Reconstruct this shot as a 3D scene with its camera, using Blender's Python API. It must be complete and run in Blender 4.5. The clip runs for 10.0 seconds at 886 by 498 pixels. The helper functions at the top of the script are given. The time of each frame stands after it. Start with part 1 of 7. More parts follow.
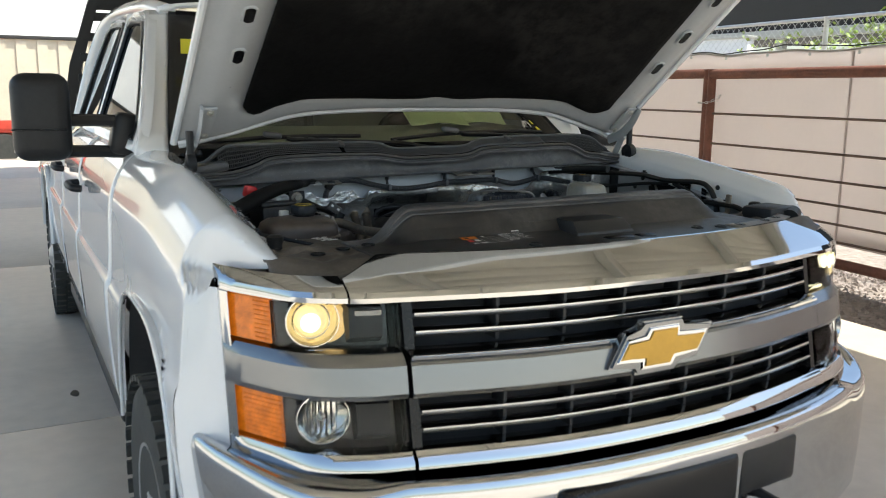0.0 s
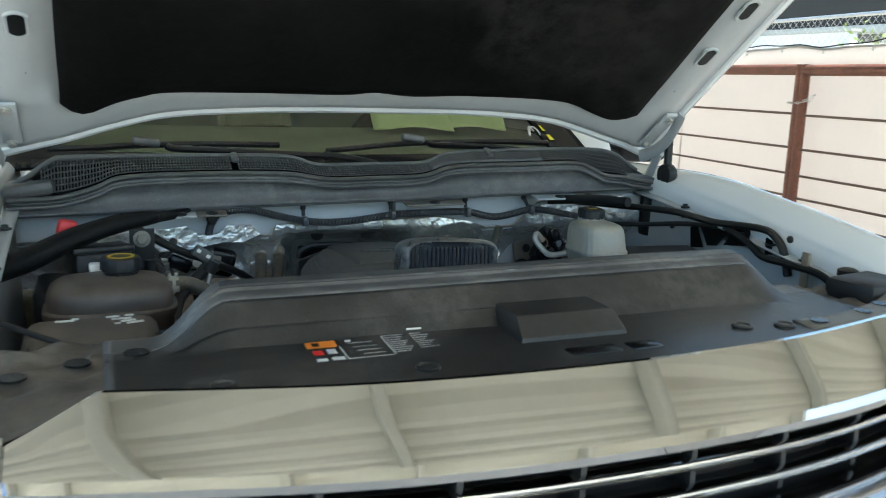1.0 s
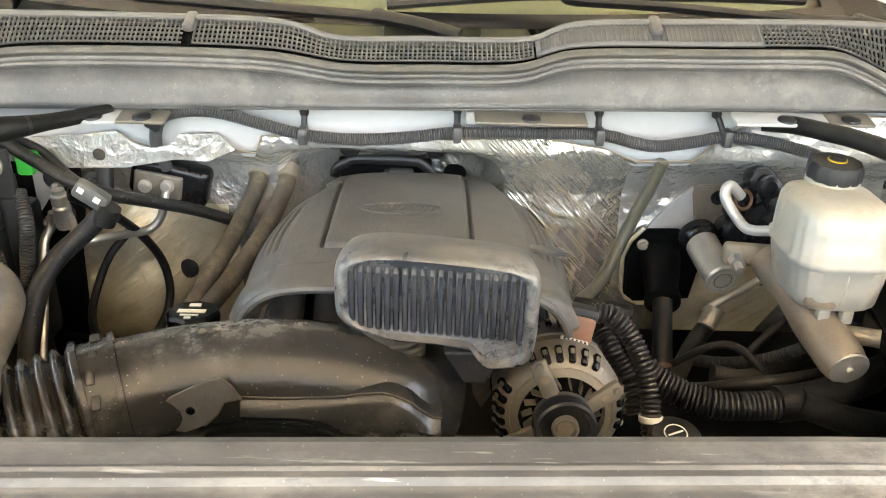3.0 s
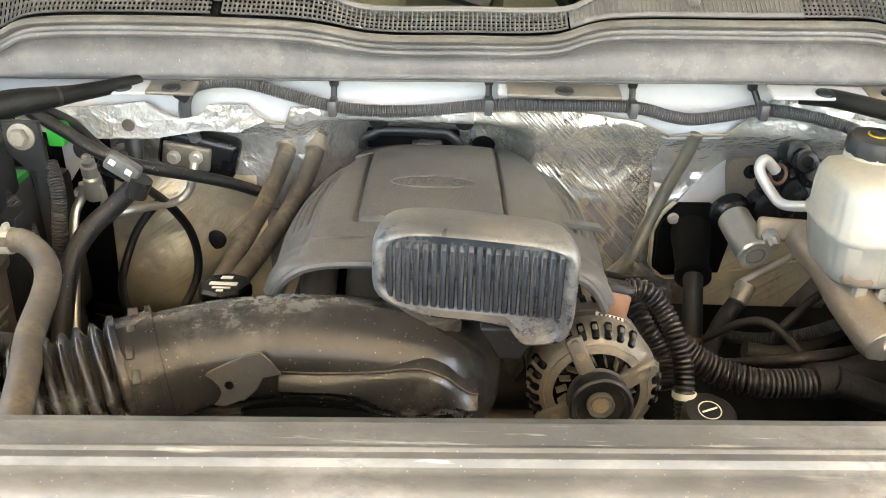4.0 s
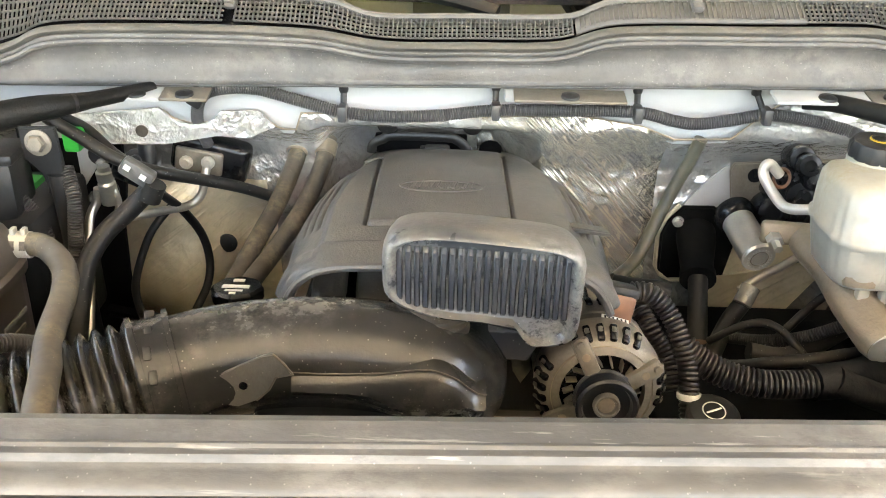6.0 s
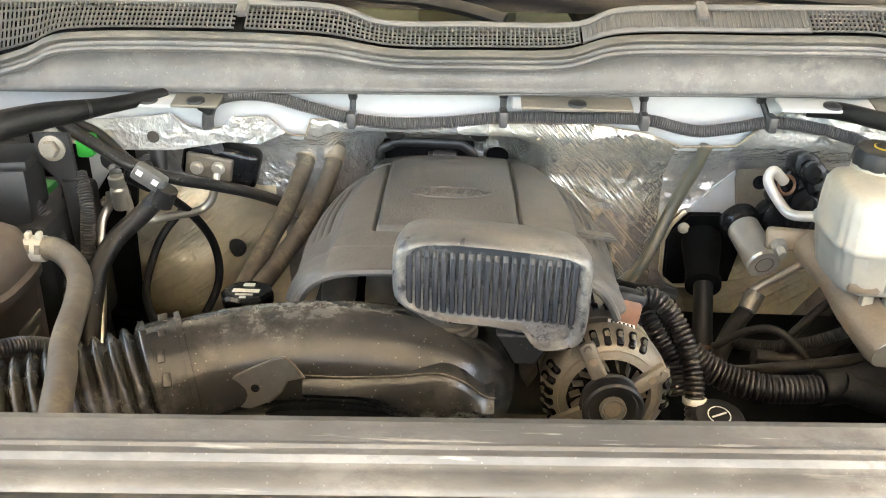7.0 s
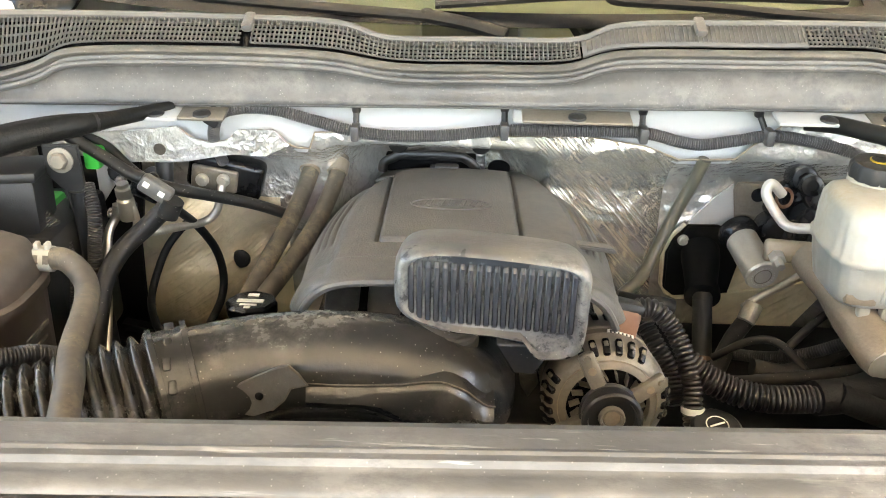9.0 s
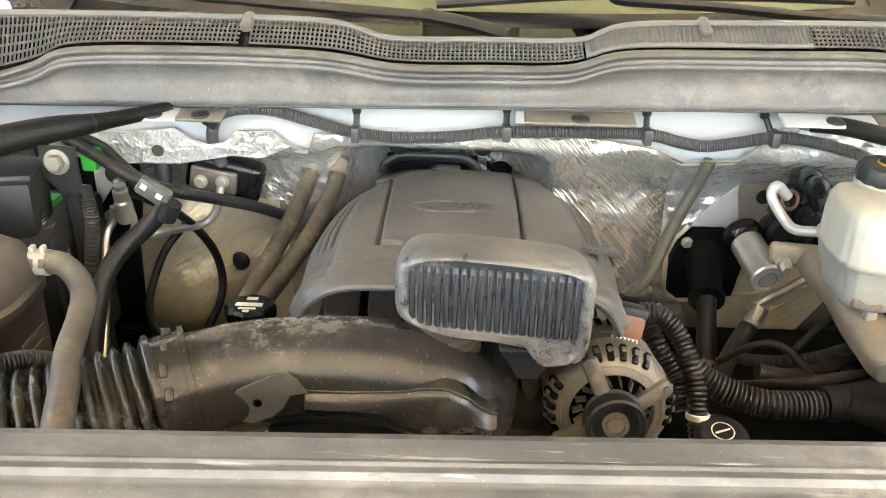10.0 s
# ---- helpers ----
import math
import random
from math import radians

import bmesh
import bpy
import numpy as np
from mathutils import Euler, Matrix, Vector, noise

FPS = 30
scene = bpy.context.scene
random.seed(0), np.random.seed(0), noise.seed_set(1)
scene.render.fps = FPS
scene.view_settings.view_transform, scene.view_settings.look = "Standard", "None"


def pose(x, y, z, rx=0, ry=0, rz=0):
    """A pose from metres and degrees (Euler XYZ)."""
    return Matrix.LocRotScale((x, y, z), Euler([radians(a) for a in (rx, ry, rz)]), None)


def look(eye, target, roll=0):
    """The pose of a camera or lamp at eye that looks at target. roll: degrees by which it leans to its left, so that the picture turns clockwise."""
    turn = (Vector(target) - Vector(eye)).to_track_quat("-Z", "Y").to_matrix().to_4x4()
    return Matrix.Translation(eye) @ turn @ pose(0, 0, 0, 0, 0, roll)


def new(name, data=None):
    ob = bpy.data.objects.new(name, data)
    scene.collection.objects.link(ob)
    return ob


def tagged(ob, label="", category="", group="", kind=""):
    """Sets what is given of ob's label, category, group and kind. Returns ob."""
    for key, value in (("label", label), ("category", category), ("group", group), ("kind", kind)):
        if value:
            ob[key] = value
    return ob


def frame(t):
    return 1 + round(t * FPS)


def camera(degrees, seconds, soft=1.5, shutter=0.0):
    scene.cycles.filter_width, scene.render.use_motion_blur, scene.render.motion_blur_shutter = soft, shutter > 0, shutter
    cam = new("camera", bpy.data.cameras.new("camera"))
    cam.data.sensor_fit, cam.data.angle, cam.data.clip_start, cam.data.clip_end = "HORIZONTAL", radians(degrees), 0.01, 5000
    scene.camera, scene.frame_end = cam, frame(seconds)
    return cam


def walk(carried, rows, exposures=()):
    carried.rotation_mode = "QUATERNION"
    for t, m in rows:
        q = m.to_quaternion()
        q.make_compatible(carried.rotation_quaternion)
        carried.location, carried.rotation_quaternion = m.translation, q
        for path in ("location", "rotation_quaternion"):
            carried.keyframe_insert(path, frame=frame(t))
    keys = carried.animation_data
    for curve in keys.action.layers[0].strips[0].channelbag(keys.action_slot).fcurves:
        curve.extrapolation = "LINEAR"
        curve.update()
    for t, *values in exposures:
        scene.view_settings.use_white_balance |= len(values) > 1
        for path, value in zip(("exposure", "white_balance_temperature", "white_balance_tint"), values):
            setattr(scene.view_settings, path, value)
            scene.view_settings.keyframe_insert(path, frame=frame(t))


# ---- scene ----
cam = camera(55.0, 10.0, soft=1.0, shutter=0.25)
PATH = [
    (0, (-1.295, -1.346, 1.599), (-0.38, 0.394, 1.231), 0.7),
    (0.5, (-0.95, -0.988, 1.599), (-0.095, 0.781, 1.223), 1.2),
    (1, (-0.595, -0.705, 1.61), (0.147, 1.11, 1.219), 1.8),
    (1.5, (-0.339, -0.355, 1.621), (0.179, 1.513, 1.126), 2.2),
    (2, (-0.13, -0.068, 1.65), (0.124, 1.803, 0.993), 1.9),
    (2.5, (0.018, 0.043, 1.651), (0.111, 1.883, 0.871), 1.7),
    (3, (0.02, 0.072, 1.65), (0.041, 1.876, 0.787), 1.6),
    (4.5, (-0.012, 0.081, 1.658), (-0.023, 1.847, 0.719), 1.5),
    (5, (-0.009, 0.078, 1.662), (-0.026, 1.842, 0.72), 1.4),
    (5.5, (-0.004, 0.072, 1.662), (-0.023, 1.84, 0.727), 1.3),
    (7, (-0.011, 0.054, 1.668), (-0.043, 1.832, 0.753), 1.3),
    (7.5, (-0.011, 0.051, 1.669), (-0.044, 1.833, 0.762), 1.4),
    (8, (-0.008, 0.046, 1.67), (-0.046, 1.832, 0.772), 1.3),
    (8.5, (-0.009, 0.041, 1.671), (-0.048, 1.831, 0.779), 1.3),
    (9, (-0.009, 0.04, 1.673), (-0.049, 1.832, 0.784), 1.3),
    (9.5, (-0.01, 0.048, 1.672), (-0.05, 1.839, 0.782), 1.3),
    (10, (-0.01, 0.055, 1.671), (-0.052, 1.845, 0.781), 1.3),
]
EXPOSURES = [(0, 1.12, 6500, 3), (0.5, 1.32, 6500, -1), (1, 1.85, 5900, -6), (1.5, 2.72, 7500, 6), (2, 3.5, 7900, 9), (2.5, 3.9, 8200, 9), (3, 4.1, 8300, 9), (4.5, 4.3, 8300, 9), (10, 4.3, 8300, 9)]
walk(cam, [(t, look(eye, target, roll)) for t, eye, target, roll in PATH], EXPOSURES)

# ---- light ----
world = bpy.data.worlds.new("sky")
scene.world = world
world.use_nodes = True
wn = world.node_tree
sky = wn.nodes.new("ShaderNodeTexSky")
sky.sky_type, sky.sun_disc = "NISHITA", False
sky.sun_elevation, sky.sun_rotation = radians(60), radians(130)
sky.dust_density, sky.ozone_density = 2.0, 1.0
wn.links.new(sky.outputs[0], wn.nodes["Background"].inputs[0])
wn.nodes["Background"].inputs[1].default_value = 0.13
sun = new("sun", bpy.data.lights.new("sun", "SUN"))
sun.data.energy, sun.data.angle, sun.data.color = 4.0, radians(0.53), (1.0, 0.95, 0.87)
sun.matrix_world = look((0, 0, 30), (-0.36 * 30, 0.30 * 30, 30 - 0.88 * 30))


# ---- materials ----
def ramp(nt, value, a, b):
    node = nt.nodes.new("ShaderNodeMapRange")
    node.inputs["From Min"].default_value, node.inputs["From Max"].default_value = a, b
    nt.links.new(value, node.inputs["Value"])
    return node.outputs["Result"]


def mixed(nt, fac, a, b):
    node = nt.nodes.new("ShaderNodeMix")
    node.data_type = "RGBA"
    for sock, v in ((node.inputs[0], fac), (node.inputs[6], a), (node.inputs[7], b)):
        if isinstance(v, bpy.types.NodeSocket):
            nt.links.new(v, sock)
        else:
            sock.default_value = v if not isinstance(v, tuple) else (*v[:3], 1)
    return node.outputs[2]


def math_node(nt, op, a, b):
    node = nt.nodes.new("ShaderNodeMath")
    node.operation = op
    for sock, v in zip(node.inputs, (a, b)):
        if isinstance(v, bpy.types.NodeSocket):
            nt.links.new(v, sock)
        else:
            sock.default_value = v
    return node.outputs[0]


def grain(nt, co, scale, detail=3.0, rough=0.55):
    node = nt.nodes.new("ShaderNodeTexNoise")
    node.inputs["Scale"].default_value, node.inputs["Detail"].default_value = scale, detail
    node.inputs["Roughness"].default_value = rough
    nt.links.new(co, node.inputs["Vector"])
    return node.outputs[0]


def surface(name, colour, rough=0.5, metal=0.0, vary=0.15, scale=9.0, bump=0.0, bump_scale=120.0, dust=None,
            dust_amount=0.0, dust_scale=14.0, speck=0.0, coat=0.0, spec=0.5, stretch=(1, 1, 1), wrinkle=0.0, wrinkle_scale=18.0, trans=0.0,
            emit=None, power=0.0, alpha=1.0, smudge_or_light=None, smudge_or_light_amount=0.0, smudge_or_light_scale=12.0, scuff=0.0, scuff_stretch=(4, 60, 60)):
    """A worn surface: base colour with two scales of variation, dust that settles in patches, fine relief."""
    m = bpy.data.materials.new(name)
    m.use_nodes = True
    nt = m.node_tree
    bs = nt.nodes["Principled BSDF"]
    tc = nt.nodes.new("ShaderNodeTexCoord")
    mp = nt.nodes.new("ShaderNodeMapping")
    mp.inputs["Scale"].default_value = stretch
    nt.links.new(tc.outputs["Object"], mp.inputs[0])
    co = mp.outputs[0]
    n1 = grain(nt, co, scale)
    n2 = grain(nt, co, scale * 9, 4.0)
    both = math_node(nt, "ADD", math_node(nt, "MULTIPLY", n1, 0.6), math_node(nt, "MULTIPLY", n2, 0.4))
    fac = ramp(nt, both, 0.3, 0.7)
    lo = tuple(c * (1 - vary) for c in colour)
    hi = tuple(min(1.0, c * (1 + vary)) for c in colour)
    col = mixed(nt, fac, lo, hi)
    rg = math_node(nt, "ADD", math_node(nt, "MULTIPLY", n1, 0.12 * rough), 0.94 * rough)
    if dust:
        d1 = grain(nt, co, dust_scale, 3.0, 0.55)
        geo = nt.nodes.new("ShaderNodeNewGeometry")
        sep = nt.nodes.new("ShaderNodeSeparateXYZ")
        nt.links.new(geo.outputs["Normal"], sep.inputs[0])
        up = ramp(nt, sep.outputs[2], -0.5, 0.9)
        d2 = grain(nt, co, dust_scale * 5, 3.0, 0.55)
        patch = math_node(nt, "ADD", math_node(nt, "MULTIPLY", ramp(nt, d1, 0.25, 0.85), 0.8), math_node(nt, "MULTIPLY", ramp(nt, d2, 0.25, 0.85), 0.35))
        df = math_node(nt, "MULTIPLY", patch, math_node(nt, "MULTIPLY", up, dust_amount))
        col = mixed(nt, df, col, dust)
        rg = math_node(nt, "ADD", rg, math_node(nt, "MULTIPLY", df, 0.12))
    if speck:
        vo = nt.nodes.new("ShaderNodeTexVoronoi")
        vo.inputs["Scale"].default_value = 150.0
        nt.links.new(tc.outputs["Object"], vo.inputs["Vector"])
        sf = ramp(nt, vo.outputs[0], 0.12, 0.05)
        col = mixed(nt, math_node(nt, "MULTIPLY", sf, speck), col, (0.62, 0.6, 0.55))
    # random pale patches: dirt on most surfaces, painted light on the hood felt
    if smudge_or_light:
        broad = ramp(nt, grain(nt, co, smudge_or_light_scale, 3.0, 0.6), 0.45, 0.60)
        fine = ramp(nt, grain(nt, co, smudge_or_light_scale * 7, 6.0, 0.75), 0.40, 0.58)
        sm = math_node(nt, "MULTIPLY", math_node(nt, "MULTIPLY", broad, fine), smudge_or_light_amount)
        col = mixed(nt, sm, col, smudge_or_light)
        rg = math_node(nt, "ADD", rg, math_node(nt, "MULTIPLY", sm, 0.25))
    if scuff:
        sp = nt.nodes.new("ShaderNodeMapping")
        sp.inputs["Scale"].default_value, sp.inputs["Rotation"].default_value = scuff_stretch, (0, 0.1, 0.12)
        nt.links.new(tc.outputs["Object"], sp.inputs[0])
        lines = ramp(nt, grain(nt, sp.outputs[0], 3.0, 4.0, 0.6), 0.63, 0.74)
        where = ramp(nt, grain(nt, co, 7.0, 2.0, 0.5), 0.42, 0.62)
        sc = math_node(nt, "MULTIPLY", math_node(nt, "MULTIPLY", lines, where), scuff)
        col = mixed(nt, sc, col, (0.50, 0.48, 0.44))
    nt.links.new(col, bs.inputs["Base Color"])
    nt.links.new(rg, bs.inputs["Roughness"])
    bs.inputs["Metallic"].default_value = metal
    bs.inputs["Specular IOR Level"].default_value = spec
    bs.inputs["Coat Weight"].default_value, bs.inputs["Coat Roughness"].default_value = coat, 0.04
    bs.inputs["Transmission Weight"].default_value = trans
    bs.inputs["Alpha"].default_value = alpha
    if emit:
        bs.inputs["Emission Color"].default_value, bs.inputs["Emission Strength"].default_value = (*emit, 1), power
    normal = None
    if wrinkle:
        vo = nt.nodes.new("ShaderNodeTexNoise")
        vo.noise_type = "RIDGED_MULTIFRACTAL"
        vo.inputs["Scale"].default_value, vo.inputs["Detail"].default_value = wrinkle_scale, 4.0
        nt.links.new(co, vo.inputs["Vector"])
        b = nt.nodes.new("ShaderNodeBump")
        b.inputs["Strength"].default_value, b.inputs["Distance"].default_value = wrinkle, 0.006
        nt.links.new(vo.outputs[0], b.inputs["Height"])
        normal = b.outputs[0]
    if bump:
        b = nt.nodes.new("ShaderNodeBump")
        b.inputs["Strength"].default_value, b.inputs["Distance"].default_value = bump, 0.002
        nt.links.new(grain(nt, co, bump_scale, 5.0), b.inputs["Height"])
        if normal:
            nt.links.new(normal, b.inputs["Normal"])
        normal = b.outputs[0]
    if normal:
        nt.links.new(normal, bs.inputs["Normal"])
    return m


DUST = (0.345, 0.302, 0.243)
M = {
    "paint": surface("white_paint", (0.80, 0.81, 0.815), 0.18, vary=0.01, scale=1.5, coat=1.0),
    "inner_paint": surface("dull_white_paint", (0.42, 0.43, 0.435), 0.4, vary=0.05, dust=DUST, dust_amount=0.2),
    "chrome": surface("chrome", (0.54, 0.545, 0.55), 0.035, 1.0, vary=0.02, scale=3),
    "satin": surface("satin_chrome", (0.26, 0.265, 0.27), 0.26, 1.0, vary=0.05, scale=4, stretch=(0.2, 1, 4)),
    "gold": surface("gold_badge", (0.62, 0.36, 0.06), 0.35, 0.35, vary=0.08, bump=0.1, bump_scale=400),
    "black": surface("black_plastic", (0.017, 0.017, 0.0175), 0.45, vary=0.3, bump=0.15, bump_scale=500, spec=0.35),
    "gloss_black": surface("gloss_black_plastic", (0.010, 0.010, 0.0105), 0.25, vary=0.2, spec=0.35),
    "dusty": surface("dusty_black_plastic", (0.018, 0.017, 0.016), 0.36, vary=0.3, bump=0.25, bump_scale=260, dust=DUST, dust_amount=0.10, dust_scale=18, speck=0.15),
    "cover": surface("grey_brown_dusty_plastic", (0.074, 0.0725, 0.069), 0.42, vary=0.3, scale=12, bump=0.4, bump_scale=320, dust=DUST, dust_amount=0.20, dust_scale=9, speck=0.2, smudge_or_light=(0.24, 0.22, 0.19), smudge_or_light_amount=0.30, smudge_or_light_scale=7),
    "shroud": surface("shroud_plastic", (0.050, 0.049, 0.048), 0.38, vary=0.25, scale=14, bump=0.15, bump_scale=220, dust=(0.37, 0.35, 0.33), dust_amount=0.20, dust_scale=9, speck=0.15, spec=0.5, stretch=(0.5, 1, 1), smudge_or_light=(0.42, 0.40, 0.37), smudge_or_light_amount=0.22, smudge_or_light_scale=9, scuff=0.75),
    "tray": surface("tray_plastic", (0.021, 0.0205, 0.020), 0.34, vary=0.3, scale=10, bump=0.2, bump_scale=220, dust=DUST, dust_amount=0.10, dust_scale=5, speck=0.12, spec=0.35, smudge_or_light=(0.13, 0.12, 0.105), smudge_or_light_amount=0.35, smudge_or_light_scale=5),
    "ribbed": surface("blue_black_plastic", (0.037, 0.041, 0.048), 0.26, vary=0.2, scale=22, bump=0.3, bump_scale=150, dust=(0.30, 0.26, 0.20), dust_amount=0.55, dust_scale=12, speck=0.35, spec=0.6, smudge_or_light=(0.36, 0.35, 0.32), smudge_or_light_amount=0.42, smudge_or_light_scale=11),
    "rib": surface("blue_black_rib", (0.034, 0.038, 0.046), 0.24, vary=0.12, scale=60, bump=0.15, bump_scale=220, dust=(0.30, 0.26, 0.20), dust_amount=0.18, dust_scale=60, spec=0.6),
    "duct": surface("duct_plastic", (0.0215, 0.021, 0.0200), 0.23, vary=0.2, scale=14, speck=0.3, bump=0.12, bump_scale=180, smudge_or_light=(0.27, 0.25, 0.215), smudge_or_light_amount=0.28, smudge_or_light_scale=8, dust=DUST, dust_amount=0.06, dust_scale=7),
    "cowl": surface("cowl_plastic", (0.072, 0.072, 0.074), 0.45, vary=0.25, scale=14, bump=0.3, bump_scale=300, dust=DUST, dust_amount=0.22, dust_scale=10, speck=0.4, smudge_or_light=(0.30, 0.285, 0.26), smudge_or_light_amount=0.25, smudge_or_light_scale=7),
    "cowl_grille": surface("cowl_grille_plastic", (0.085, 0.0845, 0.084), 0.5, vary=0.2, dust=DUST, dust_amount=0.2),
    "hose": surface("black_rubber", (0.013, 0.0125, 0.012), 0.45, vary=0.3, dust=DUST, dust_amount=0.10, dust_scale=24, speck=0.35, spec=0.25),
    "dusty_hose": surface("dusty_rubber", (0.058, 0.049, 0.038), 0.5, vary=0.25, dust=DUST, dust_amount=0.30, dust_scale=14, speck=0.2, spec=0.3, smudge_or_light=(0.22, 0.18, 0.12), smudge_or_light_amount=0.6, smudge_or_light_scale=18),
    "conduit": surface("ribbed_conduit", (0.024, 0.0235, 0.023), 0.3, vary=0.25, spec=0.45),
    "conduit_fine": surface("fine_conduit", (0.018, 0.018, 0.019), 0.45, vary=0.25, dust=DUST, dust_amount=0.2),
    "tape": surface("cloth_tape", (0.008, 0.0078, 0.0075), 0.55, vary=0.3, bump=0.5, bump_scale=180, spec=0.2),
    "grey_conduit": surface("grey_ribbed_conduit", (0.058, 0.058, 0.061), 0.35, vary=0.2, dust=DUST, dust_amount=0.15),
    # serves black rubber and the fillers that stand in for dark hollows
    "deep_black": surface("deep_black_rubber_and_void", (0.004, 0.004, 0.004), 0.75, vary=0.3, spec=0.1),
    "plate": surface("dusty_brown_plate", (0.060, 0.050, 0.040), 0.5, vary=0.5, scale=12, bump=0.3, bump_scale=150, dust=DUST, dust_amount=0.18, smudge_or_light=(0.20, 0.165, 0.125), smudge_or_light_amount=0.5, smudge_or_light_scale=6),
    "cable": surface("black_cable", (0.010, 0.010, 0.010), 0.5, vary=0.2, dust=DUST, dust_amount=0.08, spec=0.25),
    "alu": surface("bare_aluminium", (0.66, 0.63, 0.57), 0.34, 0.9, vary=0.12, scale=30, dust=DUST, dust_amount=0.3),
    "cast": surface("cast_aluminium", (0.185, 0.165, 0.136), 0.42, 0.35, vary=0.25, scale=25, bump=0.3, bump_scale=350, dust=DUST, dust_amount=0.28),
    "brown_cast": surface("dull_cast_metal", (0.27, 0.215, 0.155), 0.42, 0.3, vary=0.2, scale=25, bump=0.4, bump_scale=300, dust=DUST, dust_amount=0.3),
    "steel": surface("zinc_steel", (0.60, 0.58, 0.53), 0.36, 0.7, vary=0.1, scale=30, dust=DUST, dust_amount=0.15),
    "grey_pipe": surface("pale_coated_pipe", (0.55, 0.53, 0.49), 0.4, 0.3, vary=0.08),
    "milk": surface("milky_plastic", (0.37, 0.36, 0.315), 0.3, vary=0.1, scale=14, dust=(0.42, 0.33, 0.18), dust_amount=0.45, smudge_or_light=(0.30, 0.23, 0.12), smudge_or_light_amount=0.3),
    "cap_yellow": surface("yellow_print", (0.50, 0.34, 0.03), 0.5, vary=0.08),
    "white_print": surface("white_print", (0.75, 0.74, 0.7), 0.55, vary=0.12, scale=60),
    "orange_print": surface("orange_print", (0.75, 0.24, 0.03), 0.5, vary=0.1),
    "red": surface("red_plastic", (0.6, 0.03, 0.03), 0.4, vary=0.12),
    "green": surface("green_plastic", (0.02, 0.42, 0.06), 0.4, vary=0.12),
    "tank": surface("brown_tank_plastic", (0.050, 0.035, 0.027), 0.4, vary=0.3, scale=8, dust=DUST, dust_amount=0.3),
    "copper": surface("orange_brown_plastic", (0.17, 0.075, 0.04), 0.5, vary=0.2, dust=DUST, dust_amount=0.3),
    "strap": surface("dirty_strap", (0.080, 0.076, 0.055), 0.45, vary=0.2, dust=DUST, dust_amount=0.2),
    # the felt's paler patches are side light put into its colour
    "felt": surface("black_felt", (0.0045, 0.0043, 0.0042), 0.8, vary=0.8, scale=5, bump=0.7, bump_scale=60, spec=0.12, smudge_or_light=(0.03, 0.028, 0.026), smudge_or_light_amount=0.5, smudge_or_light_scale=2.2),
    "amber": surface("amber_lens", (0.62, 0.16, 0.010), 0.22, vary=0.45, scale=40, emit=(1.0, 0.22, 0.01), power=0.075),
    "lamp_inner": surface("grey_lamp_housing", (0.055, 0.055, 0.054), 0.12, 0.3, vary=0.1),
    "reflector": surface("reflector", (0.8, 0.8, 0.78), 0.12, 1.0, vary=0.03),
    "lamp_glow": surface("lit_bulb", (1, 0.85, 0.5), 0.3, emit=(1.0, 0.70, 0.30), power=0.42),
    "lamp_hot": surface("bright_bulb", (1, 0.9, 0.7), 0.3, emit=(1.0, 0.88, 0.58), power=1.3),
    "lamp_dim": surface("lit_projector", (0.75, 0.68, 0.5), 0.2, emit=(1.0, 0.62, 0.2), power=0.3),
    "tyre": surface("tyre_rubber", (0.03, 0.034, 0.033), 0.75, vary=0.2, bump=0.3, bump_scale=120, dust=DUST, dust_amount=0.3),
    "rim": surface("painted_rim", (0.40, 0.40, 0.41), 0.3, 0.8, vary=0.06),
    "dash": surface("dashboard", (0.29, 0.29, 0.245), 0.6, vary=0.12, bump=0.3),
    # white paper; the green cast of the windscreen is put into its colour
    "paper_tinted": surface("paper_with_glass_tint", (0.82, 0.90, 0.58), 0.7, vary=0.04),
    "yellow_mark": surface("yellow_marker", (0.75, 0.66, 0.03), 0.6, vary=0.1),
    "rust": surface("rusty_pipe", (0.17, 0.062, 0.038), 0.6, 0.0, vary=0.4, scale=5, bump=0.5, bump_scale=90),
    "wire_rust": surface("rusty_cable", (0.12, 0.075, 0.055), 0.6, vary=0.3, scale=8),
    "galv": surface("galvanised_steel", (0.6, 0.6, 0.58), 0.4, 0.9, vary=0.15, scale=20),
    "leaf": surface("leaves", (0.27, 0.36, 0.075), 0.5, vary=0.4, scale=3),
    "bark": surface("bark", (0.12, 0.085, 0.06), 0.8, vary=0.3, bump=0.6, bump_scale=40),
    "tan_sheet": surface("tan_steel_sheet", (0.60, 0.54, 0.42), 0.5, vary=0.08, scale=2, bump=0.05),
    "roof_sheet": surface("pale_roof_sheet", (0.56, 0.54, 0.475), 0.45, vary=0.06, scale=1.5),
    "beam": surface("grey_painted_beam", (0.42, 0.41, 0.37), 0.5, vary=0.08, scale=3),
    "valance": surface("dark_canvas", (0.03, 0.029, 0.028), 0.8, vary=0.12, scale=2, bump=0.3, bump_scale=80),
    "brick_red": surface("stacked_bricks", (0.28, 0.12, 0.08), 0.8, vary=0.3, scale=6, bump=0.4),
    "machine_red": surface("red_machine_paint", (0.5, 0.05, 0.03), 0.45, vary=0.15),
    "gravel": surface("gravel_stone", (0.30, 0.25, 0.22), 0.85, vary=0.5, scale=14, bump=0.5, bump_scale=60),
    "ivory": surface("white_render", (0.82, 0.82, 0.81), 0.7, vary=0.03, scale=0.6),
}


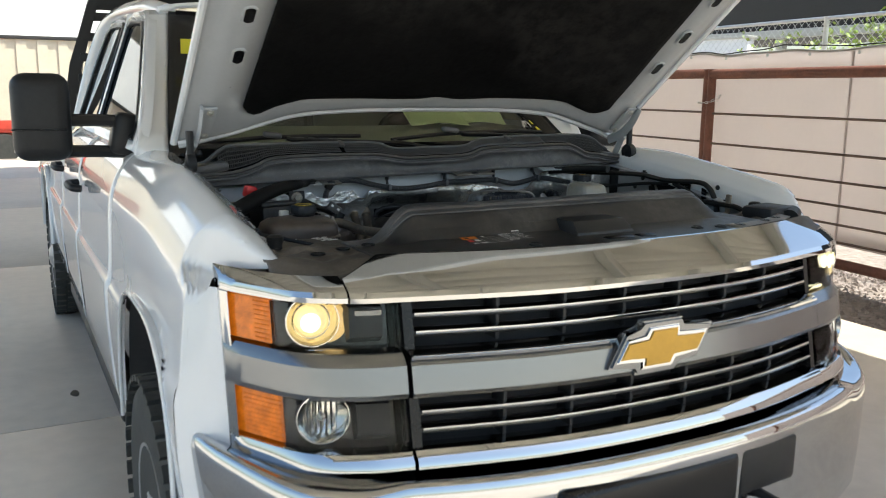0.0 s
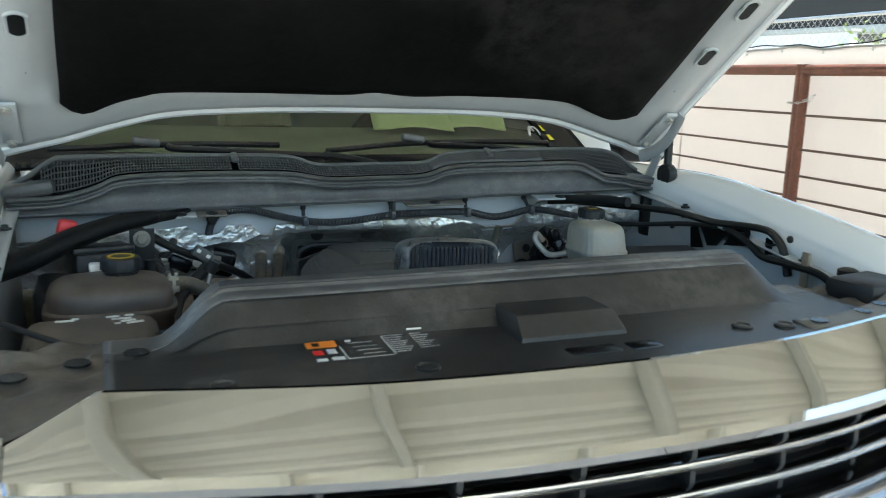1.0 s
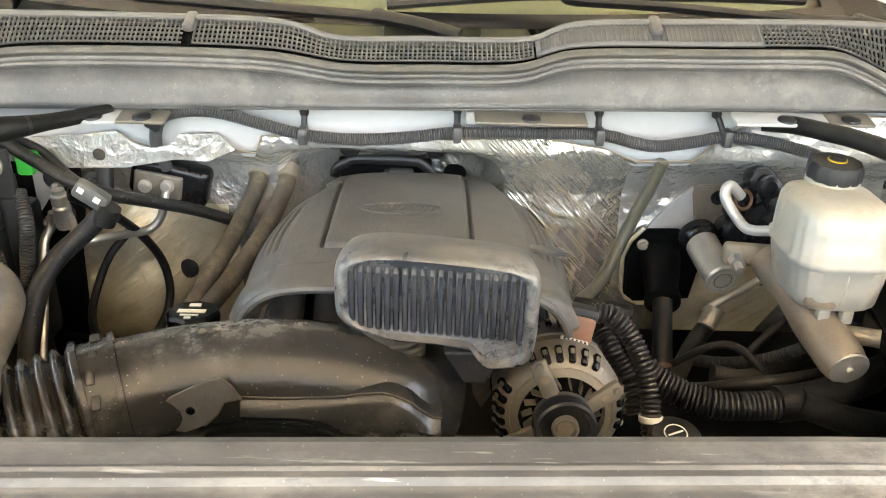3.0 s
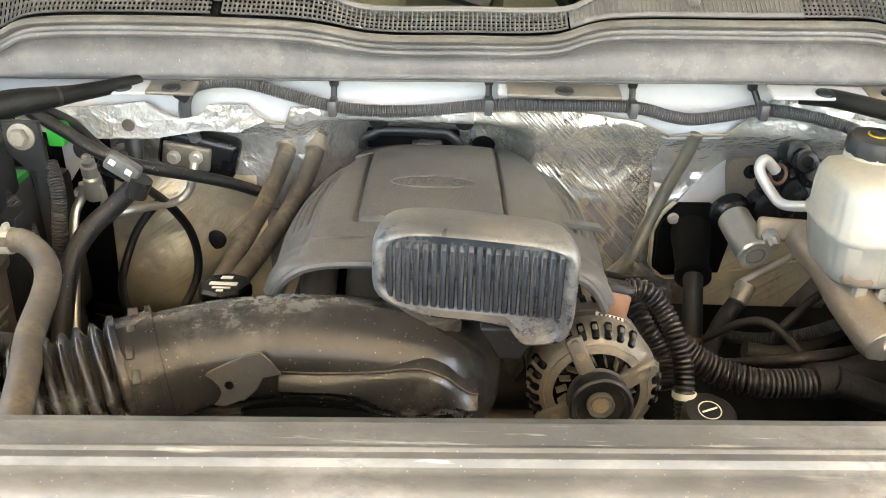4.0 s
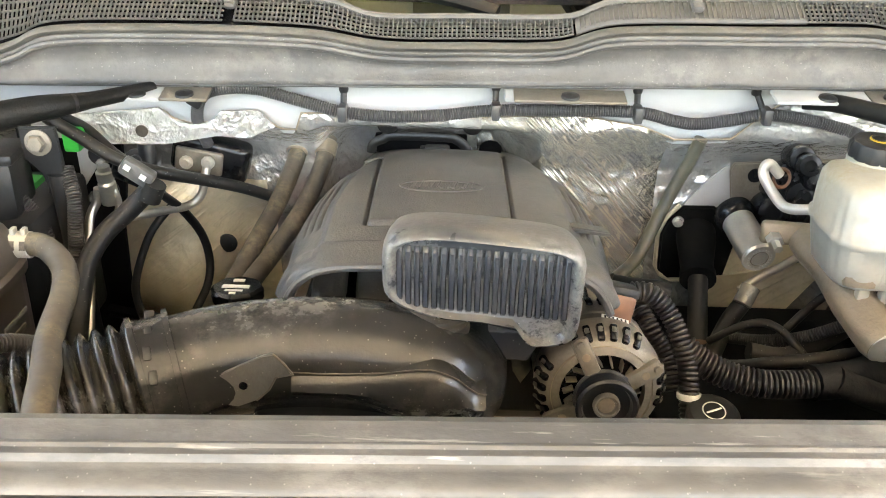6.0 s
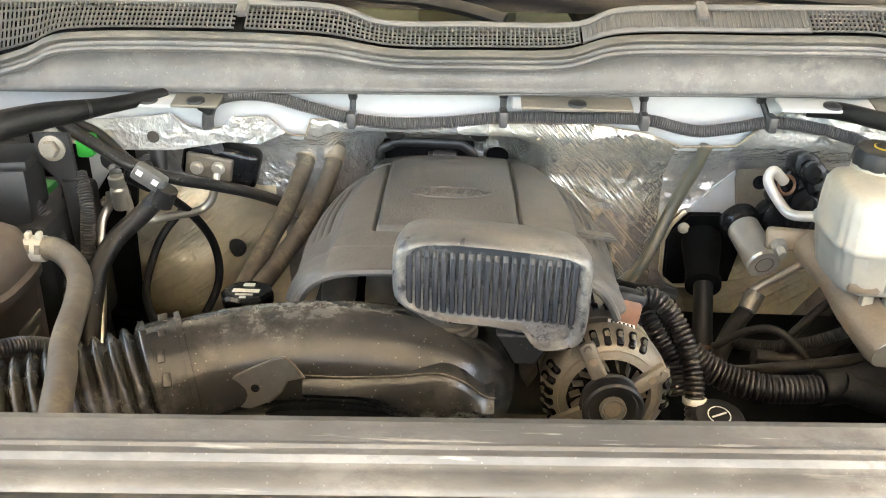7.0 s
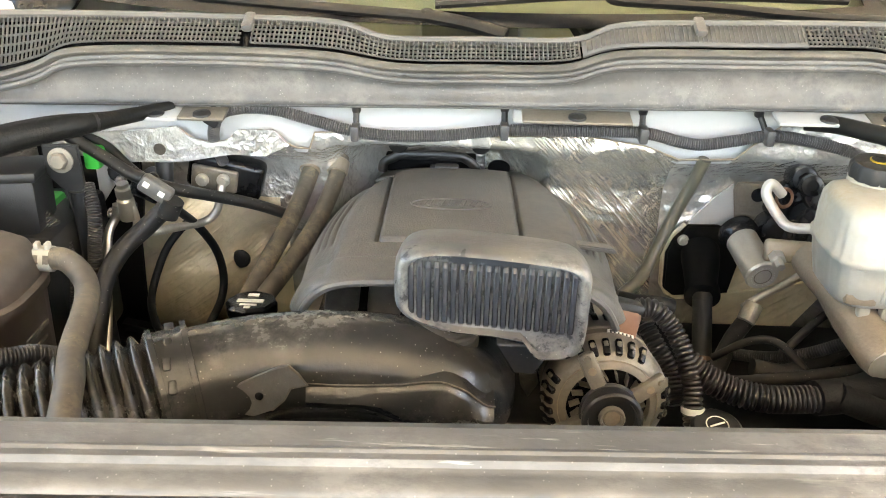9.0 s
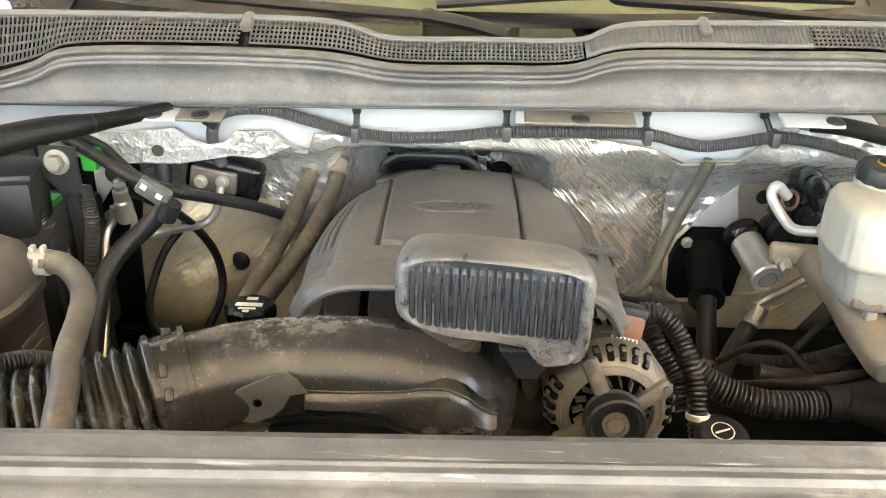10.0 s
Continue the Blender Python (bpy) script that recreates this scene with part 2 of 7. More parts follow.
def foil(name, colour, rough=0.2, metal=1.0, size=26.0, depth=0.006, streak=0.0, lean=50.0, vary=0.12, crease=0.0012):
    """Crumpled metal film: broken facets at three sizes and, where it is stretched, long fine folds."""
    m = bpy.data.materials.new(name)
    m.use_nodes = True
    nt = m.node_tree
    bs = nt.nodes["Principled BSDF"]
    tc = nt.nodes.new("ShaderNodeTexCoord")
    co = tc.outputs["Object"]
    warp = nt.nodes.new("ShaderNodeMix")
    warp.data_type = "VECTOR"
    warp.inputs[0].default_value = 0.04
    wn_ = nt.nodes.new("ShaderNodeTexNoise")
    wn_.inputs["Scale"].default_value = 12.0
    nt.links.new(co, wn_.inputs["Vector"])
    nt.links.new(co, warp.inputs[4])
    nt.links.new(wn_.outputs[1], warp.inputs[5])
    co2 = warp.outputs[1]
    normal = None
    for scale, dist in ((size, depth), (size * 2.7, depth * 0.38), (size * 6.5, depth * 0.13)):
        vo = nt.nodes.new("ShaderNodeTexVoronoi")
        vo.inputs["Scale"].default_value = scale
        nt.links.new(co2, vo.inputs["Vector"])
        b = nt.nodes.new("ShaderNodeBump")
        b.inputs["Strength"].default_value, b.inputs["Distance"].default_value = 1.0, dist
        nt.links.new(vo.outputs[0], b.inputs["Height"])
        if normal:
            nt.links.new(normal, b.inputs["Normal"])
        normal = b.outputs[0]
    if streak:
        mp = nt.nodes.new("ShaderNodeMapping")
        mp.vector_type = "TEXTURE"
        mp.inputs["Rotation"].default_value = (0, radians(lean), 0)
        mp.inputs["Scale"].default_value = (0.13, 0.05, 0.0042)
        nt.links.new(co, mp.inputs[0])
        rg_ = nt.nodes.new("ShaderNodeTexNoise")
        rg_.noise_type = "RIDGED_MULTIFRACTAL"
        rg_.inputs["Scale"].default_value, rg_.inputs["Detail"].default_value = 1.0, 4.0
        nt.links.new(mp.outputs[0], rg_.inputs["Vector"])
        b = nt.nodes.new("ShaderNodeBump")
        b.inputs["Strength"].default_value, b.inputs["Distance"].default_value = 1.0, streak
        nt.links.new(rg_.outputs[0], b.inputs["Height"])
        nt.links.new(normal, b.inputs["Normal"])
        normal = b.outputs[0]
    cr_ = nt.nodes.new("ShaderNodeTexNoise")
    cr_.noise_type = "RIDGED_MULTIFRACTAL"
    cr_.inputs["Scale"].default_value, cr_.inputs["Detail"].default_value = 34.0, 2.0
    nt.links.new(co2, cr_.inputs["Vector"])
    b = nt.nodes.new("ShaderNodeBump")
    b.inputs["Strength"].default_value, b.inputs["Distance"].default_value = 1.0, crease
    nt.links.new(cr_.outputs[0], b.inputs["Height"])
    nt.links.new(normal, b.inputs["Normal"])
    nt.links.new(b.outputs[0], bs.inputs["Normal"])
    grime = ramp(nt, grain(nt, co, 9.0, 5.0, 0.6), 0.35, 0.72)
    col = mixed(nt, grime, tuple(c * (1 - vary * 2) for c in colour), tuple(min(1, c * (1 + vary)) for c in colour))
    nt.links.new(col, bs.inputs["Base Color"])
    bs.inputs["Roughness"].default_value, bs.inputs["Metallic"].default_value = rough, metal
    return m


M["foil"] = foil("crumpled_foil", (0.84, 0.82, 0.78), 0.27, 0.66, 60.0, 0.0026, crease=0.0030)
M["foil_pleat"] = foil("stretched_foil", (0.82, 0.785, 0.70), 0.22, 0.74, 24.0, 0.0014, streak=0.0030, lean=48.0)
M["foil_cream"] = foil("creased_cream_film", (0.78, 0.69, 0.51), 0.28, 0.35, 30.0, 0.0034, streak=0.0020, lean=-35.0, crease=0.0022)


def pane_glass(name, colour, ior=1.5, rough=0.02):
    """Thin glass: clear with a tint, and a mirror that grows towards the edge."""
    m = bpy.data.materials.new(name)
    m.use_nodes = True
    nt = m.node_tree
    nt.nodes.remove(nt.nodes["Principled BSDF"])
    tr, gl = nt.nodes.new("ShaderNodeBsdfTransparent"), nt.nodes.new("ShaderNodeBsdfGlossy")
    fr, mx = nt.nodes.new("ShaderNodeFresnel"), nt.nodes.new("ShaderNodeMixShader")
    tr.inputs[0].default_value = (*colour, 1)
    gl.inputs[1].default_value = rough
    fr.inputs[0].default_value = ior
    nt.links.new(fr.outputs[0], mx.inputs[0])
    nt.links.new(tr.outputs[0], mx.inputs[1])
    nt.links.new(gl.outputs[0], mx.inputs[2])
    nt.links.new(mx.outputs[0], nt.nodes["Material Output"].inputs[0])
    return m


M["glass"] = pane_glass("tinted_glass", (0.83, 0.91, 0.79), 1.45)
M["side_glass"] = pane_glass("dark_side_glass", (0.22, 0.23, 0.21), 2.6)
M["lens"] = pane_glass("clear_lens", (0.93, 0.93, 0.92), 1.22)


M["concrete"] = surface("smooth_concrete", (0.62, 0.55, 0.47), 0.42, vary=0.13, scale=1.1, bump=0.12, bump_scale=55)
M["yard"] = surface("pale_yard_dirt", (0.50, 0.46, 0.40), 0.9, vary=0.15, scale=0.5, bump=0.4, bump_scale=25)
M["screen"] = surface("pinkish_mesh_fabric", (0.57, 0.50, 0.48), 0.8, vary=0.06, scale=2.5, bump=0.4, bump_scale=260, wrinkle=0.35, wrinkle_scale=2.2)
# the fabric lets some daylight through
nt = M["screen"].node_tree
thin, both = nt.nodes.new("ShaderNodeBsdfTranslucent"), nt.nodes.new("ShaderNodeMixShader")
thin.inputs[0].default_value = (0.90, 0.84, 0.81, 1)
both.inputs[0].default_value = 0.48
nt.links.new(nt.nodes["Principled BSDF"].outputs[0], both.inputs[1])
nt.links.new(thin.outputs[0], both.inputs[2])
nt.links.new(both.outputs[0], nt.nodes["Material Output"].inputs[0])



# ---- mesh helpers ----
def put(name, bm, material, parent=None, label="", smooth=True, angle=38, thick=0.0, bevel=0.0):
    """Links a bmesh as one mesh object."""
    bmesh.ops.recalc_face_normals(bm, faces=bm.faces)
    me = bpy.data.meshes.new(name)
    bm.to_mesh(me)
    bm.free()
    me.materials.append(M[material] if isinstance(material, str) else material)
    if smooth:
        me.polygons.foreach_set("use_smooth", [True] * len(me.polygons))
        me.set_sharp_from_angle(angle=radians(angle))
    ob = new(name, me)
    if thick:
        mod = ob.modifiers.new("thickness", "SOLIDIFY")
        mod.thickness, mod.offset = thick, -1
    if bevel:
        mod = ob.modifiers.new("edge", "BEVEL")
        mod.width, mod.segments, mod.limit_method = bevel, 2, "ANGLE"
    if parent is not None:
        ob.parent = parent
    if label:
        ob["label"] = label
    return ob


part = put


def thing(name, label, category, group="", at=(0, 0, 0)):
    ob = new(name)
    ob.location = at
    ob.empty_display_size = 0.1
    return tagged(ob, label, category, group)


def box(bm, c, s, bevel=0.0, turn=None, seg=2):
    """A box of size s round c, with rounded edges."""
    m = Matrix.Translation(c) @ (turn or Matrix()) @ Matrix.Diagonal((*s, 1))
    r = bmesh.ops.create_cube(bm, size=1, matrix=m)
    if bevel:
        es = list({e for v in r["verts"] for e in v.link_edges})
        bmesh.ops.bevel(bm, geom=es, offset=min(bevel, min(s) * 0.48), segments=seg, affect="EDGES", profile=0.5)
    return bm


def rbox(c, s, bevel=0.0, turn=None, seg=2):
    return box(bmesh.new(), c, s, bevel, turn, seg)


def rot(x=0, y=0, z=0):
    return Euler((radians(x), radians(y), radians(z))).to_matrix().to_4x4()


def loft(bm, rings, closed=True, cap=True):
    """Skins a list of rings, each a list of places."""
    vs = [[bm.verts.new(p) for p in ring] for ring in rings]
    n = len(vs[0])
    for a, b in zip(vs, vs[1:]):
        for i in range(n if closed else n - 1):
            j = (i + 1) % n
            bm.faces.new((a[i], a[j], b[j], b[i]))
    if cap and closed:
        bm.faces.new(list(reversed(vs[0])))
        bm.faces.new(vs[-1])
    return bm


def spline(pts, per=6):
    """Catmull-Rom through the places."""
    pts = [Vector(p) for p in pts]
    ext = [pts[0] * 2 - pts[1]] + pts + [pts[-1] * 2 - pts[-2]]
    out = []
    for i in range(1, len(ext) - 2):
        p0, p1, p2, p3 = ext[i - 1:i + 3]
        for k in range(per):
            t = k / per
            out.append(0.5 * ((2 * p1) + (p2 - p0) * t + (2 * p0 - 5 * p1 + 4 * p2 - p3) * t * t + (3 * p1 - p0 - 3 * p2 + p3) * t ** 3))
    out.append(pts[-1])
    return out


def resample(line, step):
    out, acc = [line[0]], 0.0
    for a, b in zip(line, line[1:]):
        d = (b - a).length
        while acc + d >= step and d > 1e-9:
            f = (step - acc) / d
            a = a.lerp(b, f)
            out.append(a)
            d, acc = (b - a).length, 0.0
        acc += d
    return out


def sweep(bm, line, radius, seg=12, flat=(1, 1), cap=True):
    """A tube along a line of places; radius: a number or a function of the index."""
    t = (line[1] - line[0]).normalized()
    side = t.cross(Vector((0, 0, 1)))
    side = side.normalized() if side.length > 0.05 else Vector((1, 0, 0))
    rings = []
    for i, p in enumerate(line):
        a, b = line[max(0, i - 1)], line[min(len(line) - 1, i + 1)]
        t = (b - a).normalized() if (b - a).length > 1e-9 else t
        side = (side - t * side.dot(t)).normalized()
        up = t.cross(side)
        r = radius(i) if callable(radius) else radius
        rings.append([p + side * math.cos(2 * math.pi * k / seg) * r * flat[0] + up * math.sin(2 * math.pi * k / seg) * r * flat[1] for k in range(seg)])
    return loft(bm, rings, True, cap)


def tube(pts, r, seg=14, per=7, corrugated=False, pitch=0.0042, flat=(1, 1)):
    line = spline(pts, per)
    if corrugated:
        line = resample(line, pitch / 3)
        return sweep(bmesh.new(), line, lambda i: r * (1.0 if i % 3 else 0.80), max(10, seg - 2))
    return sweep(bmesh.new(), line, r, seg, flat)


def lathe(bm, profile, at, axis=(0, 0, 1), seg=32, start=0.0, wave=0.0, teeth=0, ring=False, cap=True):
    """Turns a profile of (radius, height) round an axis; a ring is open in the middle."""
    if ring:
        profile = list(profile) + [profile[0]]
    q = Vector((0, 0, 1)).rotation_difference(Vector(axis).normalized()).to_matrix()
    rings = []
    for r, h in profile:
        band = []
        for k in range(seg):
            a = start + 2 * math.pi * k / seg
            rr = r * (1 + (wave * math.cos(teeth * a) if teeth else 0))
            band.append(Vector(at) + q @ Vector((rr * math.cos(a), rr * math.sin(a), h)))
        rings.append(band)
    return loft(bm, rings, True, cap and not ring)


def hoop(at, axis, radius, r, seg=28):
    """A thin ring of wire."""
    return lathe(bmesh.new(), [(radius + r * math.cos(a), r * math.sin(a)) for a in (0, 1.571, 3.142, 4.712)], at, axis, seg, ring=True)


def rod(a, b, r, seg=16, bm=None):
    a, b = Vector(a), Vector(b)
    return sweep(bm or bmesh.new(), [a, a.lerp(b, 0.5), b], r, seg)


def sheet(fn, nu, nv, bm=None):
    """A grid surface from fn(u, v), u and v in 0..1."""
    bm = bm or bmesh.new()
    g = [[bm.verts.new(fn(i / nu, j / nv)) for j in range(nv + 1)] for i in range(nu + 1)]
    for i in range(nu):
        for j in range(nv):
            bm.faces.new((g[i][j], g[i + 1][j], g[i + 1][j + 1], g[i][j + 1]))
    return bm


def prism(poly, y0, y1, bm=None, bevel=0.0):
    """A plate with an outline of (x, z), between y0 and y1."""
    bm = bm or bmesh.new()
    a = [bm.verts.new((x, y0, z)) for x, z in poly]
    b = [bm.verts.new((x, y1, z)) for x, z in poly]
    n = len(poly)
    bm.faces.new(a)
    bm.faces.new(list(reversed(b)))
    for i in range(n):
        j = (i + 1) % n
        bm.faces.new((a[j], a[i], b[i], b[j]))
    if bevel:
        bmesh.ops.bevel(bm, geom=[e for e in bm.edges if abs(e.verts[0].co.y - e.verts[1].co.y) < 1e-6], offset=bevel, segments=2, affect="EDGES")
    return bm


def moved(bm, m):
    bmesh.ops.transform(bm, matrix=m, verts=bm.verts)
    return bm


def step(a, b, x):
    t = min(1.0, max(0.0, (x - a) / (b - a)))
    return t * t * (3 - 2 * t)


def curve1(xs, ys):
    """A smooth function through the given values."""
    line = spline([(x, y, 0) for x, y in zip(xs, ys)], 12)
    px, py = [p.x for p in line], [p.y for p in line]
    return lambda x: float(np.interp(x, px, py))


# ---- ground and surroundings ----
rng = random.Random(7)
ground = tagged(put("ground", sheet(lambda u, v: (-900 + 1800 * u, -900 + 1800 * v, -0.09), 8, 8), "yard"),
                "pale sunlit dirt yard round the canopy", "ground", kind="structure")
floor = tagged(put("floor", rbox((-2.6, 3.0, -0.055), (13.2, 34.0, 0.06), 0.01), "gravel"), "concrete slab under the canopy, with open joints", "floor", kind="structure")
SLAB_X = [-9.0, -5.6, -2.15, 1.3, 4.05]
for y0 in (2.91 - 4.08 * 4 + 4.08 * k for k in range(8)):
    for x0, x1 in zip(SLAB_X, SLAB_X[1:]):
        part("slab", rbox(((x0 + x1) / 2, y0 + 2.04, -0.0145), (x1 - x0 - 0.007, 4.072, 0.029), 0.005), "concrete", floor)
stain = tagged(put("oil_stain", sheet(lambda u, v: (-1.02 + 0.022 * math.cos(6.283 * u) * (v + 0.02), 3.33 + 0.045 * math.sin(6.283 * u) * (v + 0.02) * (1 + 0.3 * math.sin(9 * u)), 0.0012), 20, 2), "hose"),
               "small dark oil stain on the concrete", "stain", kind="structure")

# gravel strip with loose stones in front of the fence
bm = bmesh.new()
for k in range(5200):
    y = rng.uniform(1.2, 5.6)
    x = 4.1 + (rng.random() ** 0.8) * 1.9
    s = rng.uniform(0.008, 0.024)
    z = -0.05 + rng.uniform(0.0, 0.03)
    a = rng.uniform(0, 6.28)
    pts = [Vector((math.cos(a + i * 2.094) * s * rng.uniform(0.7, 1.2), math.sin(a + i * 2.094) * s * rng.uniform(0.7, 1.2), -0.3 * s)) for i in range(3)]
    pts += [Vector((rng.uniform(-0.4, 0.4) * s, rng.uniform(-0.4, 0.4) * s, s * rng.uniform(0.5, 1.0)))]
    vs = [bm.verts.new(Vector((x, y, z)) + p) for p in pts]
    for f in ((0, 1, 3), (1, 2, 3), (2, 0, 3)):
        bm.faces.new([vs[i] for i in f])
tagged(put("gravel", bm, "gravel", smooth=False), "loose grey brown gravel beside the concrete slab", "gravel", kind="stuff")
tagged(put("gravel_bed", rbox((5.6, 3.0, -0.09), (3.1, 34.0, 0.08), 0.01), "gravel"), "compacted gravel strip along the fence", "ground", kind="structure")

# pipe fence with stretched cables and a windscreen of mesh fabric
FD = Vector((0.084, 0.996, 0)).normalized()
FN = Vector((FD.y, -FD.x, 0))
FB = Vector((5.2, 5.3, 0))


def on_fence(s, z, out=0.0):
    return FB + FD * s + FN * out + Vector((0, 0, z))


fence = thing("pipe_fence", "rust-red steel pipe fence with stretched cables", "fence")
for s in (-8.0, -4.3, -0.125, -0.06, 4.2, 8.2):
    part("post", rod(on_fence(s, -0.08), on_fence(s, 1.835 if -1 < s < 0 else 1.81), 0.042, 18), "rust", fence)
for s0, s1, z in ((-8.0, -0.125, 1.785), (-0.06, 8.2, 1.79)):
    part("top_rail", rod(on_fence(s0, z), on_fence(s1, z), 0.048, 16), "rust", fence)
    part("bottom_rail", rod(on_fence(s0, 0.17), on_fence(s1, 0.17), 0.045, 16), "rust", fence)
    for z in (1.405, 1.105, 0.872, 0.672, 0.51, 0.36):
        part("cable", rod(on_fence(s0, z), on_fence(s1, z - 0.01), 0.011, 8), "wire_rust", fence)
chain = thing("gate_chain", "galvanised chain looped round the fence post", "chain")
for k in range(22):
    a = k / 22 * 2 * math.pi
    c = on_fence(-0.10 + 0.13 * math.cos(a), 1.50 + 0.12 * max(0, -math.cos(a)) * (0.5 + 0.5 * math.sin(a)), 0.085 * math.sin(a))
    bm = bmesh.new()
    ring = [Vector((0.017 * math.cos(b), 0.009 * math.sin(b), 0)) for b in (i * math.pi / 5 for i in range(11))]
    sweep(bm, ring, 0.0035, 6, cap=False)
    part("link", moved(bm, Matrix.Translation(c) @ rot(90 * (k % 2), 0, math.degrees(a) + 90)), "galv", chain)


def screen_fn(u, v):
    s = -9 + 18 * u
    top = 1.985 + 0.012 * math.sin(s * 5.1) + 0.008 * math.sin(s * 11.3)
    z = 0.30 + (top - 0.30) * v
    return on_fence(s, z, 0.13 + 0.012 * math.sin(s * 3.1 + 2 * z) + 0.006 * math.sin(7 * s))


screen = thing("fence_screen", "pale pinkish mesh windscreen tied along the fence", "fabric screen")
part("fabric", sheet(screen_fn, 220, 12), "screen", screen, thick=0.003)
part("hem", tube([screen_fn(u, 1.0) for u in np.linspace(0, 1, 60)], 0.007, 8, 3, flat=(1.0, 1.3)), "beam", screen, "grey hem with grommets")
part("tie_cable", tube([Vector(screen_fn(u, 1.0)) + Vector((0, 0, 0.030 + 0.016 * math.sin(u * 47))) for u in np.linspace(0, 1, 70)], 0.006, 6, 3), "cable", screen)
for k in range(18):
    u = 0.22 + 0.03 * k
    part("grommet", moved(lathe(bmesh.new(), [(0.008, -0.004), (0.016, -0.002), (0.016, 0.002), (0.008, 0.004)], (0, 0, 0), (1, 0, 0), 10), Matrix.Translation(Vector(screen_fn(u, 0.985)) - FN * 0.012)), "galv", screen)
for s in (-5.2, -1.75, 1.9):
    part("seam", sheet(lambda u, v: on_fence(s + 0.025 * u, 0.32 + 1.64 * v, 0.115), 2, 6), "screen", screen, thick=0.004)

# chain-link fence and trees behind the screen
mesh_fence = thing("chain_link_fence", "galvanised chain-link fence behind the screen", "fence")
for s in (-6, -3, 0, 3, 6):
    part("post", rod(on_fence(s, -0.08, 1.6), on_fence(s, 2.43, 1.6), 0.03, 10), "galv", mesh_fence)
part("top_rail", rod(on_fence(-8, 2.41, 1.6), on_fence(8, 2.41, 1.6), 0.021, 8), "galv", mesh_fence)
bm = bmesh.new()
for k in range(150):
    s = -7.5 + 0.1 * k
    for sg in (-1, 1):
        sweep(bm, [on_fence(s, 2.0, 1.6), on_fence(s + sg * 0.2, 2.2, 1.6), on_fence(s + sg * 0.4, 2.4, 1.6)], 0.0028, 4)
part("wire_mesh", bm, "galv", mesh_fence)["kind"] = "stuff"


def tree(x, y, h, seed):
    r = random.Random(seed)
    ob = thing("tree", "leafy green tree behind the fence", "tree", "trees behind the fence", (x, y, -0.09))
    trunk = bmesh.new()
    sweep(trunk, spline([(0, 0, 0), (0.1, 0, h * 0.3), (0.0, 0.1, h * 0.6), (0.1, 0, h * 0.85)], 4), lambda i: 0.16 * (1 - i / 16), 8)
    for k in range(7):
        a, z = r.uniform(0, 6.28), h * r.uniform(0.2, 0.6)
        sweep(trunk, spline([(0, 0, z), (0.6 * math.cos(a), 0.6 * math.sin(a), z + 0.5), (1.3 * math.cos(a), 1.3 * math.sin(a), z + 1.2)], 3), lambda i: 0.05 * (1 - i / 9), 6)
    part("trunk", trunk, "bark", ob)
    crown = bmesh.new()
    clumps = [(r.gauss(0, 0.9), r.gauss(0, 0.9), h * r.uniform(0.25, 1.0), r.uniform(0.35, 0.7)) for _ in range(36)]
    for cx, cy, cz, cr in clumps:
        for _ in range(150):
            d = Vector((r.gauss(0, 1), r.gauss(0, 1), r.gauss(0, 1))).normalized() * cr * r.random() ** 0.4
            p = Vector((cx, cy, cz)) + d
            a = Vector((r.gauss(0, 1), r.gauss(0, 1), r.gauss(0, 1))).normalized() * 0.045
            b = a.cross(Vector((r.gauss(0, 1), r.gauss(0, 1), r.gauss(0, 1)))).normalized() * 0.028
            vs = [crown.verts.new(q) for q in (p - a, p + b, p + a, p - b)]
            crown.faces.new(vs)
    part("crown", crown, "leaf", ob, smooth=False)
    return ob


for k, (x, y, h) in enumerate(((10.2, 7.4, 2.3), (10.0, 5.6, 2.4), (10.6, 3.9, 2.5), (9.6, 2.2, 2.4), (11.4, 0.8, 2.6))):
    tree(x, y, h, k)

# steel canopy over the truck
canopy = tagged(put("canopy_roof", sheet(lambda u, v: (-3.8 + 8.8 * u, -3.6 + 19.6 * v, 4.05 - 0.05 * abs(-3.8 + 8.8 * u) + 0.016 * (1 if round(v * 250) % 3 == 0 else 0)), 4, 250), "roof_sheet", smooth=False, thick=0.02),
                "pale corrugated steel canopy roof seen from below", "roof", kind="structure")
bm = bmesh.new()
for x in (-3.6, -2.4, -1.1, 0.2, 1.9, 3.4, 4.8):
    box(bm, (x, 6.2, 3.93 - 0.05 * abs(x)), (0.075, 19.5, 0.16), 0.01)
for y in (-3.3, 3.0, 9.3, 15.6):
    for sg in (-1, 1):
        box(bm, ((1.85 if sg < 0 else 2.45) * sg, y, 3.58), (3.7 if sg < 0 else 4.9, 0.16, 0.26), 0.01, rot(0, 2.86 * sg, 0))
tagged(put("canopy_beam", bm, "beam"), "grey steel purlins and rafters under the canopy", "beam", kind="structure")
shed = thing("neighbour_shed", "dark open shed roof beyond the trees", "building")
part("roof", rbox((19.0, 14.0, 4.73), (6.0, 34.0, 3.2), 0.1), "valance", shed)
part("eave", rbox((15.9, 14.0, 3.03), (0.2, 34.2, 0.20), 0.03), "beam", shed)
yard_wall = thing("yard_wall", "sunlit white wall beyond the chain-link fence", "wall")
part("panel", rbox((13.0, 19.0, 1.33), (0.2, 14.0, 2.84), 0.02), "ivory", yard_wall)
part("coping", rbox((13.0, 19.0, 2.77), (0.28, 14.1, 0.06), 0.015), "beam", yard_wall)
for y in (-2, 6, 14, 22, 30):
    part("column", rbox((16.2, y, 1.6), (0.2, 0.2, 3.4), 0.02), "beam", shed)

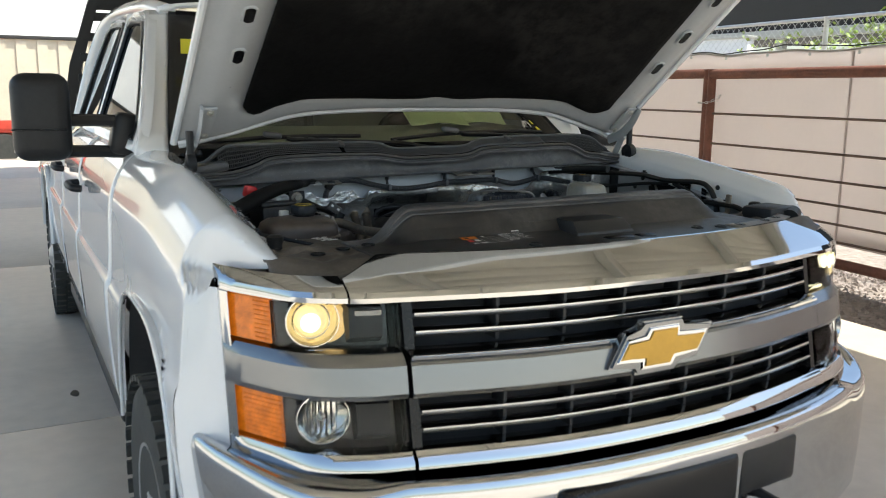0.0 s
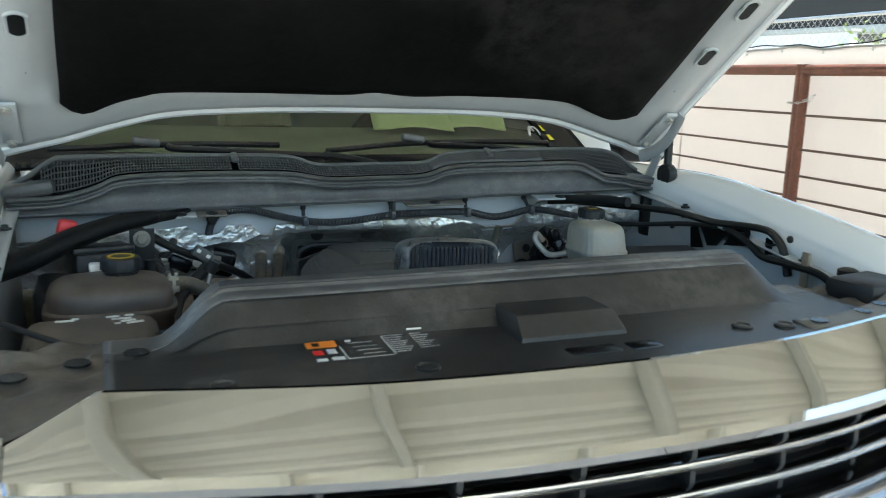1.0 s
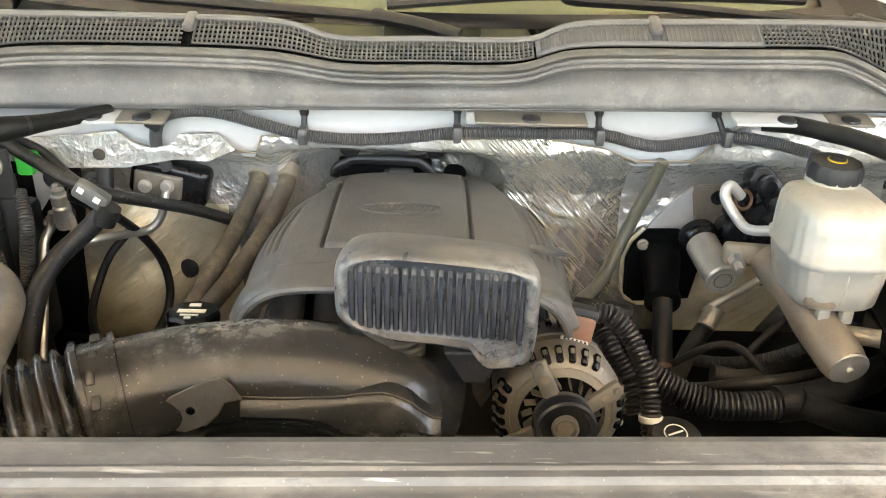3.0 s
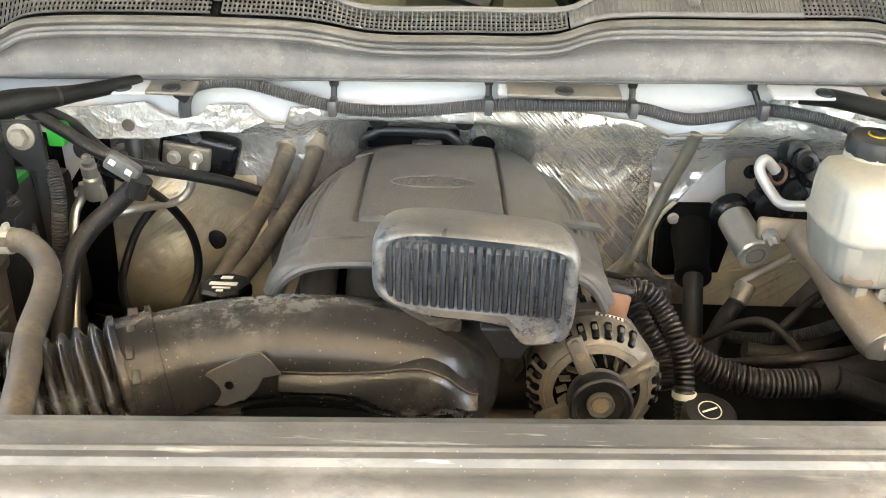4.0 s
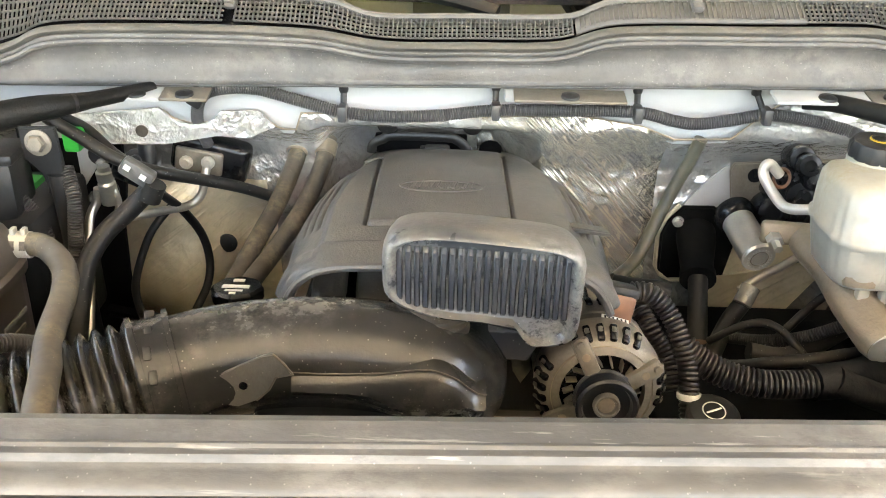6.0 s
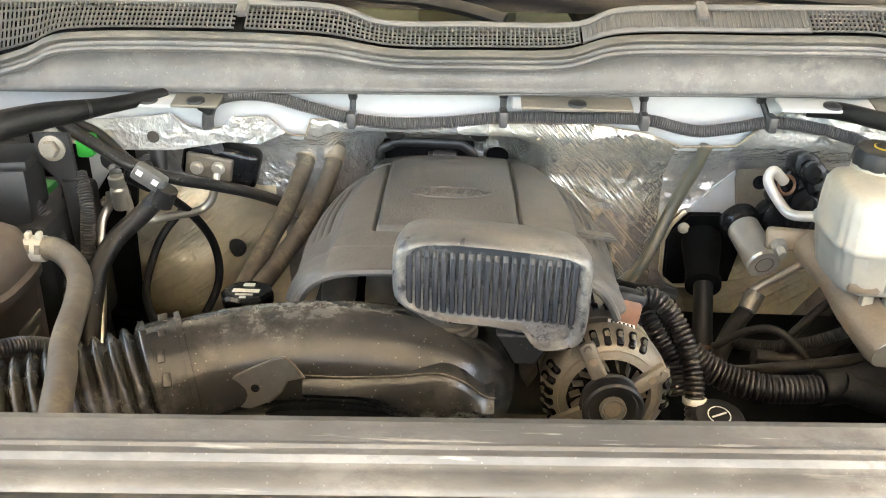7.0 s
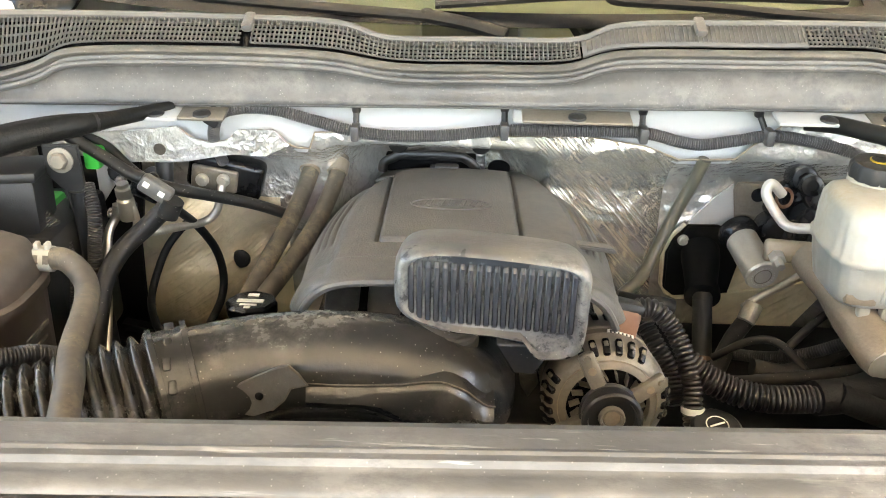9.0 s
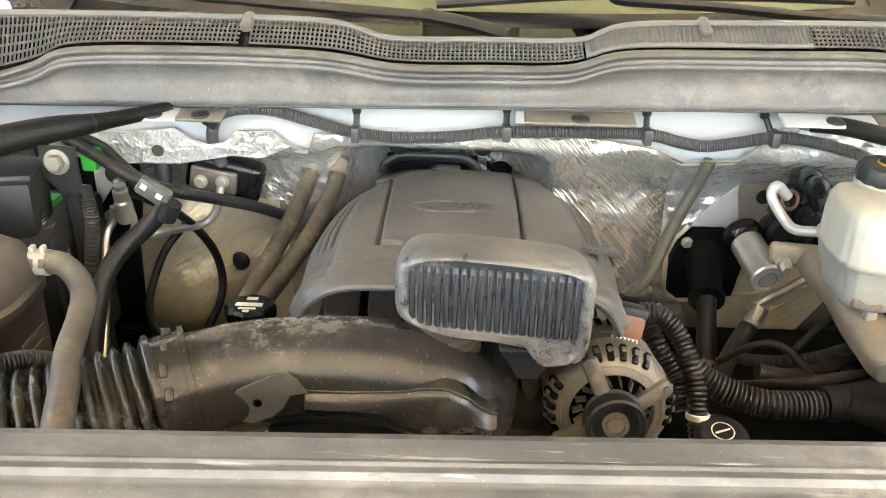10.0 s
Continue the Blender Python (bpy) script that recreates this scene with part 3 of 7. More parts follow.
# far side of the yard
wall_far = thing("container", "long tan corrugated steel container across the yard", "container")
for k in range(120):
    x = -14 + 0.25 * k
    part("wall_rib", rbox((x, 24.0 + (0.04 if k % 2 else 0.0), 1.5), (0.25, 0.5, 2.55)), "tan_sheet", wall_far, smooth=False)
part("top_rail", rbox((0.9, 23.8, 2.80), (30.4, 0.2, 0.09), 0.01), "valance", wall_far)
part("bottom_rail", rbox((0.9, 23.8, 0.1), (30.4, 0.2, 0.28), 0.01), "tan_sheet", wall_far)
white_hall = thing("warehouse", "white rendered warehouse behind the container", "building")
part("wall", rbox((-4, 46, 6), (70, 1, 12.4), 0.05), "ivory", white_hall)
part("roof", rbox((-4, 49, 12.3), (71, 8, 0.25), 0.05), "beam", white_hall)
for k in range(5):
    stack = thing("brick_stack", "strapped stack of red bricks on a pallet", "bricks", "stacks of bricks", (-1.55 - 0.9 * k, 22.4, -0.09))
    part("pallet", rbox((0, 0, 0.07), (0.85, 0.85, 0.14), 0.01), "bark", stack)
    for j in range(5):
        for i in range(3):
            part("brick", rbox((-0.27 + 0.27 * i + rng.uniform(-0.01, 0.01), 0, 0.24 + 0.19 * j), (0.262, 0.8, 0.18), 0.01), "brick_red", stack)
machine = thing("red_trailer", "low red flatbed trailer parked in the yard", "trailer", at=(-1.9, 20.5, 0))
part("bed", rbox((0, 0, 0.62), (2.6, 1.2, 0.14), 0.02), "machine_red", machine)
part("side_board", rbox((0, -0.6, 0.72), (2.6, 0.05, 0.2), 0.01), "machine_red", machine)
for x in (-0.8, 0.8):
    for y in (-0.5, 0.5):
        part("wheel", lathe(bmesh.new(), [(0.12, -0.1), (0.3, -0.1), (0.33, 0), (0.3, 0.1), (0.12, 0.1)], (x, y, 0.22), (0, 1, 0), 20), "tyre", machine)


# ---- pickup truck: body ----
truck = thing("pickup_truck", "white heavy-duty pickup truck with its hood raised", "truck")
front = curve1([-1.0, -0.91, -0.88, -0.794, -0.697, -0.587, -0.3, 0.0, 0.3, 0.587, 0.697, 0.794, 0.88, 0.91, 1.0],
               [0.485, 0.42, 0.362, 0.23, 0.17, 0.139, 0.078, 0.06, 0.078, 0.139, 0.17, 0.23, 0.362, 0.42, 0.485])


def face_y(x, z):
    """The truck's nose: how far back its face lies."""
    return front(x) + 0.2 * (z - 1.05)


def strip(x0, x1, section, n=40, bm=None, taper=None):
    """Sweeps a section of (set-back, z) along the nose from x0 to x1."""
    rings = []
    for i in range(n + 1):
        x = x0 + (x1 - x0) * i / n
        k = taper(i / n) if taper else 1.0
        zc = sum(z for _, z in section) / len(section)
        rings.append([(x, face_y(x, zc + (z - zc) * k) + d, zc + (z - zc) * k) for d, z in section])
    return loft(bm or bmesh.new(), rings)


# fenders
rise = curve1([0.25, 0.276, 0.628, 0.977, 1.30, 1.62], [1.226, 1.229, 1.288, 1.335, 1.368, 1.395])
AXLE_F, AXLE_R, ARCH = 0.94, 5.18, 0.445


def arch_z(k):
    """Height of the squarish wheel arch, k from -1 to 1 along it."""
    return 0.55 + 0.49 * (1 - abs(k) ** 3.2) ** (1 / 2.6)


def arch_line(y0, n=40):
    ks = [math.copysign(1 - (1 - abs(s)) ** 2.2, s) for s in np.linspace(-0.985, 0.985, n)]
    return [(y0 + ARCH * k, arch_z(k)) for k in ks]




def side_profile(y, zt, arch=None, crown=0.0):
    bottom = 0.56
    if arch is not None and abs(y - arch) < ARCH:
        bottom = max(bottom, arch_z((y - arch) / ARCH))
    xs = [(-0.772, zt - 0.045), (-0.775, zt - 0.012), (-0.785, zt + 0.10 * crown), (-0.80, zt + 0.001 + 0.35 * crown), (-0.86, zt - 0.012 + 1.22 * crown), (-0.915, zt - 0.05 + 1.1 * crown), (-0.955, zt - 0.12 + 0.7 * crown), (-0.972, zt - 0.20 + 0.3 * crown),
          (-0.985, 0.98), (-1.0, 0.93), (-1.0, 0.80), (-0.985, 0.56)]
    pts = spline([(x, z, 0) for x, z in xs], 4)
    out = []
    for p in pts:
        out.append((p.x, max(p.y, bottom)))
    return out


def flip(bm, sg):
    return bm if sg < 0 else moved(bm, Matrix.Diagonal((-1, 1, 1, 1)))


for sg in (-1, 1):
    ys = [0.235 + 0.30 * i / 40 for i in range(40)] + [0.535 + (1.60 - 0.535) * i / 70 for i in range(71)]
    rings = []
    for y in ys:
        sq = 1 - 0.004 * step(0.85, 0.36, y)
        ring = []
        for x, z in side_profile(y, rise(max(0.25, y)), AXLE_F, 0.055 * step(0.30, 0.52, y) * (1 - 0.8 * step(0.9, 1.6, y))):
            xx = x * (1 - (1 - sq) * step(0.74, 0.95, abs(x)))
            back = face_y(xx, min(z, 1.2)) + 0.004 + 0.085 * step(1.17, 1.205, z)
            ring.append((xx, max(y, back), z))
        rings.append(ring)
    corner = lambda z: float(np.interp(z, [0.56, 0.80, 0.93, 0.98, 1.033, 1.113, 1.183], [-0.981, -0.996, -0.996, -0.981, -0.968, -0.951, -0.911]))
    bm = loft(bmesh.new(), rings, closed=False)
    sheet(lambda u, v: (lambda z: (lambda x: (x, face_y(x, z) + 0.004, z))(-0.893 + (corner(z) + 0.893) * u))(0.56 + 0.62 * v), 8, 24, bm)
    bmesh.ops.remove_doubles(bm, verts=bm.verts, dist=0.0006)
    fender = part("fender", flip(bm, sg), "paint", truck, angle=60)
    # rolled wheel-arch lip and liner
    lip = [Vector((-0.999, y, z)) for y, z in arch_line(AXLE_F)]
    part("arch_lip", flip(sweep(bmesh.new(), lip, 0.006, 8), sg), "paint", fender)
    liner = [[(x, y, z) for x in (-0.972, -0.80, -0.62)] for y, z in arch_line(AXLE_F)]
    part("wheel_liner", flip(loft(bmesh.new(), liner, closed=False), sg), "black", truck, thick=0.006)
    part("liner_back", flip(sheet(lambda u, v: (-0.66, AXLE_F - 0.5 + u, 0.45 + 0.65 * v), 2, 2), sg), "black", truck)
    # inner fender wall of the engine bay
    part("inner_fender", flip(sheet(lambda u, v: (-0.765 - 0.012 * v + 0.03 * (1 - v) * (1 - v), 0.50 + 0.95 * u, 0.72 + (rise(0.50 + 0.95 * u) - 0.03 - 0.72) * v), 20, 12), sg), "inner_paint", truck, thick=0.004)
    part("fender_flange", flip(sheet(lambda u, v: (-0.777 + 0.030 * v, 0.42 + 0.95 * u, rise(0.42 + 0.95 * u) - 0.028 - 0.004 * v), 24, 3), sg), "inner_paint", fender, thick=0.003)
    for y in (0.62, 0.72, 0.80, 1.02):
        part("fender_bolt", flip(lathe(bmesh.new(), [(0.012, 0), (0.012, 0.004), (0.007, 0.004), (0.006, 0.010)], (-0.760, y, rise(y) - 0.026), (0, 0, 1), 6), sg), "black", fender)
    part("hood_stop", flip(lathe(bmesh.new(), [(0.017, 0), (0.015, 0.012), (0.019, 0.022), (0.019, 0.032), (0.012, 0.036)], (-0.752, 0.50, rise(0.5) - 0.03), (0, 0, 1), 16), sg), "hose", truck)

# doors, cab sides and cargo bed
for sg in (-1, 1):
    for nm, y0, y1 in (("front_door", 1.606, 2.735), ("rear_door", 2.743, 3.70)):
        rings = [[(x, y, z) for x, z in side_profile(y, 1.395)[6:]] for y in np.linspace(y0, y1, 12)]
        door = part(nm, flip(loft(bmesh.new(), rings, closed=False), sg), "paint", truck, thick=0.02)
        handle = part("door_handle", flip(tube([(-0.99, y1 - 0.26, 1.175), (-1.025, y1 - 0.24, 1.18), (-1.03, y1 - 0.12, 1.185), (-0.99, y1 - 0.09, 1.185)], 0.016, 10, 5), sg), "black", door, "black door handle")
        if nm == "front_door":
            inner = [(2.72, 1.43), (2.72, 1.65), (2.70, 1.85), (2.62, 1.865), (2.30, 1.845), (2.20, 1.80), (2.05, 1.708), (1.85, 1.585), (1.67, 1.47), (1.66, 1.43)]
            outer = [(2.762, 1.385), (2.762, 1.65), (2.762, 1.89), (2.62, 1.915), (2.27, 1.895), (2.13, 1.83), (1.98, 1.73), (1.76, 1.60), (1.585, 1.47), (1.575, 1.385)]
        else:
            inner = [(3.62, 1.43), (3.56, 1.70), (3.48, 1.86), (3.38, 1.885), (2.92, 1.878), (2.87, 1.85), (2.85, 1.65), (2.83, 1.43)]
            outer = [(3.72, 1.385), (3.66, 1.72), (3.56, 1.90), (3.42, 1.93), (2.85, 1.925), (2.772, 1.90), (2.770, 1.65), (2.768, 1.385)]
        side_x = lambda z, o=0.0: -0.89 + 0.345 * (z - 1.40) - o
        bm = bmesh.new()
        loft(bm, [[(side_x(z, o), y, z) for y, z in (lp if k is None else [(a[0] + (b[0] - a[0]) * k, a[1] + (b[1] - a[1]) * k) for a, b in zip(outer, inner)])] for lp, k, o in ((outer, None, -0.03), (outer, None, 0.0), (None, 0.12, 0.008), (None, 0.85, 0.006), (inner, None, -0.002), (inner, None, -0.03))], cap=False)
        part("window_frame", flip(bm, sg), "paint", door, angle=50)
        bm = bmesh.new()
        bm.faces.new([bm.verts.new((side_x(z, -0.004), y, z)) for y, z in inner])
        part("window_pane", flip(bm, sg), "side_glass", door, smooth=False).visible_shadow = False
        part("window_seal", flip(sweep(bmesh.new(), [Vector((side_x(z, 0.001), y, z)) for y, z in inner + inner[:1]], 0.010, 6), sg), "gloss_black", door, "black rubber window seal")
    rings = [[(x, y, min(z, 1.395)) for x, z in side_profile(y, 1.43, arch=AXLE_R)] for y in np.linspace(3.78, 6.25, 60)]
    bed = part("bed_side", flip(loft(bmesh.new(), rings, closed=False), sg), "paint", truck, thick=0.02)
    lip = [Vector((-0.999, y, z)) for y, z in arch_line(AXLE_R)]
    part("arch_lip", flip(sweep(bmesh.new(), lip, 0.016, 8), sg), "paint", bed)
    # pillars and roof rail of the cab
    pil_out = curve1([1.38, 1.47, 1.60, 1.73, 1.83, 1.895], [1.565, 1.59, 1.765, 1.985, 2.135, 2.275])
    pil_in = curve1([1.38, 1.44, 1.586, 1.708, 1.80, 1.895], [1.50, 1.60, 1.80, 1.97, 2.10, 2.24])
    pin_x = curve1([1.38, 1.44, 1.586, 1.708, 1.80, 1.895], [-0.80, -0.783, -0.741, -0.705, -0.678, -0.65])

    def pillar(u, v):
        z = 1.38 + 0.515 * v
        xo = -0.892 + 0.345 * (z - 1.40)
        return (xo + (pin_x(z) - xo) * u - 0.012 * math.sin(math.pi * u), pil_out(z) + (pil_in(z) - pil_out(z)) * u, z)
    part("a_pillar", flip(sheet(pillar, 8, 20), sg), "paint", truck, thick=0.02)
    part("a_pillar_trim", flip(sheet(lambda u, v: (pin_x(1.38 + 0.515 * v) + 0.11 * u, pil_in(1.38 + 0.515 * v) - 0.012 + 0.02 * u, 1.38 + 0.515 * v), 4, 20), sg), "gloss_black", truck, thick=0.012)
    rail = spline([(-0.655, 2.22, 1.885), (-0.68, 2.40, 1.915), (-0.69, 2.6, 1.93), (-0.70, 3.1, 1.945), (-0.71, 3.45, 1.935), (-0.74, 3.62, 1.88), (-0.80, 3.70, 1.70), (-0.88, 3.75, 1.40)], 7)
    part("roof_pillar", flip(sweep(bmesh.new(), rail, 0.034, 12), sg), "paint", truck)
    # badge bars on the fender
    for k in range(5):
        part("fender_badge", flip(rbox((-0.978, 1.575 - 0.035 * k, 0.985), (0.012, 0.022, 0.035), 0.003), sg), "chrome", truck)
part("cab_roof", sheet(lambda u, v: (-0.69 + 1.38 * u, 2.20 + 1.45 * v, 1.905 + 0.045 * math.sin(math.pi * u) ** 0.6 + 0.03 * math.sin(math.pi * v)), 16, 12), "paint", truck, thick=0.02)
part("cab_rear", rbox((0, 3.72, 1.62), (1.50, 0.03, 0.58), 0.01), "side_glass", truck)
part("cab_back", rbox((0, 3.73, 0.98), (1.70, 0.04, 0.74), 0.01), "dash", truck)
part("bed_floor", rbox((0, 5.0, 0.85), (1.7, 2.4, 0.05), 0.01), "black", truck)
part("underbody", rbox((0, 3.0, 0.55), (1.5, 5.6, 0.2), 0.02), "black", truck)
part("sill", rbox((-0.93, 2.65, 0.50), (0.10, 2.1, 0.09), 0.02), "black", truck)
part("sill", rbox((0.93, 2.65, 0.50), (0.10, 2.1, 0.09), 0.02), "black", truck)

# headache rack behind the cab
rack = part("headache_rack", sweep(bmesh.new(), [Vector(p) for p in ((-0.92, 3.95, 1.36), (-0.86, 3.86, 1.72), (-0.76, 3.80, 2.06), (-0.3, 3.80, 2.08), (0.3, 3.80, 2.08), (0.76, 3.80, 2.06), (0.86, 3.86, 1.72), (0.92, 3.95, 1.36))], 0.045, 4), "black", truck, "black steel rack behind the cab")
for z in (1.97, 1.86, 1.75, 1.64, 1.53):
    part("rack_bar", rbox((0, 3.82, z), (1.62 + (1.97 - z) * 0.3, 0.03, 0.045), 0.006), "black", rack)
part("rack_plate", rbox((0, 3.80, 2.055), (1.5, 0.02, 0.10), 0.006), "black", rack)

# towing mirrors
for sg in (-1, 1):
    mirror = part("mirror", flip(rbox((-1.152, 1.80, 1.494), (0.178, 0.16, 0.285), 0.045, seg=4), sg), "black", truck, "black towing mirror on two arms")
    part("mirror_groove", flip(rbox((-1.163, 1.737, 1.455), (0.165, 0.05, 0.006), 0.002), sg), "gloss_black", mirror)
    for z in (1.483, 1.378):
        part("mirror_arm", flip(tube([(-1.10, 1.80, z), (-1.0, 1.80, z), (-0.89, 1.78, z - 0.004)], 0.021, 8, 4, flat=(1, 1)), sg), "black", mirror)
    part("mirror_foot", flip(rbox((-0.895, 1.80, 1.435), (0.085, 0.11, 0.145), 0.025, rot(0, 12, 0), 3), sg), "black", mirror)
    part("mirror_glass", flip(rbox((-1.163, 1.882, 1.49), (0.15, 0.006, 0.24), 0.003), sg), "chrome", mirror)

# wheels
def wheel(x, y, sg):
    R, W = 0.41, 0.265
    ob = part("wheel", lathe(bmesh.new(), [(0.225, -W / 2 + 0.01), (0.30, -W / 2), (0.37, -W / 2 + 0.008), (0.397, -W / 2 + 0.03), (0.402, -W / 4), (0.403, 0), (0.402, W / 4), (0.397, W / 2 - 0.03), (0.37, W / 2 - 0.008), (0.30, W / 2), (0.225, W / 2 - 0.01)], (x, y, R), (1, 0, 0), 64), "tyre", truck, "all-terrain tyre with deep tread")
    for row, (dx, w) in enumerate(((-0.105, 0.06), (-0.036, 0.055), (0.036, 0.055), (0.105, 0.06))):
        bm = bmesh.new()
        n = 42
        for k in range(n):
            a = 2 * math.pi * (k + 0.5 * (row % 2)) / n
            box(bm, (x + dx, y + 0.4065 * math.cos(a), R + 0.4065 * math.sin(a)), (w, 0.042, 0.016), 0.0, Matrix.Rotation(a - math.pi / 2, 4, "X"))
        part("tread", bm, "tyre", ob, smooth=False)["kind"] = "stuff"
    o = x + sg * 0.10
    part("rim", lathe(bmesh.new(), [(0.228, -0.11), (0.232, 0.0), (0.225, 0.025), (0.205, 0.02), (0.195, -0.06), (0.10, -0.035), (0.085, 0.02), (0.05, 0.045), (0.0, 0.05)], (o, y, R), (sg, 0, 0), 40), "rim", ob, "bright steel wheel rim")
    for k in range(8):
        a = k * math.pi / 4 + 0.2
        part("rim_hole", lathe(bmesh.new(), [(0.026, -0.002), (0.026, 0.002), (0.0, 0.003)], (o - sg * 0.038, y + 0.15 * math.cos(a), R + 0.15 * math.sin(a)), (sg, 0, 0), 12), "gloss_black", ob)
        part("wheel_nut", lathe(bmesh.new(), [(0.012, 0), (0.012, 0.02), (0.006, 0.026)], (o + sg * 0.0, y + 0.083 * math.cos(a), R + 0.083 * math.sin(a)), (sg, 0, 0), 6), "steel", ob)


for sg in (-1, 1):
    wheel(sg * 0.865, AXLE_F, sg)
    wheel(sg * 0.865, AXLE_R, sg)

# grille: frame bands, bars and slats
grille = part("grille", strip(-0.585, 0.585, [(0.10, 1.185), (0.07, 1.185), (0.07, 0.85), (0.10, 0.85)], 30), "valance", truck, "black grille with bright slats")
def header_ring(x):
    """The chrome panel's section, cut down to its lip at both ends."""
    k = 0.22 + 0.78 * min(1.0, max(0.0, (0.702 - abs(x)) / 0.095))
    ring = []
    for d, z in [(0.0, 1.176), (-0.020, 1.182), (-0.023, 1.192), (-0.018, 1.202), (-0.004, 1.213), (0.028, 1.2325), (0.058, 1.251), (0.072, 1.2595), (0.078, 1.260), (0.081, 1.252), (0.04, 1.20), (0.012, 1.176)]:
        if z > 1.215:
            d, z = -0.004 + (d + 0.004) * k, 1.213 + (z - 1.213) * k
        ring.append((x, face_y(x, z) + d, z))
    return ring


part("grille_header", loft(bmesh.new(), [header_ring(x) for x in (-0.699, -0.675, -0.65, -0.628, -0.609, *np.linspace(-0.602, 0.602, 48), 0.609, 0.628, 0.65, 0.675, 0.699)]), "chrome", grille, "chrome panel above the grille", angle=20)
part("centre_bar", strip(-0.59, 0.59, [(0.03, 0.985), (-0.008, 0.988), (-0.018, 1.0), (-0.018, 1.055), (-0.010, 1.068), (0.004, 1.078), (0.03, 1.08)], 50), "satin", grille, "broad satin chrome bar", angle=16)
part("bar_edge", strip(-0.59, 0.59, [(0.01, 1.068), (-0.02, 1.067), (-0.022, 1.073), (0.0, 1.080), (0.02, 1.080)], 50), "chrome", grille)
part("grille_sill", strip(-0.592, 0.592, [(0.03, 0.843), (-0.005, 0.843), (-0.02, 0.852), (-0.02, 0.868), (-0.008, 0.885), (0.03, 0.888)], 50), "chrome", grille, "chrome strip below the grille")
for z in (1.148, 1.112, 0.953, 0.918):
    s = part("slat", strip(-0.572, 0.572, [(0.045, z - 0.006), (0.012, z - 0.008), (0.006, z - 0.004), (0.006, z + 0.004), (0.014, z + 0.007), (0.045, z + 0.004)], 44), "black", grille)
    part("slat_trim", strip(-0.568, 0.568, [(0.011, z - 0.0065), (0.0062, z - 0.0040), (0.0022, z + 0.0015), (0.0020, z + 0.0058), (0.012, z + 0.0098), (0.022, z + 0.0085)], 44), "chrome", grille, "bright slat edge")
for z0, z1 in ((1.085, 1.178), (0.888, 0.985)):
    for x in (-0.39, -0.235, -0.08, 0.08, 0.235, 0.39):
        part("upright", rbox((x, face_y(x, (z0 + z1) / 2) + 0.04, (z0 + z1) / 2), (0.010, 0.05, z1 - z0), 0.003), "black", grille)
for sg in (-1, 1):
    part("grille_end", flip(strip(-0.592, -0.572, [(0.004, 0.885), (0.004, 0.985), (0.05, 0.985), (0.05, 0.885)], 4), sg), "gloss_black", grille)
    part("grille_end", flip(strip(-0.592, -0.572, [(0.004, 1.082), (0.004, 1.178), (0.05, 1.178), (0.05, 1.082)], 4), sg), "gloss_black", grille)

# bow-shaped badge: plain cross of two bars
def badge_outline(w, h, a, b, s, d=0.0):
    return [(-w - d * 1.4, -a - d), (-b - d, -a - d), (-b - d - 0.006, -h - d), (b + d - 0.006, -h - d), (b + d, -a - d), (w + d * 0.2, -a - d), (w + s + d * 1.4, a + d), (b + d + 0.006, a + d), (b + d + 0.012, h + d), (-b - d + 0.012, h + d), (-b - d + 0.006, a + d), (-w + s - d * 0.2, a + d)]


badge = part("badge", prism([(x - 0.033, z + 1.050) for x, z in badge_outline(0.112, 0.043, 0.021, 0.040, 0.022, 0.017)], face_y(0, 1.05) - 0.034, face_y(0, 1.05) - 0.006, bevel=0.005), "satin", grille, "gold cross badge with a chrome rim")
part("badge_rim", prism([(x - 0.033, z + 1.050) for x, z in badge_outline(0.110, 0.041, 0.0195, 0.038, 0.021, 0.006)], face_y(0, 1.05) - 0.038, face_y(0, 1.05) - 0.030, bevel=0.003), "chrome", grille, "chrome rim of the badge")
part("badge_face", prism([(x - 0.033, z + 1.050) for x, z in badge_outline(0.108, 0.039, 0.0180, 0.036, 0.020)], face_y(0, 1.05) - 0.041, face_y(0, 1.05) - 0.034, bevel=0.002), "gold", grille, "gold face of the badge")

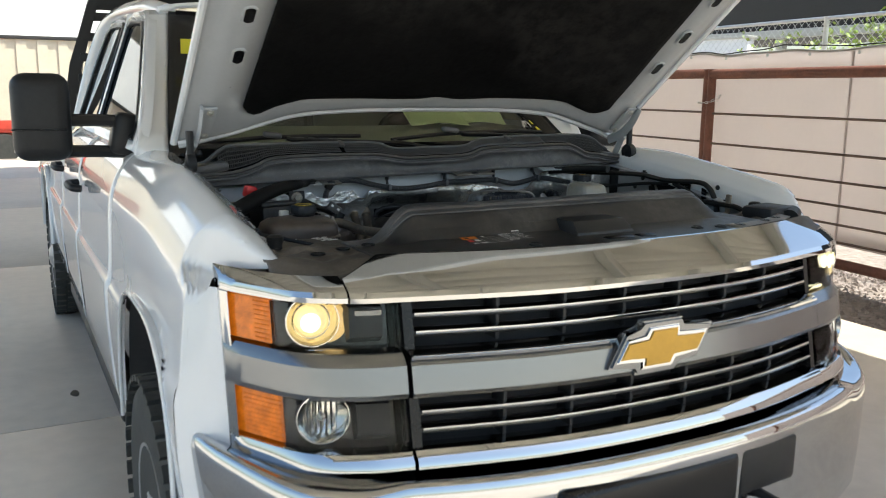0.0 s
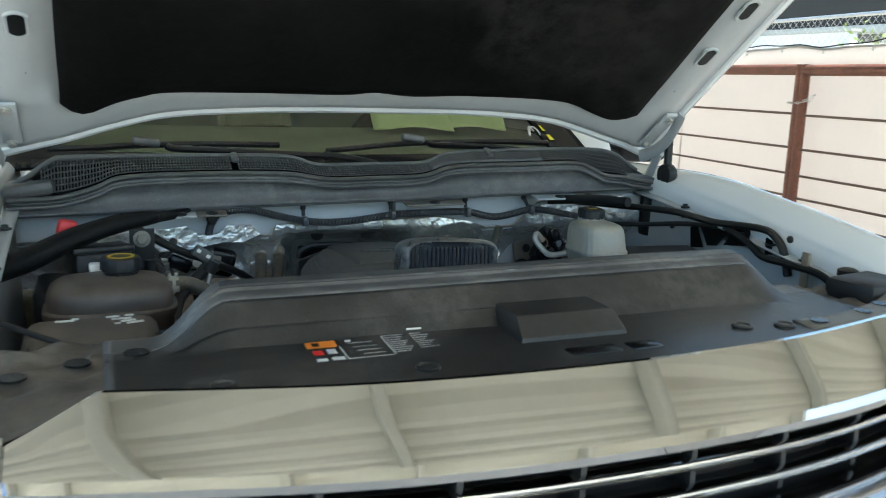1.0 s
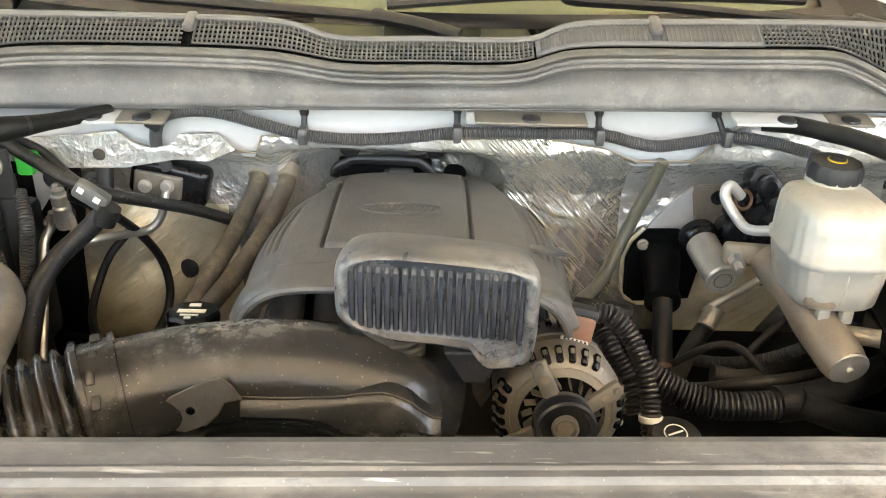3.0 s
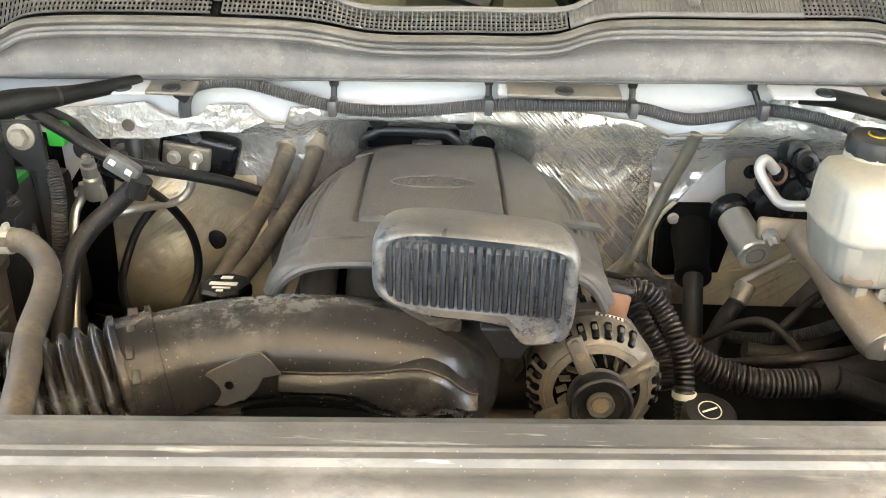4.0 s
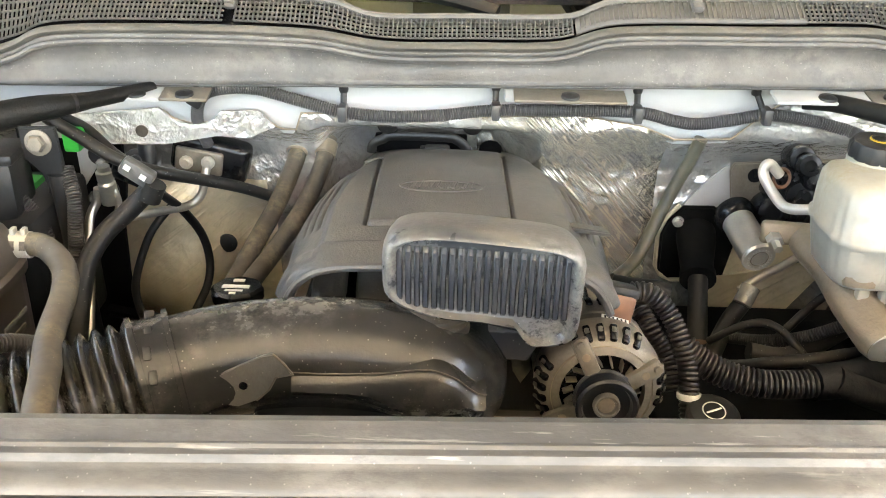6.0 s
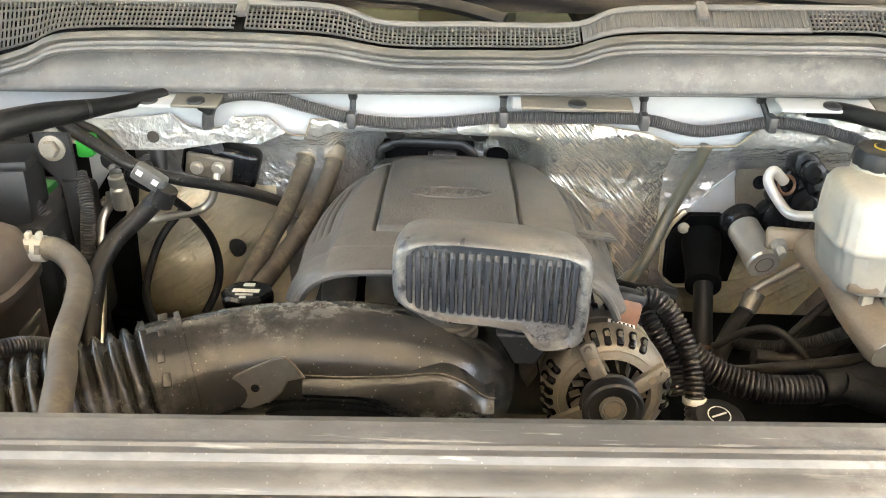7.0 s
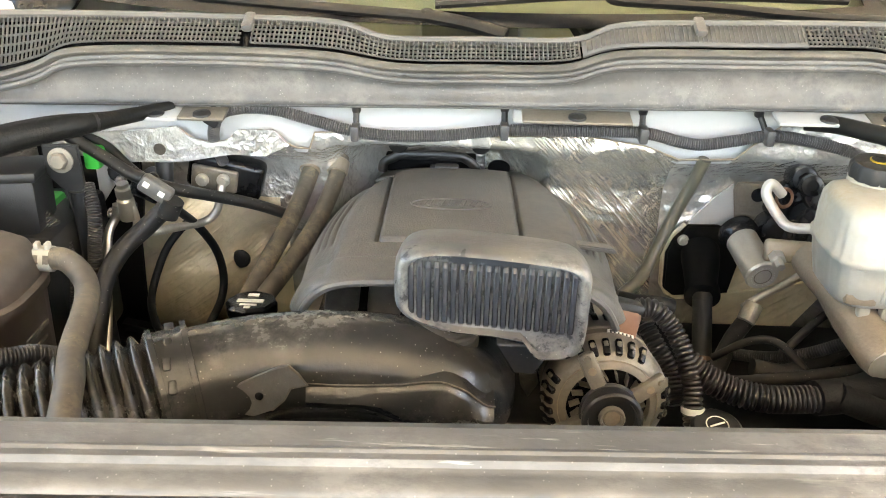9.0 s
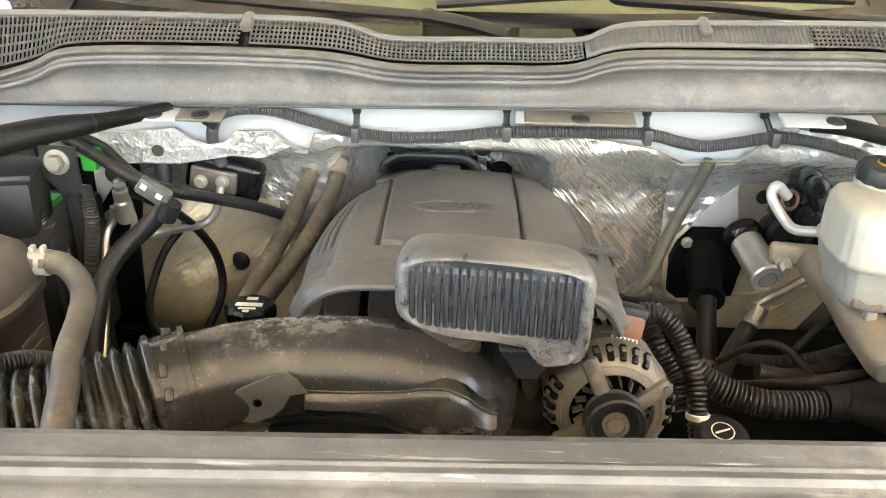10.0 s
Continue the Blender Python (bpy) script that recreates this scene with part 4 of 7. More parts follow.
# headlamps, two stacked on each side
for sg in (-1, 1):
    lamp = part("headlamp", flip(strip(-0.905, -0.598, [(0.13, 1.19), (0.075, 1.19), (0.075, 0.86), (0.13, 0.86)], 24), sg), "lamp_inner", truck, "stacked headlamp with amber turn signals")
    part("lamp_brow", flip(strip(-0.899, -0.7015, [(0.0, 1.176), (-0.016, 1.182), (-0.018, 1.192), (-0.014, 1.203), (-0.006, 1.209), (0.014, 1.220), (0.030, 1.227), (0.034, 1.226), (0.034, 1.216), (0.02, 1.178)], 24), sg), "chrome", lamp, "chrome brow over the lamp", angle=20)
    part("lamp_band", flip(strip(-0.899, -0.598, [(0.04, 0.985), (-0.006, 0.988), (-0.014, 1.0), (-0.014, 1.055), (-0.006, 1.068), (0.006, 1.078), (0.04, 1.08)], 24), sg), "satin", lamp, "satin chrome band between the lamps", angle=16)
    part("lamp_sill", flip(strip(-0.899, -0.598, [(0.03, 0.843), (-0.002, 0.843), (-0.016, 0.852), (-0.016, 0.866), (-0.006, 0.883), (0.03, 0.886)], 24), sg), "chrome", lamp)
    part("lamp_edge", flip(strip(-0.899, -0.888, [(-0.006, 1.066), (-0.006, 1.20), (0.02, 1.20), (0.02, 1.066)], 6), sg), "chrome", lamp)
    part("lamp_edge", flip(strip(-0.899, -0.888, [(-0.008, 0.85), (-0.008, 1.0), (0.02, 1.0), (0.02, 0.85)], 6), sg), "satin", lamp)
    for z0, z1, lit in ((1.084, 1.176, True), (0.888, 0.984, False)):
        zc = (z0 + z1) / 2
        part("lens", flip(strip(-0.822, -0.60, [(0.008, z0), (0.0, z0 + 0.006), (0.0, z1 - 0.006), (0.008, z1), (0.012, z1), (0.012, z0)], 26), sg), "lens", lamp)
        turn = part("turn_signal", flip(strip(-0.889, -0.824 if lit else -0.816, [(0.0145, z0 + 0.002), (0.0135, zc), (0.0145, z1 - 0.002), (0.06, z1 - 0.002), (0.06, z0 + 0.002)], 14), sg), "amber", lamp, "amber turn signal")
        for k in range(9):
            z = z0 + 0.010 + 0.0092 * k
            part("prism_rib", flip(strip(-0.848 if lit else -0.872, -0.826 if lit else -0.818, [(0.0150, z - 0.0025), (0.0110, z), (0.0150, z + 0.0025)], 6), sg), "amber", lamp)
        xc = -0.757 if lit else -0.752
        yc, zc = face_y(xc, zc), zc + (0.010 if lit else 0.012)
        ax = Vector((-0.25, -1, 0)).normalized()
        part("reflector_bowl", flip(lathe(bmesh.new(), [(0.054, 0.004), (0.052, 0.004), (0.044, -0.02), (0.026, -0.040), (0.0, -0.045)], (xc, yc + 0.02, zc), ax, 32, cap=False), sg), "reflector", lamp)
        part("bezel", flip(lathe(bmesh.new(), [(0.0535, -0.004), (0.0535, 0.002), (0.052, 0.004), (0.0505, 0.002), (0.051, -0.006)], (xc, yc + 0.024, zc), ax, 40, ring=True), sg), "lamp_inner", lamp)
        part("inner_panel", flip(strip(-0.815, -0.795, [(0.022, z0 + 0.004), (0.018, zc), (0.022, z1 - 0.004), (0.05, z1 - 0.004), (0.05, z0 + 0.004)], 6), sg), "lamp_inner", lamp)
        part("inner_panel", flip(strip(-0.69, -0.625, [(0.050, z0 + 0.006), (0.028, z0 + 0.02), (0.020, zc + 0.016), (0.020, zc + 0.026), (0.06, z1 - 0.004)], 8), sg), "black", lamp)
        if lit:
            part("inner_strip", flip(strip(-0.68, -0.628, [(0.018, zc + 0.010), (0.016, zc + 0.020), (0.020, zc + 0.022)], 6), sg), "satin", lamp)
        if lit:
            part("projector_ring", flip(lathe(bmesh.new(), [(0.0335, -0.006), (0.0375, -0.002), (0.0385, 0.003), (0.0360, 0.006), (0.0335, 0.004)], (xc, yc + 0.03, zc), ax, 36, ring=True), sg), "reflector", lamp, "bright ring round the lit lens")
            part("projector", flip(lathe(bmesh.new(), [(0.030, -0.02), (0.033, 0.0), (0.029, 0.010), (0.019, 0.017), (0.0, 0.020)], (xc, yc + 0.03, zc), ax, 32), sg), "lamp_glow", lamp, "lit projector lens")
            part("hot_spot", flip(lathe(bmesh.new(), [(0.020, 0.0170), (0.016, 0.0185), (0.010, 0.0212), (0.0, 0.0225)], (xc - 0.002, yc + 0.03, zc - 0.002), ax, 24), sg), "lamp_hot", lamp, "bright middle of the lit lens")
            part("inner_reflector", flip(lathe(bmesh.new(), [(0.044, -0.01), (0.042, 0.0), (0.030, -0.014), (0.0, -0.02)], (xc + 0.034, yc + 0.030, zc - 0.010), ax, 28), sg), "lamp_dim", lamp, "lit reflector")
        else:
            for k in range(6):
                part("facet", flip(rbox((xc - 0.03 + 0.012 * k, yc + 0.040, zc), (0.008, 0.012, 0.075), 0.002, rot(0, 0, 20 - 8 * k)), sg), "reflector", lamp)
            part("bulb", flip(lathe(bmesh.new(), [(0.008, -0.02), (0.008, 0.005), (0.004, 0.014), (0, 0.016)], (xc, yc + 0.035, zc), ax, 12), sg), "steel", lamp)

# front bumper

def bumper_ring(s):
    """A section of the bumper at s from -1 to 1, following its plan from end to end."""
    a = abs(s)
    if a < 0.8:
        x = s / 0.8 * 0.80
        y = -0.055 + 0.165 * (abs(x) / 0.80) ** 2.4
    else:
        k = (a - 0.8) / 0.2
        x = math.copysign(0.80 + 0.175 * math.sin(k * math.pi / 2), s)
        y = 0.11 + 0.44 * k ** 1.3
    nx, ny = math.copysign(step(0.55, 0.98, a), s), -1.0 + step(0.6, 1.0, a)
    n = Vector((nx, ny, 0)).normalized()
    up = 0.12 * step(0.72, 1.0, a)
    dip = 0.035 * step(0.62, 0.72, a) * (1 - step(0.80, 0.9, a))
    prof = [(-0.25, 0.838), (-0.12, 0.838), (-0.06, 0.839 + up * 0.1), (-0.034, 0.841 + up * 0.15 - dip * 0.2), (-0.016, 0.8455 + up * 0.2 - dip * 0.4), (-0.006, 0.846 + up * 0.2 - dip * 0.5), (0.001, 0.838 + up * 0.2 - dip * 0.6), (0.006, 0.816 + up * 0.2 - dip), (0.004, 0.74), (0.002, 0.62), (-0.004, 0.52), (-0.02, 0.485), (-0.06, 0.475), (-0.10, 0.475)]
    return [(x + n.x * d, y + n.y * d, z) for d, z in prof]


bumper = part("front_bumper", loft(bmesh.new(), [bumper_ring(-1 + 2 * i / 120) for i in range(121)], closed=False), "chrome", truck, "chrome front bumper", thick=0.004, angle=60)
part("bumper_opening", rbox((-0.095, -0.022, 0.705), (0.49, 0.090, 0.20), 0.02, seg=3), "gloss_black", bumper, "dark opening with tow hooks")
part("plate_bracket", rbox((0.255, -0.018, 0.745), (0.20, 0.070, 0.115), 0.012, rot(0, 0, 5)), "black", bumper)
for x in (-0.28, 0.28):
    part("tow_hook", tube([(x, 0.0, 0.60), (x, -0.11, 0.60), (x + 0.03, -0.14, 0.615), (x + 0.055, -0.11, 0.62), (x + 0.05, -0.05, 0.62)], 0.013, 10, 5), "black", bumper)
part("bumper_gap", strip(-0.93, 0.93, [(0.06, 0.80), (0.06, 0.845), (0.14, 0.845), (0.14, 0.80)], 40), "gloss_black", truck, "dark gap above the bumper")

# raised hood
HO, HV, HN = Vector((0, 1.275, 1.418)), Vector((0, -0.789, 0.614)), Vector((0, -0.614, -0.789))


def hood_at(x, v, w=0.0):
    crown = 0.062 * max(0.0, 1 - (x / 0.68) ** 2)
    return HO + Vector((x, 0, 0)) + HV * (v - 1.2 * crown * (1 - step(0.3, 0.9, v))) + HN * (w - crown)


hood_rear = curve1([-0.84, -0.78, -0.717, -0.641, -0.564, -0.456, -0.285, -0.1, 0.1, 0.285, 0.456, 0.564, 0.641, 0.717, 0.78, 0.84],
                   [-0.01, 0.010, 0.040, 0.072, 0.110, 0.150, 0.167, 0.172, 0.172, 0.170, 0.150, 0.110, 0.075, 0.043, 0.010, -0.01])
felt_rear = curve1([-0.68, -0.655, -0.617, -0.564, -0.511, -0.458, -0.29, -0.087, -0.013, 0.08, 0.217, 0.442, 0.544, 0.60, 0.64, 0.66, 0.68],
                   [0.28, 0.215, 0.185, 0.220, 0.244, 0.259, 0.262, 0.261, 0.272, 0.261, 0.268, 0.259, 0.216, 0.190, 0.196, 0.215, 0.28])
hood = part("hood", sheet(lambda u, v: hood_at((-0.825 + 1.65 * u), (lambda a: a + (1.13 - 0.10 * (2 * u - 1) ** 2 - a) * v)(hood_rear(-0.825 + 1.65 * u)), -0.03 - 0.012 * math.sin(math.pi * v)), 48, 30), "paint", truck, "white hood held open", thick=0.003)


def hood_frame(u, v):
    x = -0.815 + 1.63 * u
    a = hood_rear(x)
    vv = a + (1.11 - 0.10 * (2 * u - 1) ** 2 - a) * v
    edge = step(0.815, 0.735, abs(x))
    lip = step(0.0, 0.03, vv - a)
    inner = step(0.715, 0.665, abs(x)) * step(0.0, 0.05, vv - felt_rear(max(-0.67, min(0.67, x))) + 0.03)
    w = -0.022 + 0.026 * edge * lip - 0.018 * inner
    return hood_at(x, vv, w)


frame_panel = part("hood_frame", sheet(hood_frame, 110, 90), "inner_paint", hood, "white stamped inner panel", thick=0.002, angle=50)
for sg in (-1, 1):
    part("hood_edge", flip(sweep(bmesh.new(), [hood_at(-0.822, v, -0.02) for v in (0.0, 0.3, 0.6, 0.9, 1.02)], 0.011, 8), sg), "paint", hood)
part("hood_rear_edge", sweep(bmesh.new(), [hood_at(x, hood_rear(x) + 0.004, -0.012) for x in np.linspace(-0.81, 0.81, 60)], 0.013, 8), "paint", hood)


def felt_fn(u, v):
    x = -0.658 + 1.316 * u
    xx = x * (1.0 - 0.02 * v)
    a = felt_rear(x)
    vv = a + (1.0 - a) * v
    e = min(1.0, min(u, 1 - u) * 22, v * 22)
    w = 0.004 + 0.014 * e + 0.006 * noise.noise(Vector((x * 5, vv * 5, 0))) * e + 0.004 * math.sin(vv * 21) * e * step(0.2, 0.5, abs(x) + 0.1)
    return hood_at(xx, vv, w)


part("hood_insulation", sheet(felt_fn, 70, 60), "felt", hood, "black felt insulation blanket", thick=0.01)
for x, v in ((-0.04, 0.589), (0.375, 0.545), (-0.42, 0.60), (0.0, 0.95)):
    part("felt_button", lathe(bmesh.new(), [(0.017, 0), (0.016, 0.003), (0.006, 0.005), (0, 0.005)], hood_at(x, v, 0.019), HN, 16), "dusty", hood)
for sg in (-1, 1):
    for v in (0.432, 0.589, 0.76):
        bm = bmesh.new()
        ring = [(0.013 * math.copysign(1, math.cos(a)) * min(1, abs(math.cos(a)) * 1.4), 0.026 * math.sin(a)) for a in np.linspace(0, 2 * math.pi, 24, endpoint=False)]
        loft(bm, [[hood_at(-0.712 + p, v + q, w) for p, q in ring] for w in (0.002, 0.0095)])
        part("hood_hole", flip(bm, sg), "gloss_black", hood)
        bm = bmesh.new()
        line = [hood_at(-0.712 + p * 1.25, v + q * 1.15, 0.0065) for p, q in ring]
        sweep(bm, line + line[:2], 0.004, 6)
        part("hole_rim", flip(bm, sg), "inner_paint", hood)
    part("hood_hole", flip(lathe(bmesh.new(), [(0.006, 0), (0.006, 0.0055), (0, 0.0056)], hood_at(-0.715, 0.30, 0.0), HN, 10), sg), "gloss_black", hood)
    # hinge: plate on the hood, arm and pivot on the body
    plate = part("hood_hinge", flip(moved(rbox((0, 0, 0), (0.038, 0.135, 0.010), 0.006), Matrix.Translation(hood_at(-0.752, 0.155, 0.016)) @ Matrix(((1, 0, 0, 0), (0, HV.y, HN.y, 0), (0, HV.z, HN.z, 0), (0, 0, 0, 1)))), sg), "inner_paint", truck, "white steel hood hinge")
    for v in (0.205, 0.095):
        part("hinge_bolt", flip(lathe(bmesh.new(), [(0.011, 0), (0.011, 0.003), (0.0075, 0.003), (0.0075, 0.009), (0.0, 0.010)], hood_at(-0.752, v, 0.020), HN, 12), sg), "steel", plate)
    part("hinge_flange", flip(sweep(bmesh.new(), [hood_at(-0.777, v, 0.012 + 0.03 * math.sin(math.pi * (v - 0.02) / 0.22)) for v in np.linspace(0.02, 0.225, 10)], 0.012, 8, (0.4, 1.4)), sg), "inner_paint", plate)
    part("hinge_arm", flip(sweep(bmesh.new(), spline([hood_at(-0.785, 0.10, 0.045), (-0.79, 1.19, 1.43), (-0.795, 1.23, 1.37), (-0.79, 1.25, 1.33)], 5), 0.016, 8, (0.45, 1.2)), sg), "inner_paint", plate)
    part("hinge_spring", flip(lathe(bmesh.new(), [(0.016, -0.014), (0.028, -0.012), (0.031, 0.0), (0.028, 0.012), (0.020, 0.011), (0.010, 0.015), (0.0, 0.016)], (-0.80, 1.157, 1.380), (1, 0, 0), 24), sg), "black", plate)
    part("hinge_link", flip(sweep(bmesh.new(), [Vector((-0.80, 1.160, 1.475)), Vector((-0.80, 1.159, 1.43)), Vector((-0.80, 1.157, 1.385))], 0.011, 8), sg), "black", plate)


# ---- pickup truck: windscreen, cowl and cab front ----
def screen_pt(x, v, out=0.0):
    y0 = 1.375 + 0.17 * (abs(x) / 0.72) ** 2.2
    return Vector((x * (1 - 0.09 * v), y0 + 0.80 * v - out, 1.395 + 0.48 * v + out * 0.7))


windscreen = part("windscreen", sheet(lambda u, v: screen_pt(-0.78 + 1.56 * u, v), 30, 10), "glass", truck, "tinted windscreen with papers behind it")
windscreen.visible_shadow = False
part("windscreen_frit", sheet(lambda u, v: screen_pt(-0.78 + 1.56 * u, 0.035 * v, 0.004), 30, 1), "gloss_black", windscreen)
for sg in (-1, 1):
    part("windscreen_edge", flip(sheet(lambda u, v: screen_pt(-0.78 + 0.045 * u, v, 0.004), 1, 10), sg), "gloss_black", windscreen)
part("inspection_tag", sheet(lambda u, v: screen_pt(-0.70 + 0.055 * u, 0.70 + 0.09 * v, 0.006), 1, 1), "yellow_mark", windscreen, "yellow tag in the corner of the glass")
part("inspection_tag", rbox((-0.647, 1.885, 1.742), (0.056, 0.004, 0.052), 0.001), "yellow_mark", windscreen, "yellow tag on the windscreen edge")
dash = part("dashboard", sheet(lambda u, v: (-0.74 + 1.48 * u, 1.44 + 0.18 * (2 * u - 1) ** 2 + 0.62 * v, 1.405 + 0.045 * math.sin(min(1, v * 2.2) * math.pi / 2) - 0.16 * step(0.8, 1.0, v)), 24, 20), "dash", truck, "dull tan dashboard under the glass", thick=0.01)
for x, y, w, d, a in ((0.30, 1.80, 0.24, 0.30, -12), (0.50, 1.80, 0.22, 0.28, -20)):
    sheet_ob = thing("paper_sheet", "sheet of paper lying on the dashboard", "paper", "papers on the dashboard")
    bm = sheet(lambda u, v: ((u - 0.5) * w, (v - 0.5) * d, 0.004 + 0.012 * math.sin(3 * u + 2 * v) ** 2), 10, 10)
    part("page", moved(bm, Matrix.Translation((x, y, 1.492)) @ rot(14, 0, a)), "paper_tinted", sheet_ob, thick=0.001)
part("cab_floor", rbox((0, 2.7, 0.70), (1.7, 2.2, 0.1), 0.02), "dash", truck)
for x in (-0.40, 0.40):
    seat = part("seat", rbox((x, 2.75, 1.22), (0.50, 0.18, 0.72), 0.07, rot(-14, 0, 0), 4), "dash", truck)
    part("headrest", rbox((x, 2.90, 1.66), (0.28, 0.11, 0.19), 0.05, rot(-10, 0, 0), 4), "dash", seat)
part("steering_wheel", moved(lathe(bmesh.new(), [(0.185, -0.012), (0.197, 0.0), (0.185, 0.012), (0.173, 0.0), (0.185, -0.012)], (0, 0, 0), (0, 0, 1), 36), Matrix.Translation((0.40, 2.16, 1.34)) @ rot(62, 0, 0)), "black", truck)
part("rear_view_mirror", rbox((0.0, 2.02, 1.78), (0.25, 0.03, 0.07), 0.012), "black", truck)
part("headliner", sheet(lambda u, v: (-0.70 + 1.4 * u, 2.18 + 1.45 * v, 1.84), 2, 2), "dash", truck, thick=0.01)

# hand-painted marks on the glass: bars and strokes
for x, v in ((0.708, 0.150), (0.711, 0.098)):
    part("yellow_mark", sheet(lambda a, b: screen_pt(x - 0.022 + 0.044 * a, v - 0.016 + 0.032 * b, 0.006), 2, 2), "yellow_mark", windscreen, "yellow painted mark")
part("glass_film", sheet(lambda a, b: screen_pt(0.668 + 0.110 * a, 0.03 + 0.2 * b, 0.003), 4, 4), "gloss_black", windscreen)
bm = bmesh.new()
sweep(bm, [screen_pt(0.625 + 0.020 * math.cos(a) + 0.003 * a, 0.135 + 0.025 * math.sin(a * 1.5), 0.006) for a in np.linspace(0, 7, 30)], 0.0025, 5)
part("white_mark", bm, "white_print", windscreen, "white painted scribble")

cowl_top = curve1([-0.80, -0.74, -0.69, -0.64, -0.32, -0.19, -0.12, 0.0, 0.14, 0.20, 0.32, 0.58, 0.68, 0.74, 0.80], [1.345, 1.375, 1.412, 1.421, 1.423, 1.419, 1.400, 1.401, 1.404, 1.425, 1.432, 1.436, 1.425, 1.39, 1.36])
cowl_seal = curve1([-0.80, -0.70, -0.655, -0.60, -0.548, -0.40, -0.213, -0.105, 0.01, 0.126, 0.207, 0.40, 0.50, 0.547, 0.588, 0.624, 0.672, 0.72, 0.80], [1.345, 1.347, 1.352, 1.368, 1.388, 1.394, 1.392, 1.378, 1.379, 1.383, 1.404, 1.409, 1.4115, 1.4095, 1.395, 1.379, 1.374, 1.365, 1.355])
cowl_low = lambda x: 1.3245 + 0.020 * x
cowl = part("cowl_panel", sheet(lambda u, v: (lambda x: (x, 1.190 + 0.012 * math.sin(v * math.pi) - 0.02 * abs(x) ** 3, cowl_low(x) + (cowl_seal(x) - 0.006 - cowl_low(x)) * v))(-0.77 + 1.54 * u), 90, 8), "cowl", truck, "dusty grey plastic cowl panel", thick=0.004)
part("cowl_bottom", sheet(lambda u, v: (-0.77 + 1.54 * u, 1.191 + 0.06 * v, cowl_low(-0.77 + 1.54 * u)), 40, 2), "cowl", cowl, thick=0.003)
part("cowl_seal", sweep(bmesh.new(), [Vector((x, 1.191 - 0.02 * abs(x) ** 3, cowl_seal(x) - 0.001)) for x in np.linspace(-0.77, 0.77, 120)], 0.0085, 10, (1.2, 0.7)), "cover", cowl, "black rubber seal")
part("cowl_seal", sweep(bmesh.new(), [Vector((x, 1.186 - 0.02 * abs(x) ** 3, cowl_seal(x) - 0.017)) for x in np.linspace(-0.77, 0.77, 120)], 0.0045, 8), "cowl", cowl)


def cowl_pt(x, v, w=0.0):
    s, t = cowl_seal(x) + 0.007, cowl_top(x) - 0.004
    return Vector((x, 1.203 + 0.038 * v - w * 0.5, s + (t + 0.008 - s) * v + w))


part("cowl_backing", sheet(lambda u, v: cowl_pt(-0.74 + 1.48 * u, v, -0.012), 60, 3), "gloss_black", cowl)
part("cowl_ledge", sheet(lambda u, v: (lambda x: (x, 1.238 + (0.095 + 0.05 * x * x) * v, cowl_top(x) + 0.004 - 0.035 * v * v))(-0.78 + 1.56 * u), 80, 4), "cowl_grille", cowl, thick=0.004)
part("cowl_trim", sweep(bmesh.new(), [cowl_pt(x, 1.0, 0.001) for x in np.linspace(-0.76, 0.76, 110)], 0.0055, 8), "cowl_grille", cowl)
part("cowl_plate", sheet(lambda u, v: cowl_pt(0.150 + 0.302 * u, v, 0.001), 30, 3), "cowl_grille", cowl, thick=0.004)
bm = bmesh.new()
for k in range(48):
    x = 0.156 + 0.0062 * k
    sweep(bm, [cowl_pt(x, 0.12, 0.002), cowl_pt(x, 0.5, 0.002), cowl_pt(x, 0.9, 0.002)], 0.0011, 4)
part("plate_ribs", bm, "cowl_grille", cowl)["kind"] = "stuff"
for x0, x1 in ((-0.705, -0.322), (-0.306, 0.148), (0.452, 0.735)):
    bm = bmesh.new()
    n = int((x1 - x0) / 0.0062)
    for k in range(n + 1):
        x = x0 + 0.0062 * k
        if cowl_top(x) - cowl_seal(x) > 0.016:
            sweep(bm, [cowl_pt(x, 0.03), cowl_pt(x, 0.5), cowl_pt(x, 0.97)], 0.0015, 4, (1, 2.0))
    part("grille_mesh", bm, "cowl_grille", cowl)["kind"] = "stuff"
    bm = bmesh.new()
    for v in (0.06, 0.24, 0.42, 0.60, 0.78, 0.95):
        sweep(bm, [cowl_pt(x, v, -0.001) for x in np.linspace(x0, x1, 60)], 0.0017, 4, (1.6, 1))
    part("grille_wire", bm, "cowl_grille", cowl)["kind"] = "stuff"
for x in (-0.313, 0.31):
    part("cowl_notch", rbox(tuple(cowl_pt(x, 0.80, 0.003)), (0.016, 0.040, 0.012), 0.005, rot(20, 0, 0)), "cowl", cowl)
for x in (-0.73, 0.745):
    part("cowl_end", rbox((x, 1.25, 1.362), (0.10, 0.12, 0.03), 0.012, rot(0, 8 if x > 0 else -8, 0)), "cowl", cowl)

